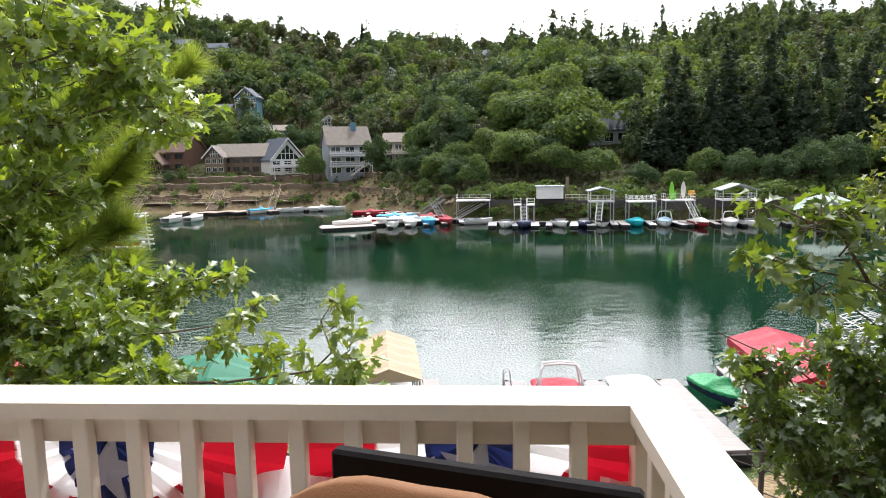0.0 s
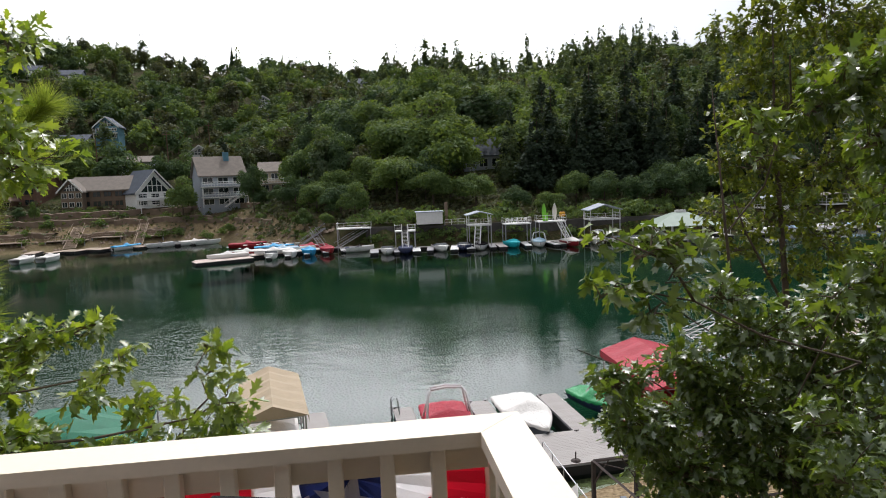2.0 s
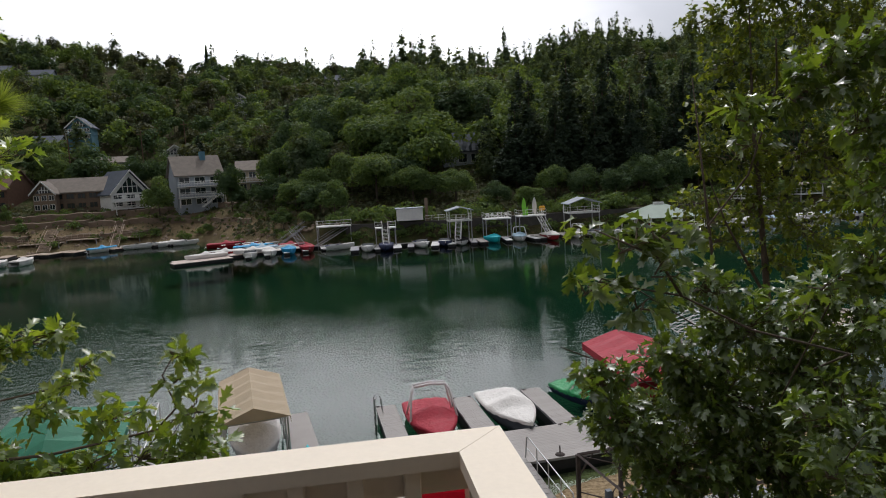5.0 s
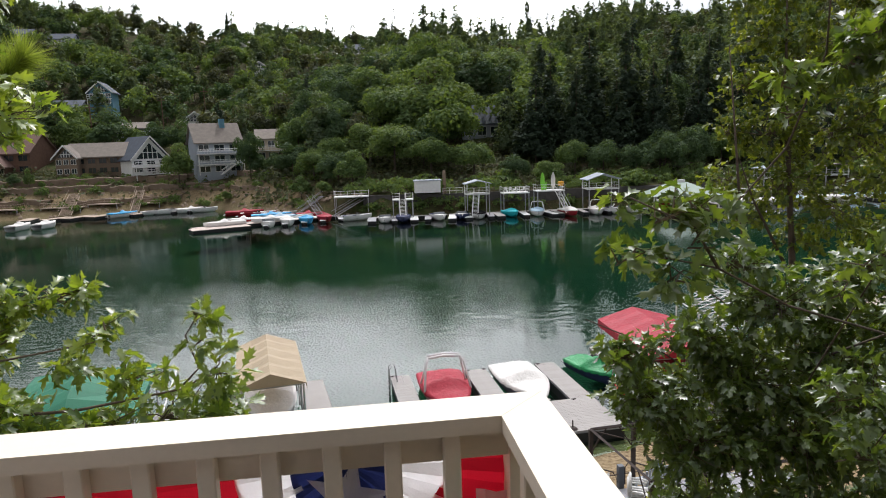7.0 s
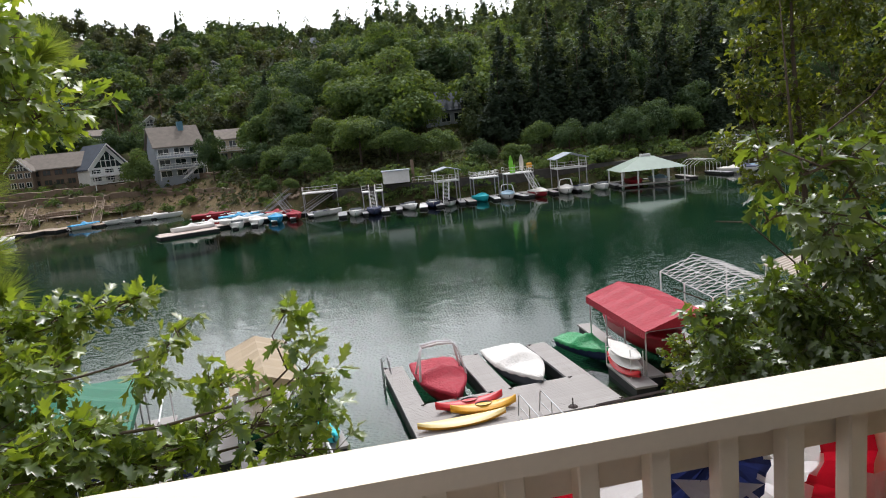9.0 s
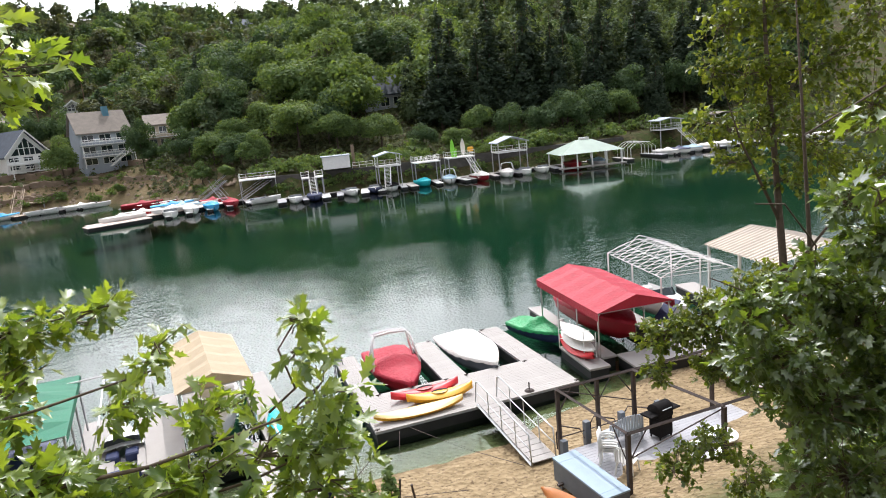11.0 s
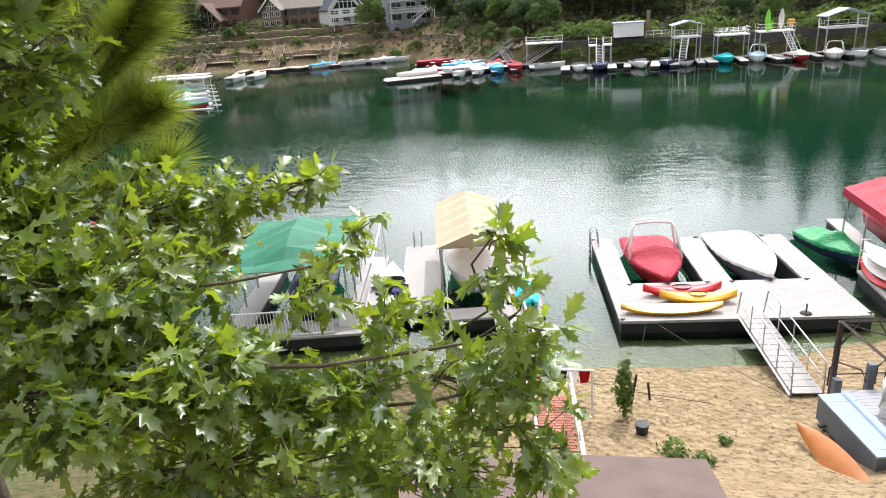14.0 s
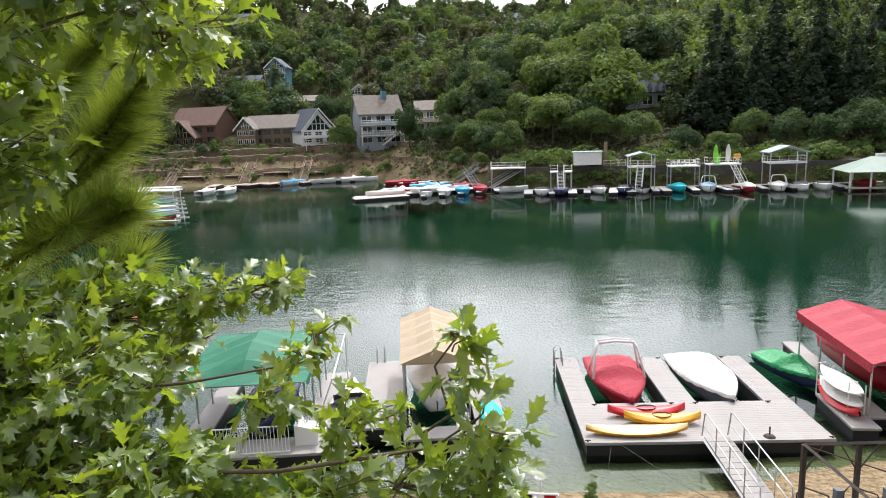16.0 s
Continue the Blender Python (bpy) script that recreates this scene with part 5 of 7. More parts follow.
def build_terrace():
    m = pose(6.05, 18.85, 0, 0, 0, 7.5)
    d = thing("terrace_deck", m, "grey boarded terrace on the beach", "deck")
    plank = mesh_of("plank", bx(0, 6.6, 0, 0.138, 0, 0.04), GREYWOOD)
    for k in range(32):
        share("plank", plank, d, pose(0, -0.15 - k * 0.146, 0.56))
    part("joist", bx(0.02, 6.58, -4.6, -0.02, 0.30, 0.558), OLDWOOD, d)
    part("skirt", bx(-0.01, 0.02, -4.6, 0.0, 0.1, 0.56), DOCK, d)

    p = thing("pergola", m @ pose(0, 0, 0), "dark rusty iron pergola frame without a roof", "pergola")
    for x, y in ((0.0, -0.05), (1.45, 0.0), (2.75, -0.1), (5.9, -0.1), (0.12, -3.4), (3.2, -3.5), (5.9, -3.4)):
        part("post", bx(x - 0.055, x + 0.055, y - 0.055, y + 0.055, 0.3, 2.72), IRON, p)
    for a, b in (((0, -0.05), (5.9, -0.1)), ((0, -0.05), (0.12, -3.4)), ((0.12, -3.4), (5.9, -3.4)), ((2.75, -0.1), (3.2, -3.5)), ((5.9, -0.1), (5.9, -3.4))):
        part("beam", tube([(*a, 2.73), (*b, 2.73)], 0.05, 4), IRON, p)
    for a, b in (((0, 0, 1.9), (0.55, 0, 2.7)), ((1.45, 0, 1.9), (0.95, 0, 2.7)), ((1.45, 0, 1.9), (2.0, 0, 2.7)), ((2.75, -0.1, 1.9), (2.2, 0, 2.7)), ((0.12, -3.4, 1.9), (0.7, -3.4, 2.7)), ((0.0, -0.05, 1.9), (0.0, -0.6, 2.7)), ((0.1, -3.35, 1.9), (0.08, -2.8, 2.7)), ((0, -0.05, 2.7), (2.75, -0.1, 1.7)), ((0.12, -3.4, 2.0), (3.2, -3.45, 2.65))):
        part("brace", tube([a, b], 0.02, 5), IRON, p)
    rl = thing("terrace_rail", m, "low bent iron handrail on grey posts round the terrace", "railing")
    for x, y in ((-0.1, -0.45), (1.15, 0.25), (2.45, 0.2), (3.9, 0.2), (0.6, -4.4), (3.2, -4.5)):
        part("post", bx(x - 0.09, x + 0.09, y - 0.09, y + 0.09, 0.0, 1.25), BOXSIDE, rl)
    for x0, x1 in ((0.05, 1.1), (1.3, 2.4), (2.6, 3.8)):
        part("hoop", tube([(x0, 0.25, 0.6), (x0, 0.25, 1.15), (x0 + 0.15, 0.25, 1.35), (x1 - 0.2, 0.25, 1.05), (x1, 0.25, 0.6)], 0.022, 6), IRON, rl, smooth=True)
        part("bar", tube([(x0, 0.25, 0.95), (x1, 0.25, 0.95)], 0.018, 6), IRON, rl)

    bm_ = pose(5.72, 15.12, 0, 0, 0, 100.5)
    b = thing("storage_box", bm_, "long storage bench with a blue-grey lid, shade painted into its sides", "storage box")
    # Body and feet are darker than the lid to imitate their shaded faces.
    part("body", bx(0.02, 2.44, -0.78, -0.02, 0.60, 1.24), BOXSIDE, b)
    part("lid", bx(0, 0.24, -0.80, 0.0, 1.242, 1.30, bevel=0.006), BOXBLUE, b)
    part("lid", bx(0.243, 2.1, -0.80, 0.0, 1.242, 1.30, bevel=0.006), BOXBLUE, b)
    part("lid", bx(2.103, 2.46, -0.80, 0.0, 1.242, 1.30, bevel=0.006), BOXBLUE, b)
    part("bracket", bx(1.9, 2.0, 0.0, 0.18, 0.70, 0.76), IRON, b)
    part("foot", bx(0.1, 0.3, -0.75, -0.05, 0.2, 0.60), BOXSIDE, b)
    part("foot", bx(2.1, 2.3, -0.75, -0.05, 0.2, 0.60), BOXSIDE, b)
    small_craft("surfboard", pose(5.15, 15.5, 0.78, 0, 0, 0) @ pose(0, 0, 0, 0, 0, 106) @ pose(0, 0, 0, -48), 2.9, 0.62, 0.12, ORANGEWOOD, ORANGEWOOD, "varnished orange wooden board leaning on the storage box", "surfboard", False)

    for k in range(3):
        plastic_chair(m @ pose(0.95 + 0.02 * k, -1.15 - 0.03 * k, 0.602 + 0.085 * k, 0, 0, 60), "white plastic garden armchair in a stack")
    plastic_chair(m @ pose(1.05, -2.0, 0.602, 0, 0, 120), "white plastic garden armchair on the terrace")
    be = thing("garden_bench", m @ pose(2.1, -0.55, 0.602, 0, 0, 185), "pale slatted plastic garden bench", "bench")
    part("seat", bx(-0.65, 0.65, -0.45, 0.0, 0.36, 0.40), PALESIDE, be)
    for k in range(13):
        x = -0.63 + k * 0.105
        part("back_slat", bx(x - 0.035, x + 0.035, 0.0, 0.03, 0.30, 0.78 + 0.10 * math.sin(math.pi * k / 12)), PALESIDE, be)
    for x in (-0.6, 0.6):
        for y in (-0.42, 0.0):
            part("leg", bx(x - 0.03, x + 0.03, y - 0.03, y + 0.03, 0, 0.36), PALESIDE, be)
    g = thing("barbecue_grill", m @ pose(3.25, -0.75, 0.602, 0, 0, 10), "black kettle-lid barbecue on a cart", "grill")
    part("firebox", bx(-0.32, 0.32, -0.25, 0.25, 0.70, 0.92, bevel=0.03), BLACK, g)
    part("lid", loft([[(x, 0.25 * math.cos(t), 0.922 + 0.24 * math.sin(t)) for t in [math.pi * k / 8 for k in range(9)]] for x in (-0.32, -0.28, 0.28, 0.32)]), BLACK, g, smooth=True)
    part("handle", tube([(-0.2, -0.27, 1.02), (0.2, -0.27, 1.02)], 0.015, 6), STEEL, g)
    part("shelf", bx(0.34, 0.66, -0.22, 0.22, 0.86, 0.90), BLACK, g)
    part("shelf", bx(-0.66, -0.34, -0.22, 0.22, 0.86, 0.90), BLACK, g)
    part("cabinet", bx(-0.28, 0.28, -0.22, 0.22, 0.1, 0.698), BLACK, g)
    for x in (-0.25, 0.25):
        for y in (-0.18, 0.18):
            part("leg", tube([(x, y, 0), (x, y, 0.1)], 0.03, 8), BLACK, g)
    for x, y in ((2.9, -3.0), (3.9, -2.6)):
        tb = thing("garden_table", m @ pose(x, y, 0.602), "round white plastic garden table", "table", "garden tables")
        part("tabletop", tube([(0, 0, 0.68), (0, 0, 0.72)], 0.5, 20), WHITE, tb)
        for a in range(4):
            part("leg", tube([(0.12 * math.cos(a * 1.57), 0.12 * math.sin(a * 1.57), 0.68), (0.35 * math.cos(a * 1.57), 0.35 * math.sin(a * 1.57), 0)], 0.03, 6), WHITE, tb)


build_terrace()


# ---- docks under the first oak ----
def build_left_docks():
    m = pose(-4.48, 24.3, 0, 0, 0, 11.5)
    canopy(m, 2.65, 5.9, 2.75, 3.25, TANCLOTH, "tan canvas boat canopy with a short valance", valance=0.3)
    plain_dock(m @ pose(-2.9, -0.3, 0), 1.6, 6.9, "grey dock finger beside the tan canopy")
    plain_dock(m @ pose(1.35, -1.4, 0), 1.15, 8.0, "pale grey dock finger beside the tan canopy")
    plain_dock(m @ pose(-1.29, -1.4, 0), 2.63, 0.9, "grey dock end under the tan canopy")
    boat(m @ pose(0.0, 3.0, 0.35, 0, 0, -90), 5.2, 2.1, 0.75, GELCOAT, "cover", WHITECLOTH, "motorboat under a white cover below the tan canopy", "boats under canopies")
    lad = bmesh.new()
    for x in (-2.5, -2.15):
        tube([(x, 6.4, 0.5), (x, 6.4, 1.2), (x, 6.65, 1.3), (x, 6.75, 0.0)], 0.025, 6, lad)
    ld = thing("swim_ladder", m, "steel swim ladder on the dock", "ladder")
    part("ladder_frame", lad, STEEL, ld, smooth=True)
    small_craft("kayak", m @ pose(1.95, -0.2, 0.50, 0, 0, 92), 2.4, 0.85, 0.42, TURQ, TURQ, "small craft under a turquoise cover on the dock", "kayak", False)
    w = thing("wooden_gangway", pose(-3.1, 22.9, 0.5, 0, 0, 12), "white-railed wooden gangway to the dock", "gangway")
    part("top", prism([(-0.5, 0), (0.5, 0), (0.5, 0.06), (-0.5, 0.06)], -4.5, 0), DOCK, w)
    for s in (-0.5, 0.5):
        part("handrail", tube([(s, 0, 0.95), (s, -4.5, 0.95)], 0.035, 4), WHITE, w)
        for k in range(6):
            part("post", tube([(s, -0.9 * k, 0.06), (s, -0.9 * k, 0.95)], 0.03, 4), WHITE, w)

    g = pose(-10.6, 21.6, 0, 0, 0, 11.5)
    canopy(g @ pose(-0.3, 0.3, 0), 4.6, 6.0, 2.75, 3.55, GREENCLOTH, "dark green hipped canvas boat canopy", hip=1.9, valance=0.25)
    plain_dock(g @ pose(-2.4, -0.5, 0), 5.6, 1.3, "grey dock front before the green canopy")
    plain_dock(g @ pose(-2.7, 0.81, 0), 0.9, 6.1, "narrow grey dock finger under the green canopy")
    plain_dock(g @ pose(1.7, 0.81, 0), 1.2, 6.1, "grey dock finger beside the green canopy")
    boat(g @ pose(-0.1, 3.6, 0.05, 0, 0, -90), 4.6, 1.9, 0.6, NAVY, "cover", NAVY, "dark covered motorboat below the green canopy", "boats under canopies")
    r = thing("dock_railing", g @ pose(-2.2, -0.4, 0.5), "white railing of thin upright bars along the dock", "railing")
    for z in (0.08, 1.0):
        part("bar", tube([(0, 0, z), (3.6, 0, z)], 0.025, 6), WHITE, r)
    ba = mesh_of("baluster", tube([(0, 0, 0.08), (0, 0, 1.0)], 0.012, 5), WHITE)
    for k in range(31):
        share("baluster", ba, r, pose(0.12 * k, 0, 0))
    f = thing("pipe_frame", g @ pose(2.0, 0.3, 0.5), "white pipe frame beside the green canopy", "frame")
    part("pipe", tube([(0, 0, 0), (0.9, 0, 2.3), (0.9, 5.0, 2.3), (0.9, 5.0, 0)], 0.03, 6), WHITE, f)
    part("pipe", tube([(0.9, 5.0, 2.3), (-1.5, 5.0, 2.3)], 0.03, 6), WHITE, f)
    bn = thing("dock_box", g @ pose(1.5, 0.1, 0.5), "white dock box with a sloping lid", "box")
    part("body", prism([(0, 0), (0.8, 0), (0.8, 0.55), (0, 0.75)], 0, 0.6), WHITE, bn)
    boat(g @ pose(3.15, 3.2, 0.05, 0, 0, 90), 4.8, 1.6, 0.6, GELCOAT, "open", NAVY, "open white motorboat beside the green canopy", "moored boats")
    canopy(pose(-20.4, 24.0, 0, 0, 0, 12), 3.8, 6.0, 2.75, 3.4, RED, "red canvas boat canopy seen through the leaves")
    plain_dock(pose(-22.4, 23.2, 0, 0, 0, 12), 5.0, 7.0, "grey dock under the red canopy")


build_left_docks()


# ---- beach path, roof and plants below the balcony ----
def build_below():
    r = thing("lower_roof", pose(0, 0, 0), "low-pitched brown roof below the balcony", "roof")
    part("deck", loft([[(-3.6, 10.95, 3.96), (1.35, 11.15, 3.96), (1.35, 11.15, 4.06), (-3.6, 10.95, 4.06), (-3.6, 10.95, 3.96)], [(-3.6, 3.0, 5.2), (2.2, 3.0, 5.2), (2.2, 3.0, 5.3), (-3.6, 3.0, 5.3), (-3.6, 3.0, 5.2)]]), BROWNROOF, r)
    part("fascia", bx(-3.6, 1.36, 10.96, 10.99, 3.80, 3.955), OLDWOOD, r)
    for x in (-3.3, 0.9):
        part("post", bx(x - 0.07, x + 0.07, 10.5, 10.64, float(ground_z(x, 10.5)) - 0.1, 3.98), OLDWOOD, r)
    path = thing("brick_path", pose(-1.05, 14.2, 0, 0, 0, 6), "red brick path with pale joints to the beach", "path")
    part("bed", bx(-0.45, 0.45, -0.6, 3.4, 0.35, 0.93), STONE, path)
    br = mesh_of("brick", bx(0, 0.21, 0, 0.10, 0, 0.05, bevel=0.006), BRICK)
    for j in range(34):
        for i in range(4):
            share("brick", br, path, pose(-0.44 + 0.222 * i + (0.05 if j % 2 else 0), -0.58 + j * 0.113, 0.931))
    hr = thing("path_handrail", pose(-1.05, 14.2, 0.93, 0, 0, 6), "white tube handrail beside the brick path", "railing")
    for s in (-0.5, 0.5):
        part("bar", tube([(s, -0.5, 0), (s, -0.5, 0.9), (s, 3.2, 0.9), (s, 3.3, 0)], 0.03, 6), WHITE, hr)
        part("bar", tube([(s, -0.5, 0.5), (s, 3.25, 0.5)], 0.02, 6), WHITE, hr)
        for y in (0.7, 1.9):
            part("post", tube([(s, y, 0), (s, y, 0.9)], 0.025, 6), WHITE, hr)
    bt = thing("flag_bunting", pose(-1.9, 17.3, 1.0), "small red, white and blue bunting on a rail", "bunting")
    part("rail", tube([(0, 0, 0.9), (1.6, 0, 0.9)], 0.03, 6), WHITE, bt)
    for k, mt in enumerate((BUNT_RED, BUNT_WHITE, BUNT_BLUE, BUNT_WHITE, BUNT_RED)):
        part("flag", prism([(0.05 + 0.3 * k, 0.88), (0.35 + 0.3 * k, 0.88), (0.30 + 0.3 * k, 0.55), (0.10 + 0.3 * k, 0.50)], -0.02, 0.0), mt, bt)
    for x in (0, 1.6):
        part("post", tube([(x, 0, -0.5), (x, 0, 0.9)], 0.035, 6), WHITE, bt)
    lp = thing("garden_lamp", pose(-0.75, 18.4, float(ground_z(-0.75, 18.4))), "white garden lamp on a post", "lamp")
    part("post", tube([(0, 0, 0), (0, 0, 1.5)], 0.03, 6), WHITE, lp)
    part("shade", tube([(0, 0, 1.5), (0, 0, 1.62)], 0.16, 10, r2=0.04), WHITE, lp)

    rng = np.random.default_rng(5)
    leaf = [(0, -0.3, 0), (0, 0.3, 0), (0.6, 0.35, 0.05), (1, 0, -0.1), (0.6, -0.35, 0.05)]
    tris = [(0, 1, 2), (0, 2, 4), (4, 2, 3)]

    def bush(x, y, r, h, n, label, cat, size=0.13, material=FOL_LIGHT):
        z = float(ground_z(x, y))
        b = thing("shrub", pose(x, y, z), label, cat)
        p = rng.normal(size=(n, 3))
        p /= np.linalg.norm(p, axis=1, keepdims=True)
        p *= rng.uniform(0.35, 1.0, (n, 1)) ** 0.6 * (1 + 0.25 * np.sin(p[:, :1] * 5 + x))
        nrm = p + rng.normal(size=(n, 3)) * 0.5 + np.array([0, 0, 0.4])
        loc = p * np.array([r, r, h / 2]) + np.array([0, 0, h / 2])
        scatter("foliage", leaf, tris, frames_from(nrm, rng, rng.uniform(0.7, 1.3, n) * size), loc, material, b)
        part("stem", tube([(0, 0, -0.1), (0.02, 0, h * 0.6)], 0.03, 5, r2=0.01), TWIG, b)
    bush(0.55, 17.5, 0.22, 1.9, 380, "narrow climbing plant on a pole by the path", "plant")
    pot = thing("flower_pot", pose(0.95, 16.7, float(ground_z(0.95, 16.7))), "dark round plant pot on the sand", "plant pot")
    part("pot", tube([(0, 0, 0), (0, 0, 0.3)], 0.14, 12, r2=0.18), FLOAT, pot)
    for x, y, r, h in ((1.6, 15.6, 0.4, 0.5), (2.2, 15.3, 0.25, 0.4), (2.9, 16.4, 0.15, 0.2)):
        bush(x, y, r, h, int(160 * r / 0.3), "low green shrub on the sand", "shrub", 0.09)
    for x, y, r, h in ((-3.6, 13.5, 1.2, 1.5), (-5.6, 14.2, 1.3, 1.4), (-7.6, 15.4, 1.5, 1.6), (-4.6, 11.6, 1.2, 1.8), (-6.6, 12.4, 1.4, 2.0), (-2.6, 12.2, 0.9, 1.3), (-9.4, 15.0, 1.6, 1.8), (-8.4, 12.5, 1.5, 2.0), (-11.5, 16.0, 1.6, 1.7)):
        bush(x, y, r, h, 2000, "bright green leafy shrub on the slope", "shrub", 0.11, SHRUB)
    for x, y, r, h in ((12.5, 13.2, 1.2, 1.5), (14.8, 15.0, 1.3, 1.5), (10.2, 12.2, 1.0, 1.3)):
        bush(x, y, r, h, 900, "green leafy shrub beside the terrace", "shrub", 0.14, FOL_MID)


build_below()


# ---- far shore: docks, boats, platforms ----
def white_rail(parent, pts, h=0.95, material=WHITE, gap=1.2):
    for a, b in zip(pts, pts[1:]):
        a, b = Vector(a), Vector(b)
        for z in (h, h * 0.5):
            part("rail", tube([a + Vector((0, 0, z)), b + Vector((0, 0, z))], 0.026, 4), material, parent)
        n = max(1, round((b - a).length / gap))
        for k in range(n + 1):
            p = a + (b - a) * k / n
            part("post", tube([p, p + Vector((0, 0, h))], 0.03, 4), material, parent)


def stairs(parent, a, b, w, material, riser=0.03):
    a, b = Vector(a), Vector(b)
    n = max(3, round(abs(a.z - b.z) / 0.2))
    side = Vector((b.y - a.y, a.x - b.x, 0)).normalized() * w / 2
    for s in (-1, 1):
        part("stringer", tube([a + side * s, b + side * s], 0.07, 4), material, parent)
        part("handrail", tube([a + side * s + Vector((0, 0, 0.9)), b + side * s + Vector((0, 0, 0.9))], 0.035, 4), material, parent)
    for k in range(n):
        p = a + (b - a) * (k + 0.5) / n
        part("tread", bx(p.x - w / 2, p.x + w / 2, p.y - 0.13, p.y + 0.13, p.z + 0.03 - riser, p.z + 0.03), material, parent)


def platform(x0, x1, y0, y1, z, label, roof=None, stair=None, rail=True, peak=0.0, material=WHITE):
    p = thing("lakeside_platform", pose(0, 0, 0), label, "platform", "platforms on the far shore")
    part("floor", bx(x0, x1, y0, y1, z - 0.18, z), material, p)
    for x in (x0 + 0.1, x1 - 0.1):
        for y in (y0 + 0.1, y1 - 0.1):
            part("post", bx(x - 0.07, x + 0.07, y - 0.07, y + 0.07, float(ground_z(x, y)) - 0.2, z - 0.18), GREYWOOD, p)
    if rail:
        white_rail(p, [(x0, y1, z), (x0, y0, z), (x1, y0, z), (x1, y1, z)], material=material)
    if roof:
        h, rm = roof
        for x in (x0 + 0.1, x1 - 0.1):
            for y in (y0 + 0.1, y1 - 0.1):
                part("roof_post", bx(x - 0.06, x + 0.06, y - 0.06, y + 0.06, z, z + h), material, p)
        xm = (x0 + x1) / 2
        part("roof", prism([(x0 - 0.3, z + h - 0.05), (xm, z + h + peak), (x1 + 0.3, z + h - 0.05), (x1 + 0.3, z + h + 0.08), (xm, z + h + peak + 0.13), (x0 - 0.3, z + h + 0.08)], y0 - 0.3, y1 + 0.3), rm, p)
    if stair:
        stairs(p, *stair, 0.9, material)
    return p


def build_far_docks():
    rng = random.Random(4)
    # the row of slips under the dark wall
    row = [(-0.3, GELCOAT, "open", WHITECLOTH, "open white motorboat in a slip"), (2.6, NAVY, "cover", NAVY, "dark covered motorboat in a slip"), (8.4, GELCOAT, "open", NAVY, "white open motorboat with blue seats"),
           (12.2, NAVY, "open", OLDWOOD, "brown wooden motorboat in a slip"), (14.8, GELCOAT, "cover", BLACK, "motorboat under a black cover"), (20.3, TURQ, "cover", TURQ, "small boat under a bright blue cover"),
           (24.6, GELCOAT, "tower", PALEBLUE, "motorboat under a pale blue cover"), (29.6, DARKRED, "cover", WHITECLOTH, "white and brown motorboat under a white cover"), (34.1, GELCOAT, "tower", WHITECLOTH, "large white covered motorboat with a tower"),
           (37.0, GELCOAT, "open", NAVY, "white motorboat with dark seats at the wall"), (40.2, GELCOAT, "open", WHITECLOTH, "white motorboat with a low windshield")]
    for x, hull, style, cloth, label in row:
        L = 4.2 if x == 20.3 else rng.uniform(5.2, 6.2)
        boat(pose(x, 105.9 + rng.uniform(-0.3, 0.5) - (1.5 if x > 28 else 0), 0.05, 0, 0, -90 + rng.uniform(-14, 14)), L, 2.35, 0.8, hull, style, cloth, label, "boats along the far wall")
    for x in (-2.4, 1.2, 4.3, 6.4, 10.2, 13.0, 16.6, 18.2, 22.3, 26.9, 28.0, 32.0, 36.0, 42.6):
        w = rng.uniform(0.9, 1.4)
        plain_dock(pose(x - w / 2, 102.9 + rng.uniform(0, 0.8), 0, 0, 0, rng.uniform(-8, 8)), w, 6.2, "weathered pale dock finger on the water", rng.choice([DOCK, GREYWOOD, WHITE]), 0.45, "dock fingers on the far shore")
    for x0, x1 in ((-2, 10), (10.4, 24), (24.4, 43)):
        plain_dock(pose(x0, 108.6, 0), x1 - x0, 1.0, "long pale walkway at the foot of the wall", DOCK, 0.5, "walkways on the far shore")
    # retaining wall of boulders
    wall = tagged(new("wall_shore", mesh_of("wall_shore", loft([[(x, float(far_shore(x)) + y, z) for y, z in ((1.9, -0.3), (2.2, 1.5 + 0.4 * math.sin(x)), (2.5, 3.65), (3.6, 3.7))] for x in range(-4, 62, 2)], caps=False), DARKWALL)), "dark stone retaining wall along the far shore", "wall", kind="structure")

    platform(-8.9, -3.0, 114.0, 117.5, 3.75, "white railed platform above the shore", rail=True)
    platform(1.0, 2.2, 107.5, 110.0, 3.4, "narrow white stand with a gangway", stair=((2.6, 108.0, 3.4), (2.6, 104.6, 0.6)))
    platform(3.2, 4.4, 107.5, 110.0, 3.4, "narrow white stand beside a gangway")
    sh = thing("white_shed", pose(4.9, 112.0, 4.0), "low white boat shed on the wall", "shed")
    part("body", bx(0, 4.4, 0, 3, 0, 2.0), WHITE, sh)
    part("roof", bx(-0.2, 4.6, -0.2, 3.2, 2.004, 2.14), PALESIDE, sh)
    part("chimney", bx(4.9, 5.4, 1.0, 1.5, -0.3, 3.6), STONE, sh)
    tr = thing("terrace_furniture", pose(9.6, 111.6, 3.75), "white railing and chairs on the terrace", "terrace railing")
    white_rail(tr, [(0, 0, 0), (3.4, 0, 0)])
    platform(13.0, 16.8, 106.2, 109.6, 3.9, "white railed platform with a roof and a ramp", (1.55, PALESIDE), ((14.6, 106.1, 3.9), (13.9, 103.4, 0.5)), peak=0.5)
    platform(19.2, 23.6, 107.4, 110.5, 3.75, "white railed platform with garden chairs")
    for k in range(5):
        plastic_chair(pose(19.8 + 0.75 * k, 108.8 + 0.2 * (k % 2), 3.755, 0, 0, 180 + 30 * k), "white garden chair on the platform")
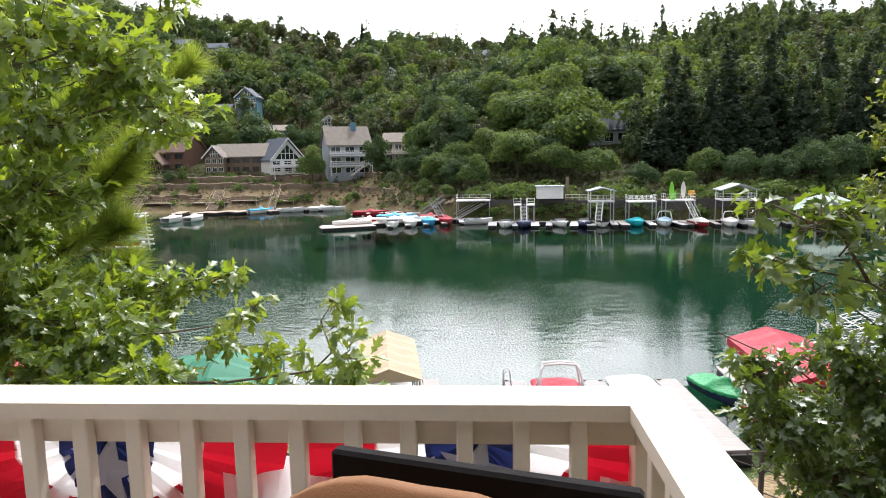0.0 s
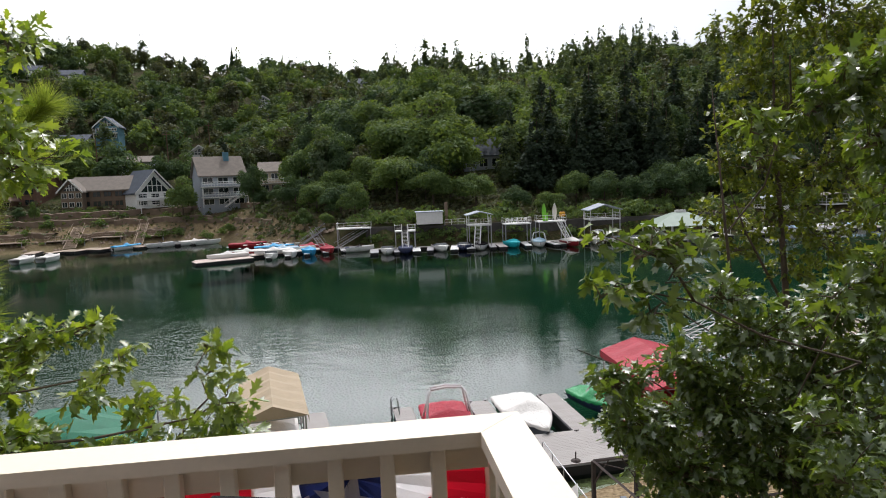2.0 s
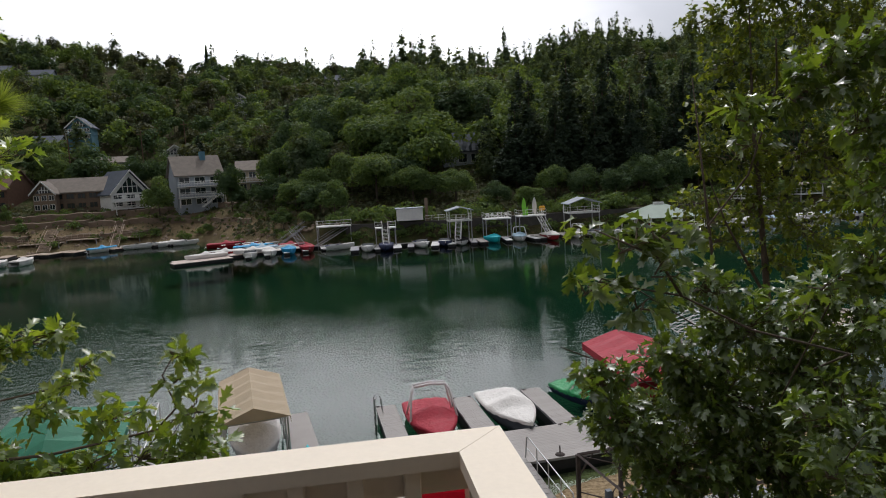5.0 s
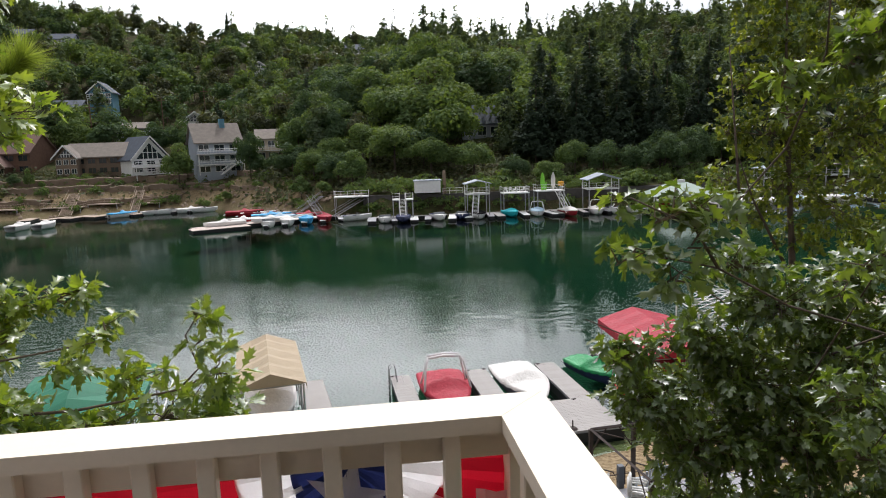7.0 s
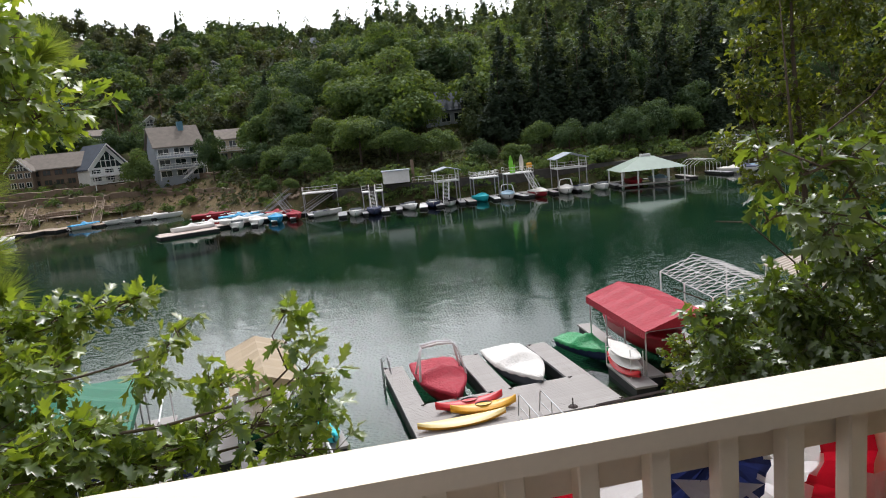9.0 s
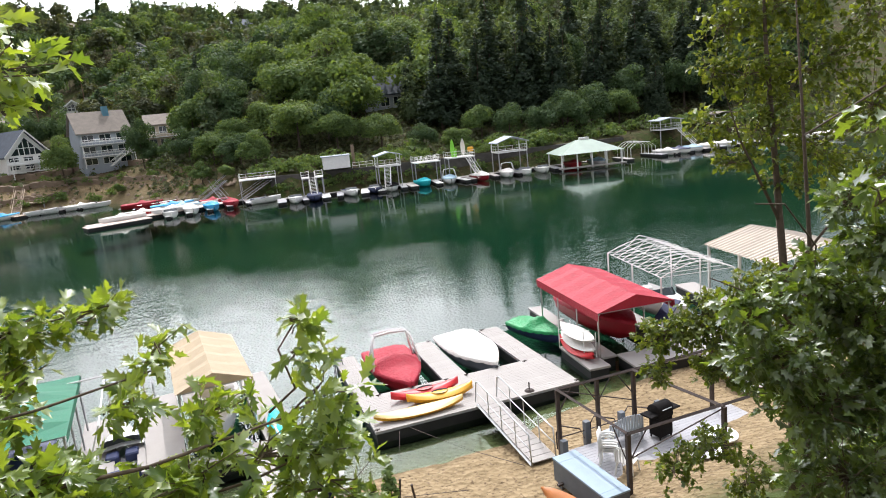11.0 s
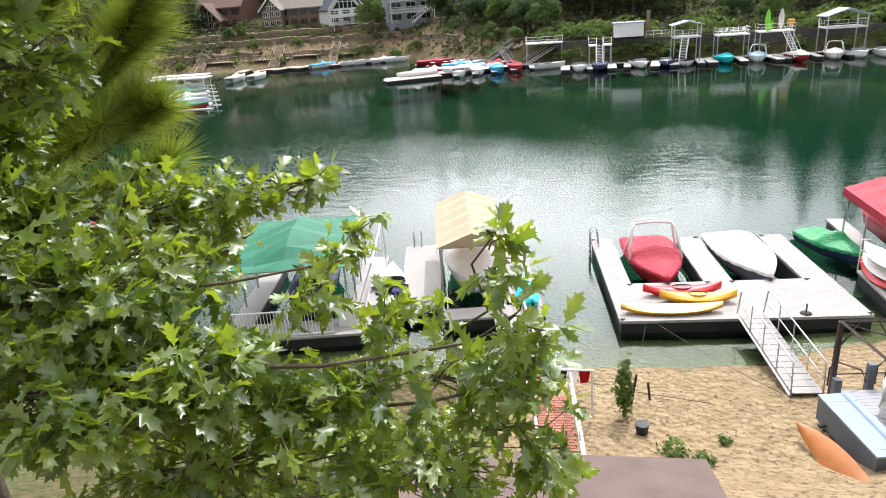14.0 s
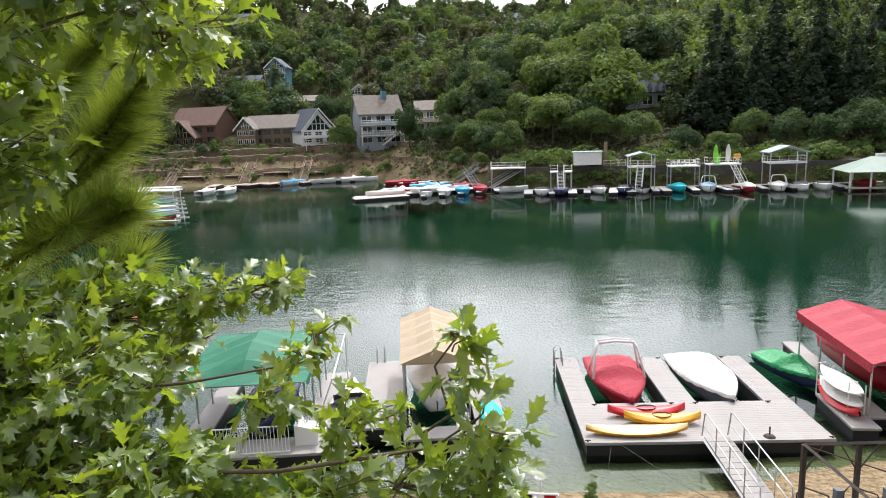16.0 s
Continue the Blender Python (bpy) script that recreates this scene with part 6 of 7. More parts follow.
    platform(24.7, 29.3, 106.6, 109.6, 3.95, "white railed platform with a slide and boards", stair=((28.0, 106.5, 3.95), (29.0, 103.2, 0.5)))
    sl = thing("water_slide", pose(25.2, 107.6, 3.955), "lime green plastic slide on a platform", "slide")
    part("chute", loft([[(0.9 + 0.45 * math.cos(a), 0.2 * u, 1.5 - 0.9 * u + 0.35 * math.sin(a)) for a in (3.3, 4.0, 4.7, 5.4, 6.1)] for u in (0, 0.5, 1, 1.6)], caps=False), LIME, sl)
    part("ladder", tube([(0.6, 0, 0), (0.9, 0, 2.2), (1.2, 0, 0)], 0.05, 5), LIME, sl)
    for x, mt, lb in ((26.0, LIME, "lime green paddleboard standing upright"), (27.8, WHITECLOTH, "white paddleboard standing upright")):
        small_craft("paddleboard", pose(x, 108.4, 5.4, 0, 90, 0) @ pose(0, 0, 0, 90), 2.9, 0.75, 0.14, mt, mt, lb, "paddleboard", False)
    fl = thing("yellow_float", pose(28.8, 107.2, 4.9), "yellow inflatable on the rail", "inflatable")
    part("tube", bx(-0.5, 0.5, -0.2, 0.2, -0.3, 0.5, bevel=0.15), YELLOW, fl)
    platform(33.4, 38.6, 106.8, 110.6, 3.9, "white railed platform under a gabled roof", (1.45, PALESIDE), peak=0.9)

    # boathouse with a hipped roof
    bh = thing("boathouse", pose(48.0, 105.0, 0, 0, 0, -6), "open boathouse with a pale green hipped metal roof", "boathouse")
    part("roof", loft([[(-5.5, -4, 2.6), (5.5, -4, 2.6), (5.5, 4, 2.6), (-5.5, 4, 2.6), (-5.5, -4, 2.6)], [(-1.2, -0.6, 4.55), (1.2, -0.6, 4.55), (1.2, 0.6, 4.55), (-1.2, 0.6, 4.55), (-1.2, -0.6, 4.55)]]), GREENROOF, bh)
    part("cupola", bx(-0.8, 0.8, -0.4, 0.4, 4.552, 4.95), WHITE, bh)
    for x in (-5.1, -2.5, 0, 2.5, 5.1):
        for y in (-3.7, 3.7):
            part("post", bx(x - 0.1, x + 0.1, y - 0.1, y + 0.1, -0.3, 2.58), WHITE, bh)
    part("walkway", bx(-5.6, 5.6, -4.4, -3.2, 0.3, 0.5), DOCK, bh)
    part("walkway", bx(-5.6, 5.6, 3.2, 4.4, 0.3, 0.5), DOCK, bh)
    boat(pose(46.2, 105.0, 0.1, 0, 0, -96), 5.6, 2.3, 0.8, DARKRED, "cover", DARKRED, "dark red covered boat in the boathouse", "boats under canopies")
    boat(pose(50.3, 104.6, 0.1, 0, 0, -96), 5.6, 2.3, 0.8, GELCOAT, "cover", PALEBLUE, "pale blue covered boat in the boathouse", "boats under canopies")
    ar = thing("canopy_frame", pose(57.5, 106.5, 0), "bare arched white canopy frame", "canopy frame")
    for k in range(5):
        part("arch", tube([(0, k * 1.2, 0.3), (0, k * 1.2, 2.0), (1.2, k * 1.2, 2.8), (2.4, k * 1.2, 2.9), (3.6, k * 1.2, 2.8), (4.8, k * 1.2, 2.0), (4.8, k * 1.2, 0.3)], 0.05, 4), WHITE, ar)
    for x in (55.5, 62.5, 65.0, 68, 71.5, 75, 79, 83, 88, 93):
        y = float(far_shore(x)) - 6.5
        plain_dock(pose(x, y, 0, 0, 0, rng.uniform(-10, 10)), 1.3, 6.5, "weathered pale dock finger on the water", rng.choice([DOCK, GREYWOOD, WHITE]), 0.45, "dock fingers on the far shore")
        if x > 60:
            boat(pose(x + 2.6, y + 2.5, 0.05, 0, 0, -90 + rng.uniform(-15, 15)), 5.4, 2.2, 0.8, GELCOAT, "cover", rng.choice([WHITECLOTH, PALEBLUE, NAVY, WHITECLOTH]), "covered motorboat at a far dock", "boats at the far docks")
    platform(67, 71.5, 112.5, 116, 4.2, "white roofed platform with stairs", (1.6, PALESIDE), ((70.5, 112.4, 4.2), (72.5, 109.5, 0.6)), peak=0.4)
    platform(80, 84.5, 114.5, 118, 4.2, "pale roofed platform on the far shore", (1.6, SHINGLE), peak=0.3)

    # the pier in the middle with its boats
    pm = pose(-29.8, 103.6, 0, 0, 0, 27)
    plain_dock(pm, 24.5, 1.5, "long pale pier with boat slips", PIERWOOD, 0.5)
    plain_dock(pm @ pose(-0.6, -3.0, 0), 8.8, 2.95, "pale planked pier head", PIERWOOD, 0.48)
    plain_dock(pm @ pose(8.0, 1.56, 0), 5.2, 6.5, "pale planked float behind the pier", PIERWOOD, 0.46)
    for x in (9.6, 12.6, 15.8, 19.0, 22.2):
        plain_dock(pm @ pose(x, -4.4, 0, 0, 0, -20), 1.0, 4.4, "pale pier finger between boats", WHITE, 0.45, "pier fingers")
    for x, cloth, hull, st, lb in ((11.0, WHITECLOTH, GELCOAT, "open", "white motorboat at the pier"), (14.2, WHITECLOTH, GELCOAT, "cover", "white covered motorboat at the pier"), (17.4, BLUE, BLUE, "cover", "motorboat under a bright blue cover"), (20.6, RED, DARKRED, "cover", "motorboat under a dark red cover")):
        boat(pm @ pose(x, -2.6, 0.05, 0, 0, -104), 5.0, 2.3, 0.85, hull, st, cloth, lb, "boats at the pier")
    for x, y, cloth, hull, L, lb in ((5.0, 0.75, WHITECLOTH, GELCOAT, 6.5, "long white covered boat on the pier"), (12.5, 1.0, WHITECLOTH, GELCOAT, 6.5, "white covered boat along the pier")):
        boat(pm @ pose(x, y, 0.45, 0, 0, 185), L, 1.9, 0.6, hull, "cover", cloth, lb, "boats at the pier")
    for x, y, hd, cloth, hull, st, lb in ((-20.5, 119.5, 10, BLUE, GELCOAT, "cover", "speedboat under a turquoise blue cover"), (-19.5, 123, 8, WHITECLOTH, GELCOAT, "open", "white speedboat in the cove"), (-27.0, 128.5, 6, RED, DARKRED, "cover", "red covered speedboat in the cove"),
                                          (-24.0, 125.0, 10, WHITECLOTH, DARKRED, "open", "red and white speedboat in the cove"), (-16.0, 116.0, 12, PALEBLUE, GELCOAT, "open", "blue and white speedboat in the cove"), (-5.0, 111.0, 14, NAVY, GELCOAT, "open", "small dark runabout near the wall")):
        boat(pose(x, y, 0.05, 0, 0, hd), 7.0 if x < -10 else 5, 2.4, 0.8, hull, st, cloth, lb, "boats in the cove")
    plain_dock(pm @ pose(13.5, 2.2, 0), 8.5, 1.6, "wide white float behind the pier", WHITE, 0.45)
    for x, cloth, hull, lb in ((9.2, WHITECLOTH, DARKRED, "red-hulled boat under a white cover behind the pier"), (15.4, PALEBLUE, GELCOAT, "boat under a pale blue cover behind the pier"), (20.5, RED, DARKRED, "boat under a red cover behind the pier")):
        boat(pm @ pose(x, 4.9, 0.05, 0, 0, 176), 5.6, 2.2, 0.85, hull, "cover", cloth, lb, "boats at the pier")
    plain_dock(pose(-18, 117.6, 0, 0, 0, 27), 9, 1.2, "pale dock in the cove", WHITE, 0.5)
    for a, b in (((-13.8, 121, 3.0), (-11.5, 115.5, 0.6)), ((-4.0, 115.5, 3.2), (-9.0, 112.0, 0.6)), ((-11.5, 121.0, 3.6), (-16, 119.5, 0.6))):
        g = thing("gangway", pose(0, 0, 0), "grey gangway with rails down to the docks", "gangway", "gangways on the far shore")
        stairs(g, a, b, 1.1, GREYWOOD)

    # old docks before the left-hand houses
    for x, y, w, L, hd, mt in ((-70, 130, 1.4, 6, 10, SUNWOOD), (-66.5, 131, 1.2, 6, -25, SUNWOOD), (-63, 132, 1.5, 7, -20, SUNWOOD), (-59.5, 134, 2.0, 5, -30, SUNWOOD), (-56, 135, 1.3, 6, -30, SUNWOOD), (-52, 136, 1.6, 7, -40, SUNWOOD), (-48.5, 138, 1.2, 7, -35, GREYWOOD), (-45, 138.5, 1.2, 7, -30, DOCK), (-41.5, 139, 1.0, 7, -30, WHITE)):
        plain_dock(pose(x, y + 1.0, 0, 0, 0, hd), w * 1.6, L, "old brown plank dock", mt, 0.5, "old docks")
    for x, y, hd, cloth, st, lb in ((-52.5, 136.5, 40, BLUE, "cover", "small boat under a blue cover at an old dock"), (-47, 139, 30, WHITECLOTH, "open", "white motorboat at an old dock"), (-44, 140, 25, NAVY, "open", "white motorboat with dark seats"), (-40.5, 141, 20, WHITECLOTH, "cover", "white covered motorboat at the wall"), (-38, 141, 15, WHITECLOTH, "open", "white runabout at an old dock")):
        boat(pose(x, y, 0.05, 0, 0, hd), 5.6, 2.2, 0.8, GELCOAT, st, cloth, lb, "boats at the old docks")
    for x, w in ((-81, 1.7), (-65, 2.3), (-52.5, 1.6)):
        sh = float(far_shore(x))
        g = thing("wooden_stairs", pose(0, 0, 0), "weathered wooden stairs down the bank", "stairs", "stairs on the bank")
        stairs(g, (x - 1.5, sh + 8.5, float(ground_z(x - 1.5, sh + 8.5)) + 0.45), (x, sh - 0.4, 0.55), w, SUNWOOD, 0.14)
    for x, w, dy, z in ((-79, 9, 5.0, 2.1), (-67, 8, 4.5, 2.0), (-59.5, 6, 5.2, 2.3), (-51, 5, 4.6, 2.0)):
        sh = float(far_shore(x))
        platform(x - w / 2, x + w / 2, sh + dy - 1.8, sh + dy + 1.2, z, "low weathered wooden deck on the bank", material=SUNWOOD)
    for k in range(6):
        y = 82 + 5.2 * k
        x = -5.2 - 0.589 * (y - 1.8)
        s = thing("boat_lift", pose(x, y, 0, 0, 0, 6), "flat-roofed white boat lift on posts" if k > 3 else "white slatted boat lift with low side beams", "boat lift", "boat lifts by the far bank")
        if k > 3:
            part("roof", bx(-5, 5, -1.6, 1.6, 2.3, 2.5), WHITE, s)
        for dx in (-4.6, 0, 4.6):
            for dy in (-1.4, 1.4):
                part("post", tube([(dx, dy, -0.5), (dx, dy, 2.3 if k > 3 else 0.7)], 0.06, 5), WHITE, s)
        part("side_beam", bx(-5.2, 5.2, 1.45, 1.62, 0.3, 0.46), WHITE, s)
        part("walkway", bx(-5.5, 5.5, -2.6, -1.7, 0.3, 0.5), (DOCK, WHITE, GREYWOOD)[k % 3], s)
        boat(pose(x + 1.2, y, 0.1, 0, 0, 6), 6, 2.3, 0.8, (GELCOAT, DARKRED)[k == 0], "cover", (WHITECLOTH, GREENCLOTH, PALEBLUE)[(k + 1) % 3], "covered boat on a white lift", "boats on lifts")
    for x, y in ((-62.5, 118), (-59.0, 119.5)):
        boat(pose(x, y, 0.05, 0, 0, 80), 5, 2.2, 0.9, GELCOAT, "cover", WHITECLOTH, "white covered motorboat by the lifts", "boats on lifts")
    # terraces of earth and stone
    for x0, x1, high, dy in ((-92, -70, 1.0, 6.0), (-66, -45, 0.9, 5.2), (-90, -60, 1.2, 10.5), (-60, -40, 1.1, 9.5), (-88, -46, 1.3, 14.5), (-44, -24, 0.9, 8.5), (-58, -28, 1.1, 17.0)):
        t = thing("stone_terrace", pose(0, 0, 0), "low terrace wall of brown stones on the bank", "terrace wall", "terrace walls")
        rows = []
        for x in np.arange(x0, x1 + 0.1, 1.0):
            y = float(far_shore(x)) + dy + 0.35 * math.sin(x * 0.9 + dy)
            z = float(ground_z(x, y))
            rows.append([(x, y + a, z + h + 0.10 * math.sin(x * 3)) for a, h in ((-0.15, -0.6), (0.0, high), (0.5, high + 0.1), (1.6, high - 0.1), (2.0, -0.5))])
        part("wall", loft(rows, caps=False), STONE, t)


build_far_docks()


# ---- houses ----
HOUSES = []


def window(parent, x, z, w, h, y, frame_mat=WHITE, panes=2):
    part("window", bx(x, x + w, y - 0.05, y + 0.04, z, z + h), GLASS, parent)
    wn_ = parent.children[-1]
    fr = bmesh.new()
    for a, b, c, d in ((x - 0.08, x + w + 0.08, z - 0.08, z), (x - 0.08, x + w + 0.08, z + h, z + h + 0.08), (x - 0.08, x, z, z + h), (x + w, x + w + 0.08, z, z + h)):
        bx(a, b, y - 0.09, y + 0.02, c, d, fr)
    for k in range(1, panes):
        bx(x + w * k / panes - 0.04, x + w * k / panes + 0.04, y - 0.08, y - 0.051, z, z + h, fr)
    part("window_frame", fr, frame_mat, parent)


def house(x, y, z, W, D, H, rise, turn, wall, roof, label, rows=2, cols=3, gable_front=False, trim=WHITE, balcony=0, name="house"):
    """Front towards -y. H is the wall's height, rise the roof's."""
    HOUSES.append((x, y, W, D, z + H + rise))
    h = thing(name, pose(x, y, z, 0, 0, turn), label, "house", "houses on the hillside" if y > 190 else "houses on the shore")
    part("wall", bx(-W / 2, W / 2, 0, D, -3.5, H), wall, h)
    if gable_front:
        part("gable", prism([(-W / 2, H), (W / 2, H), (0, H + rise)], 0.0, D), wall, h)
        part("roof", prism([(-W / 2 - 0.5, H - 0.35), (0, H + rise + 0.02), (W / 2 + 0.5, H - 0.35), (W / 2 + 0.5, H - 0.05), (0, H + rise + 0.35), (-W / 2 - 0.5, H - 0.05)], -0.8, D + 0.5), roof, h)
        for s in (-1, 1):
            part("barge_board", prism([(s * (W / 2 + 0.55), H - 0.45), (s * (W / 2 + 0.55), H + 0.0), (0, H + rise + 0.42), (0, H + rise + 0.0)], -0.86, -0.80), trim, h)
    else:
        part("roof", loft([[(s, -0.6, H - 0.25), (s, D / 2, H + rise), (s, D + 0.6, H - 0.25), (s, D + 0.6, H + 0.0), (s, D / 2, H + rise + 0.28), (s, -0.6, H + 0.0), (s, -0.6, H - 0.25)] for s in (-W / 2 - 0.5, W / 2 + 0.5)]), roof, h)
        for s in (-1, 1):
            part("gable", loft([[(s * (W / 2 - 0.1), 0, H), (s * (W / 2 - 0.1), D, H), (s * (W / 2 - 0.1), D / 2, H + rise - 0.1)], [(s * W / 2, 0, H), (s * W / 2, D, H), (s * W / 2, D / 2, H + rise - 0.1)]]), wall, h)
    st = H / rows
    for r in range(rows):
        for c in range(cols):
            cw = W / cols
            window(h, -W / 2 + cw * c + cw * 0.18, r * st + st * 0.3, cw * 0.64, st * 0.5, 0, trim)
    if gable_front:
        k = 0.74
        part("gable_window", prism([(-W / 2 * k, H + 0.15), (W / 2 * k, H + 0.15), (0, H + rise * k)], -0.06, 0.02), GLASS, h)
        for u in (-0.5, -0.17, 0.17, 0.5):
            part("mullion", bx(W / 2 * k * u - 0.08, W / 2 * k * u + 0.08, -0.12, -0.062, H + 0.16, H + 0.1 + (rise * k - 0.2) * (1 - abs(u))), trim, h)
        part("mullion", bx(-W / 2 * 0.5, W / 2 * 0.5, -0.12, -0.064, H + rise * 0.30, H + rise * 0.30 + 0.14), trim, h)
    for k in range(balcony):
        zb = st * (rows - 1 - k)
        b = thing("balcony", pose(0, 0, zb))
        b.parent = h
        part("balcony_floor", bx(-W / 2, W / 2, -1.9, 0.0, -0.2, 0), trim, b)
        for zz in (0.5, 1.0):
            part("rail", tube([(-W / 2, -1.85, zz), (W / 2, -1.85, zz)], 0.05, 4), trim, b)
        for i in range(int(W / 0.7) + 1):
            part("post", tube([(-W / 2 + 0.7 * i, -1.85, 0), (-W / 2 + 0.7 * i, -1.85, 1.0)], 0.035, 4), trim, b)
        for s in (-1, 1):
            part("column", bx(s * (W / 2 - 0.1) - 0.08, s * (W / 2 - 0.1) + 0.08, -1.85, -1.7, -st, -0.2), trim, b)
    return h



def out(p, k):
    """The same direction from the balcony, k times as far."""
    return (-0.69 + (p[0] + 0.69) * k, 1.8 + (p[1] - 1.8) * k, 11.2 + (p[2] - 11.2) * k)


def build_houses():
    # red-brown roofed lodge with a glazed gable
    a = house(-88.5, 163, 8.6, 13.5, 10, 5.0, 4.4, -8, LOG, REDSHINGLE, "large lodge with a red-brown roof and log walls", 2, 4, False, LOG)
    g = house(-90.5, 160.6, 8.4, 8.0, 3, 2.2, 4.0, -8, LOG, REDSHINGLE, "glazed timber gable of the lodge", 1, 4, True, CREAMSIDE, name="gable_wing")
    b = house(-66.5, 161, 7.9, 15.5, 8, 4.3, 3.0, -4, STONE, SHINGLE, "long stone house with a grey shingle roof and a porch", 2, 6, False, LOG)
    bg = house(-72.8, 159.6, 7.9, 5.0, 2, 4.2, 2.6, -4, STONE, SHINGLE, "glazed stone gable end of the long house", 2, 3, True, WHITE, name="gable_wing")
    c = house(-54.0, 159.5, 7.9, 8.8, 10, 3.3, 5.0, 44, WHITE, DARKROOF, "white house with a steep dark roof and white balconies", 2, 3, True, WHITE, 2)
    d = house(-38.4, 160, 7.1, 10.4, 9, 7.4, 4.4, 26, PALESIDE, SHINGLE, "three-storey pale grey house with white balconies and stairs", 3, 3, False, WHITE, 2)
    part("chimney", bx(1.2, 2.4, 3.2, 4.4, 9.2, 13.0), BLUESIDE, d)
    stairs(d, (4.0, -2.2, 3.0), (-0.5, -2.6, 0.0), 1.0, WHITE)
    e = house(-26.5, 168, 9.6, 9.5, 8, 5.6, 2.2, 8, CREAMSIDE, SHINGLE, "cream house behind a white railed terrace", 2, 4, False, WHITE, 1)
    f = house(-68.0, 186, 15.5, 8.5, 8, 4.0, 1.5, 5, PALESIDE, SHINGLE, "pale flat-roofed house behind the shore houses", 1, 3)
    house(-52.0, 192, 17.5, 7.0, 7, 3.5, 2.5, 12, WHITE, DARKROOF, "white gabled house among the trees", 1, 2, True)
    house(*out((-79.8, 200, 27.0), 0.98), 6.0, 6, 3.4, 2.6, 5, BLUESIDE, DARKROOF, "blue house with a steep dark roof", 2, 3, True, WHITE, 1)
    HOUSES.pop()
    house(*out((-92, 205, 23), 1.0), 8.0, 8, 4, 2, 5, PALESIDE, DARKROOF, "grey house under the trees", 1, 3)
    house(22.5, 152, 13.0, 9.0, 8, 3.6, 4.2, 4, PALESIDE, DARKROOF, "house with a dark blue roof in the shade of firs", 1, 3)
    house(*out((2.0, 150, 12.0), 1.0), 6.5, 7, 3.0, 1.5, 0, PALESIDE, SHINGLE, "small grey house half hidden by trees", 1, 2)
    # houses near the crest, each where its sight line meets the slope
    for p, W, wall, roof, lb in (((-116.6, 260, 56.0), 13, PALESIDE, DARKROOF, "grey house high on the hill"), ((-130, 260, 58), 10, WHITE, DARKROOF, "white house high on the hill"), ((-69, 260, 52), 11, CREAMSIDE, SHINGLE, "tan house near the crest"), ((-52, 260, 51), 9, WHITE, SHINGLE, "white house near the crest"),
                                 ((-45.3, 260, 44.4), 9, PALESIDE, SHINGLE, "grey house on the wooded slope"), ((-8.2, 260, 49.5), 12, WHITE, DARKROOF, "white house in the saddle"), ((60, 260, 51.5), 9, CREAMSIDE, SHINGLE, "tan gabled house on the crest"), ((-11.8, 260, 38.3), 9, PALESIDE, SHINGLE, "pale house half hidden on the slope"), ((-3, 260, 45), 7, PALESIDE, DARKROOF, "pale house among firs")):
        k = 0.7
        while k < 1.4:
            q = out(p, k)
            if float(ground_z(q[0], q[1])) + 5.5 > q[2]:
                break
            k += 0.01
        q = out(p, k)
        house(q[0], q[1], q[2] - 4.6, W * k * 0.78, 8, 3.8 * k, 2.2 * k, 6, wall, roof, lb, 2, 3, W < 9.5, WHITE, 1)
    for x, y, h in ((-74, 178, 13), (-50, 196, 13), (-60, 190, 12)):
        z = float(ground_z(x, y))
        u = thing("utility_pole", pose(x, y, z), "brown wooden utility pole with a crossarm", "utility pole")
        part("pole", tube([(0, 0, -0.5), (0, 0, h)], 0.16, 6, r2=0.1), LOG, u)
        part("crossarm", bx(-1.1, 1.1, -0.07, 0.07, h - 0.9, h - 0.75), LOG, u)


build_houses()


# ---- trees of the far shore and hills ----
CLUMP = [(-0.5, -0.42, 0.0), (0.62, -0.12, 0.1), (-0.08, 0.6, -0.06)]
CLUMP_T = [(0, 1, 2)]


def broad_crown(rng, n, size):
    """Clumps on a crown of uneven lobes; about one unit high and wide."""
    k = 16
    o = rng.normal(size=(k, 3))
    o /= np.linalg.norm(o, axis=1, keepdims=True)
    o[:, 2] = np.where(o[:, 2] < -0.3, -0.5 * o[:, 2], o[:, 2]) * 1.15 - 0.18
    c = o * np.array([0.31, 0.31, 0.36]) * rng.uniform(0.6, 1.1, (k, 1)) + np.array([0, 0, 0.50])
    r = rng.uniform(0.12, 0.21, k)
    which = rng.integers(0, k, n)
    d = rng.normal(size=(n, 3))
    d /= np.linalg.norm(d, axis=1, keepdims=True)
    d[:, 2] = np.where(d[:, 2] < -0.35, -d[:, 2], d[:, 2])
    loc = c[which] + d * (r[which] * rng.uniform(0.7, 1.12, n))[:, None]
    nrm = d + rng.normal(size=(n, 3)) * 0.42 + np.array([0, 0, 0.2])
    return loc, frames_from(nrm, rng, size * rng.uniform(0.6, 1.35, n))


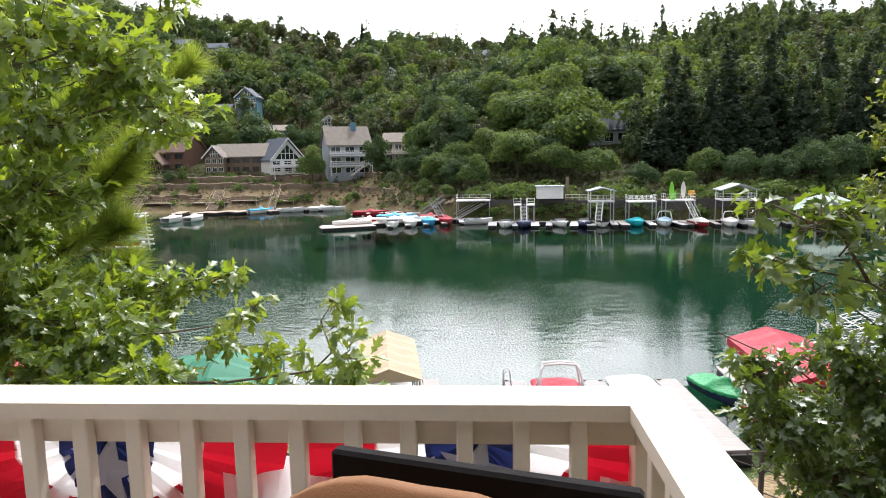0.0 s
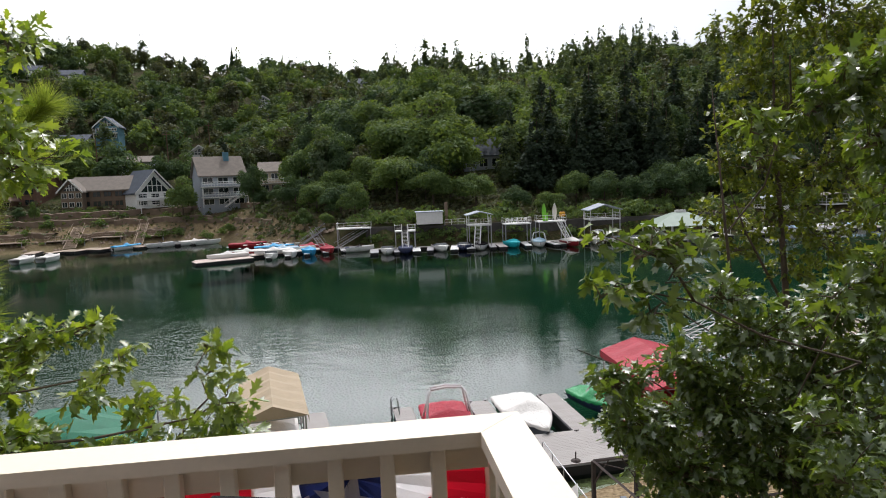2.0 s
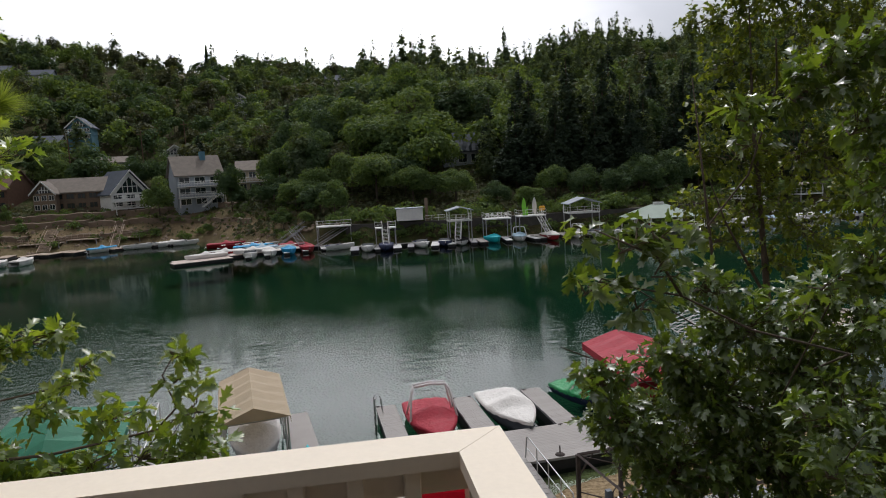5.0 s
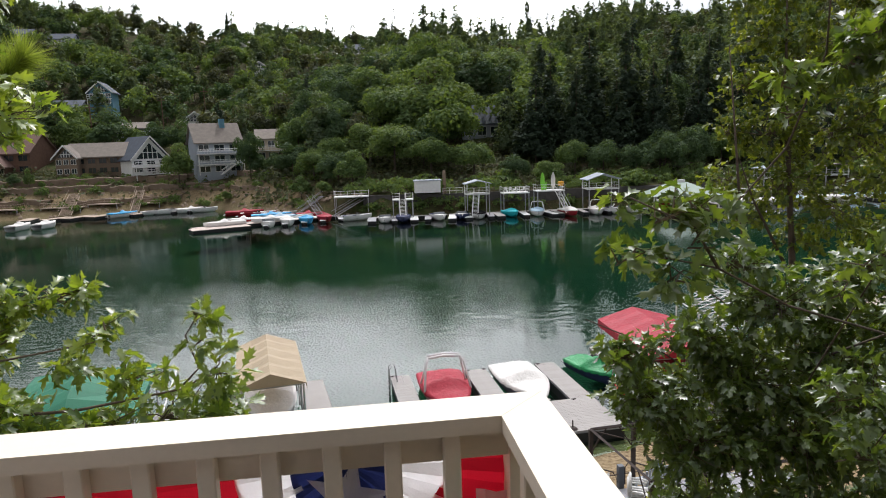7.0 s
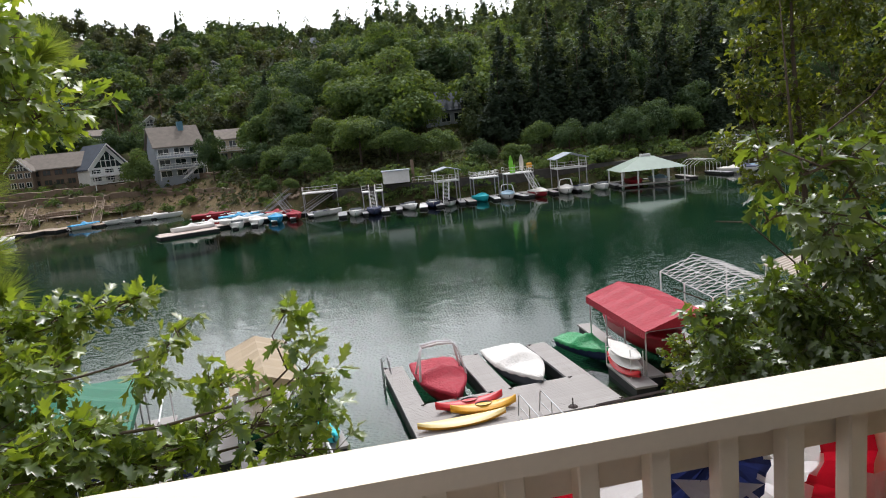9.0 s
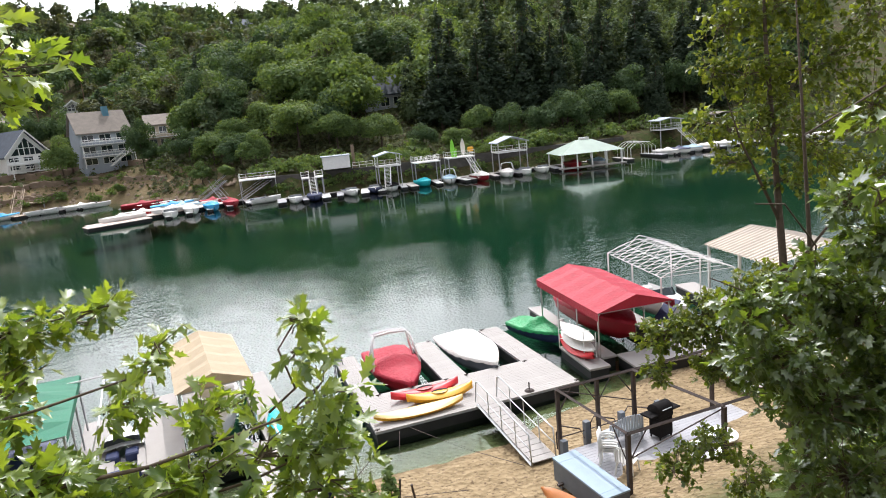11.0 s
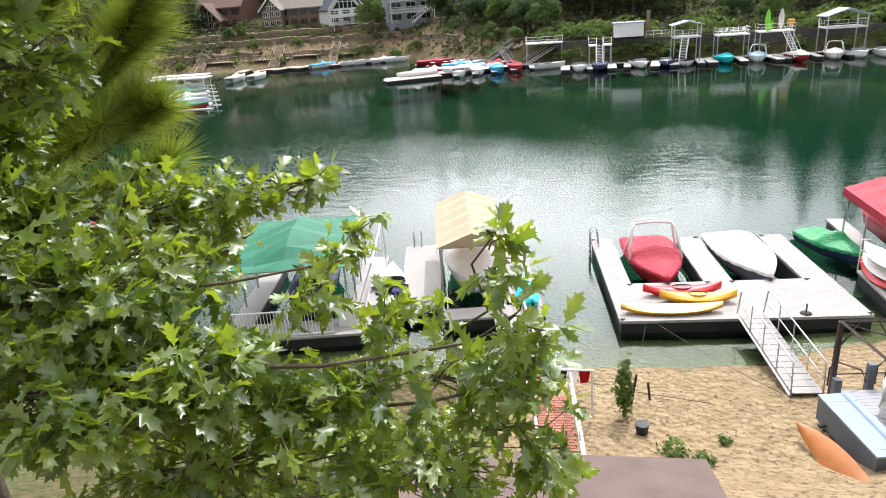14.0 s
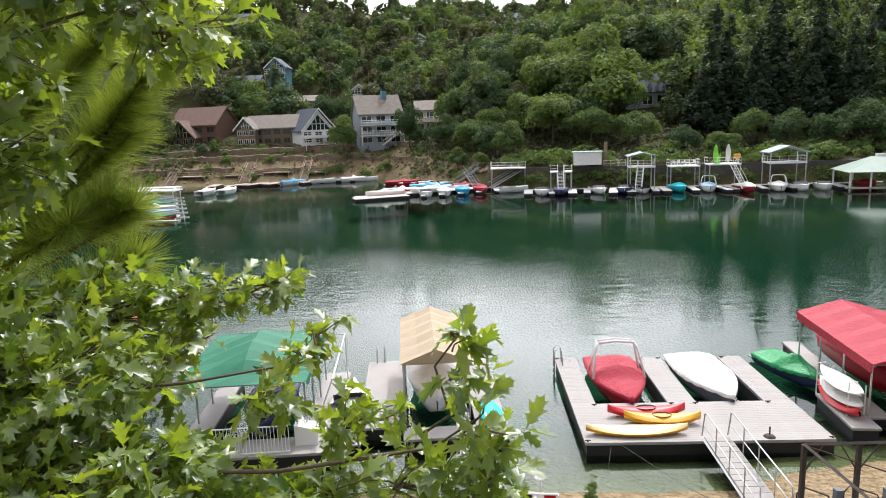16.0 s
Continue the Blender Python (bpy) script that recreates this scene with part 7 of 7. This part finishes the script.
def conifer_crown(rng, n, size, width=0.17, bare=0.10):
    """Clumps along drooping boughs of uneven length; one unit high."""
    k = 120
    u = 0.96 * (1 - np.sqrt(rng.uniform(0.0, 1, k)))
    az = rng.uniform(0, 2 * np.pi, k)
    long = width * (0.035 + 1.0 * np.minimum(1.0, 1.15 * (1 - u))) * rng.uniform(0.72, 1.15, k) * (0.92 + 0.14 * np.sin(az + rng.uniform(0, 6)))
    w = long * (1.0 + 0.3 * u)
    which = rng.choice(k, n, p=w / w.sum())
    t = rng.uniform(0.0, 1.0, n) ** 0.6
    a, r = az[which] + rng.normal(size=n) * 0.22 * t, long[which] * t
    z = bare + (1 - bare) * u[which] - 0.30 * r + 0.25 * r * t + rng.normal(size=n) * 0.02
    loc = np.stack([r * np.cos(a), r * np.sin(a), z], 1) + rng.normal(size=(n, 3)) * 0.007
    nrm = np.stack([np.cos(a) * 0.6, np.sin(a) * 0.6, np.full(n, 0.8)], 1) + rng.normal(size=(n, 3)) * 0.5
    return loc, frames_from(nrm, rng, size * rng.uniform(0.6, 1.3, n))


def build_far_trees():
    rng = np.random.default_rng(21)
    near_b = [scatter("crown", CLUMP, CLUMP_T, *broad_crown(rng, 8600, 0.029)[::-1], FOL_MID) for _ in range(3)]
    near_l = [scatter("crown", CLUMP, CLUMP_T, *broad_crown(rng, 8600, 0.029)[::-1], FOL_LIGHT) for _ in range(3)]
    near_c = [scatter("crown", CLUMP, CLUMP_T, *conifer_crown(rng, 4200, 0.033)[::-1], FOL_DARK) for _ in range(3)]
    near_f = [scatter("crown", CLUMP, CLUMP_T, *conifer_crown(rng, 8200, 0.022, 0.16)[::-1], FOL_FIR) for _ in range(4)]
    trunk_b = mesh_of("trunk", tube([(0, 0, -0.06), (0.01, 0, 0.25), (-0.01, 0.01, 0.55)], 0.022, 6, r2=0.008), BARK)
    trunk_c = mesh_of("trunk", tube([(0, 0, -0.05), (0, 0, 0.5), (0, 0, 0.97)], 0.014, 6, r2=0.001), BARK)

    def tree(x, y, h, kind, label, spread=1.0):
        z = float(ground_z(x, y))
        crowns, trunk, name = {"b": (near_b, trunk_b, "broadleaf_tree"), "l": (near_l, trunk_b, "broadleaf_tree"), "c": (near_c, trunk_c, "conifer_tree"), "f": (near_f, trunk_c, "conifer_tree")}[kind]
        t = thing(name, pose(x, y, z - 0.1, 0, 0, rng.uniform(0, 360)) @ Matrix.Diagonal((h * spread, h * spread, h, 1)), label, "tree", "trees of the far shore")
        share("trunk", trunk, t)
        share("crown", crowns[rng.integers(0, len(crowns))], t, pose(0, 0, 0 if kind in "cf" else -0.10))

    placed = []
    # named trees: the big light oaks in the middle, trees between the houses, the dark firs
    for x, y, h, k, s in ((-46.5, 155, 10.5, "l", 0.9), (-30.2, 153, 12.5, "b", 0.62), (-19.0, 151, 14, "l", 0.9), (-13.5, 150, 15, "l", 0.9), (-10, 146, 14, "b", 1.0), (-3, 138, 11, "l", 1.1), (2, 132, 12, "l", 1.1), (4, 150, 18, "l", 1.1), (13, 150, 20, "l", 1.15), (9, 128, 10, "l", 1.1), (17, 126, 9, "l", 1.1), (-6, 124, 7.5, "l", 1.1),
                          (-1, 168, 18, "l", 1.2), (12, 176, 20, "l", 1.2), (22, 184, 20, "l", 1.2), (-10, 176, 17, "b", 1.1), (34, 190, 20, "l", 1.2), (28, 172, 18, "b", 1.1), (36, 124, 9, "l", 1.0), (41, 122, 8, "b", 1.1), (30, 120, 5, "l", 1.3), (47, 121, 8, "b", 1.1), (24, 121, 6, "b", 1.2), (53, 122, 9, "b", 1.1), (59, 124, 10, "b", 1.0), (66, 126, 9, "l", 1.0),
                          (-80, 151, 3.5, "b", 1.0), (-19, 140, 8, "b", 1.1), (-14, 133, 8, "l", 1.1), (-9, 128, 7, "b", 1.2), (-23, 148, 6, "b", 1.2), (-16, 127, 4.5, "l", 1.2), (-10, 137, 9, "l", 1.1), (-28, 152, 5, "b", 1.2), (-76.5, 150, 5, "l", 0.6), (-103, 150, 10, "b", 1.0), (-110, 146, 9, "b", 1.0), (-60, 170, 9, "b", 1.0), (-46, 172, 12, "b", 1.0), (-78, 176, 11, "l", 1.0), (-17, 162, 15, "b", 0.9), (-12, 164, 17, "b", 1.0), (-11.5, 122.5, 4, "l", 1.0), (-35, 148, 3.5, "l", 1.0), (-74, 150, 3, "l", 0.7), (-57, 178, 11, "b", 1.0), (-64, 178, 10, "l", 1.0)):
        tree(x, y, h, k, "round-crowned broadleaf tree with bright green foliage" if k == "l" else "broadleaf tree with mid-green foliage", s)
        placed.append((x, y))
    for x, y, h in ((31, 134, 26), (35, 138, 30), (39, 133, 27), (43, 137, 31), (47, 132, 26), (51, 138, 32), (55, 133, 27), (60, 138, 30), (65, 134, 26), (70, 140, 30), (76, 136, 27), (82, 142, 30), (89, 138, 27), (96, 140, 28), (104, 136, 28), (46, 147, 32), (57, 150, 32), (68, 152, 31), (79, 154, 31), (36, 150, 29), (28, 146, 25), (112, 130, 26), (-18, 166, 20), (-43, 182, 16), (88, 126, 20), (74, 125, 17), (90, 155, 30), (102, 152, 30)):
        tree(x, y, h * float(rng.uniform(0.66, 0.92)), "f", "tall dark fir with dense drooping branches", float(rng.uniform(1.05, 1.5)))
        placed.append((x, y))
    for x, y, h in ((54, 127, 9), (72, 131, 12), (85, 132, 14), (98, 132, 14), (64, 146, 18), (83, 148, 20)):
        tree(x, y, h, "b", "broadleaf tree in front of the firs", float(rng.uniform(0.75, 1.05)))
        placed.append((x, y))
    for x, y, h in ((-70, 326, 19), (70.5, 322, 34), (104, 326, 17), (124, 324, 18), (-158, 322, 14), (-56, 327, 12), (58, 325, 17), (47, 326, 16)):
        z = float(ground_z(x, y))
        tree(x, y, h, "c", "lone tall conifer on the crest", 0.75)

    # the woods: thousands of trees as one mass
    pts = []
    for _ in range(26000):
        y = rng.uniform(118, 352)
        x = rng.uniform(-0.98 * y, 0.90 * y)
        d = y - float(far_shore(x))
        if d < 22 or x < -330:
            continue
        ok = True
        for hx, hy, hw, hd, htop in HOUSES:
            if abs(x - hx) < hw * 0.5 + 4 and hy - 3 < y < hy + hd + 4:
                ok = False
            s = y / hy
            if ok and hy - (34 if hy < 190 else 14) < y < hy and abs(x - hx * s) < hw * (0.42 if hy < 190 else 0.3):
                ok = False
        if not ok or any((x - a) ** 2 + (y - b) ** 2 < 20 for a, b in pts[-1800:]) or any((x - a) ** 2 + (y - b) ** 2 < 14 for a, b in placed):
            continue
        pts.append((x, y))
        if len(pts) >= 1380:
            break
    bank = {"woods_broadleaf": (FOL_MID, [], []), "woods_light": (FOL_LIGHT, [], []), "woods_conifer": (FOL_DARK, [], []), "woods_olive": (FOL_OLIVE, [], [])}
    tpl_b = [broad_crown(rng, 880, 0.067) for _ in range(6)]
    tpl_c = [conifer_crown(rng, 850, 0.041, 0.17) for _ in range(5)]
    fine_b = [broad_crown(rng, 2300, 0.042) for _ in range(4)]
    fine_c = [conifer_crown(rng, 2000, 0.026, 0.17) for _ in range(4)]
    trunks = bmesh.new()
    for x, y in pts:
        z = float(ground_z(x, y))
        f = 0.5 + 0.5 * math.sin(x * 0.045 + 1.0) * math.sin(y * 0.05 + x * 0.02)
        crest = y > 285
        firs = (0.40 if x < 0 else 0.58) if crest else 0.32
        if x > 26 and y < 205:
            firs = 0.8
        roll = rng.uniform()
        if roll < firs:
            h = rng.uniform(11, 22) * (1.15 if x > 20 else 0.9)
            loc, mt = fine_c[rng.integers(0, 4)] if y < 185 else tpl_c[rng.integers(0, 5)]
            key, sx = "woods_conifer", h * rng.uniform(1.0, 1.4)
        else:
            h = rng.uniform(7.5, 13) * (1.25 if -20 < x < 60 and y < 240 else 1.0)
            loc, mt = fine_b[rng.integers(0, 4)] if y < 185 else tpl_b[rng.integers(0, 6)]
            key = "woods_olive" if rng.uniform() < 0.25 else ("woods_light" if rng.uniform() < 0.25 + 0.5 * f * (1 if x > -30 else 0.6) else "woods_broadleaf")
            sx = h * rng.uniform(0.95, 1.3)
        a = rng.uniform(0, 6.28)
        R = np.array([[math.cos(a), -math.sin(a), 0], [math.sin(a), math.cos(a), 0], [0, 0, 1]])
        S = np.diag([sx, sx, h])
        bank[key][1].append(loc @ S @ R.T + np.array([x, y, z]))
        bank[key][2].append(R @ (mt * np.array([sx, sx, (sx + h) / 2])[None, :, None]))
        tube([(x, y, z - 0.5), (x, y, z + h * 0.55)], 0.16, 4, trunks, 0.07)
    for key, (material, locs, mats) in bank.items():
        ob = new(key, scatter(key, CLUMP, CLUMP_T, np.concatenate(mats), np.concatenate(locs), material))
        tagged(ob, {"woods_broadleaf": "dense broadleaf woods on the hillside", "woods_light": "bright green oak woods on the hillside", "woods_conifer": "dark conifers on the hillside and crest", "woods_olive": "olive-brown oak woods on the hillside"}[key], "woods", kind="stuff")
    tagged(new("woods_trunks", mesh_of("woods_trunks", trunks, BARK)), "trunks of the hillside woods", "woods", kind="stuff")
    # boulders on the bank
    n = 420
    x = rng.uniform(-92, -4, n)
    d = np.where(x < -28, rng.uniform(0.2, 13, n), rng.uniform(0.2, 7, n))
    y = far_shore(x) + d
    rock = [(math.cos(a) * (0.5 if k % 2 else 0.42), math.sin(a) * 0.45, 0) for k, a in enumerate([q * 1.047 for q in range(6)])] + [(0.25, 0.12, 0.42), (-0.22, 0.2, 0.36), (-0.05, -0.26, 0.45)]
    rt = [(0, 1, 6), (1, 7, 6), (1, 2, 7), (2, 3, 7), (3, 8, 7), (3, 4, 8), (4, 5, 8), (5, 0, 8), (0, 6, 8), (6, 7, 8)]
    ob = new("boulders", scatter("boulders", rock, rt, frames_from(np.tile([0, 0, 1.0], (n, 1)) + rng.normal(size=(n, 3)) * 0.15, rng, rng.uniform(0.3, 1.2, n)), np.stack([x, y, ground_z(x, y) - 0.1], 1), STONE))
    tagged(ob, "brown boulders scattered on the bank", "boulders", kind="stuff")
    # shrubs between the terraces
    locs, mats = [], []
    for q in range(20, 340):
        x = rng.uniform(-96, -12) if q < 150 else rng.uniform(-6, 100)
        d = rng.uniform(1.5, 19) if q < 150 else (rng.uniform(3.0, 10) if q < 270 else rng.uniform(1.2, 2.2))
        if 5.0 < d < 9.0 and -76 < x < -12:
            continue
        h = rng.uniform(0.8, 2.6) if q < 150 or q >= 270 else rng.uniform(1.2, 4.2)
        loc, mt = tpl_b[rng.integers(0, 6)]
        y = float(far_shore(x)) + d
        locs.append(loc[::3] * h * np.array([1.5, 1.5, 1.0]) + np.array([x, y, float(ground_z(x, y)) - 0.25 * h]))
        mats.append(mt[::3] * h * 1.7)
    ob = new("bank_shrubs", scatter("bank_shrubs", CLUMP, CLUMP_T, np.concatenate(mats), np.concatenate(locs), FOL_LIGHT))
    tagged(ob, "green shrubs between the terraces of the bank", "shrubs", kind="stuff")
    # undergrowth along the bank
    n = 30000
    x = rng.uniform(-110, 115, n)
    d = np.where(x < -15, rng.uniform(3, 26, n), rng.uniform(4.5, 40, n))
    keep = rng.uniform(size=n) < (0.35 + 0.65 * (np.sin(x * 0.7) * np.sin(d * 0.6 + x * 0.3) > -0.1)) * np.where((x < -28) & (x > -80) & (d < 20), 0.22, 1)
    x, d = x[keep], d[keep]
    y = far_shore(x) + d
    loc = np.stack([x, y, ground_z(x, y) + rng.uniform(0, 1.0, len(x)) ** 2 * 1.6], 1)
    nrm = rng.normal(size=(len(x), 3)) * 0.6 + np.array([0, -0.4, 0.8])
    ob = new("undergrowth", scatter("undergrowth", CLUMP, CLUMP_T, frames_from(nrm, rng, rng.uniform(0.35, 0.9, len(x))), loc, FOL_OLIVE))
    tagged(ob, "low green and brown undergrowth along the bank", "undergrowth", kind="stuff")


build_far_trees()
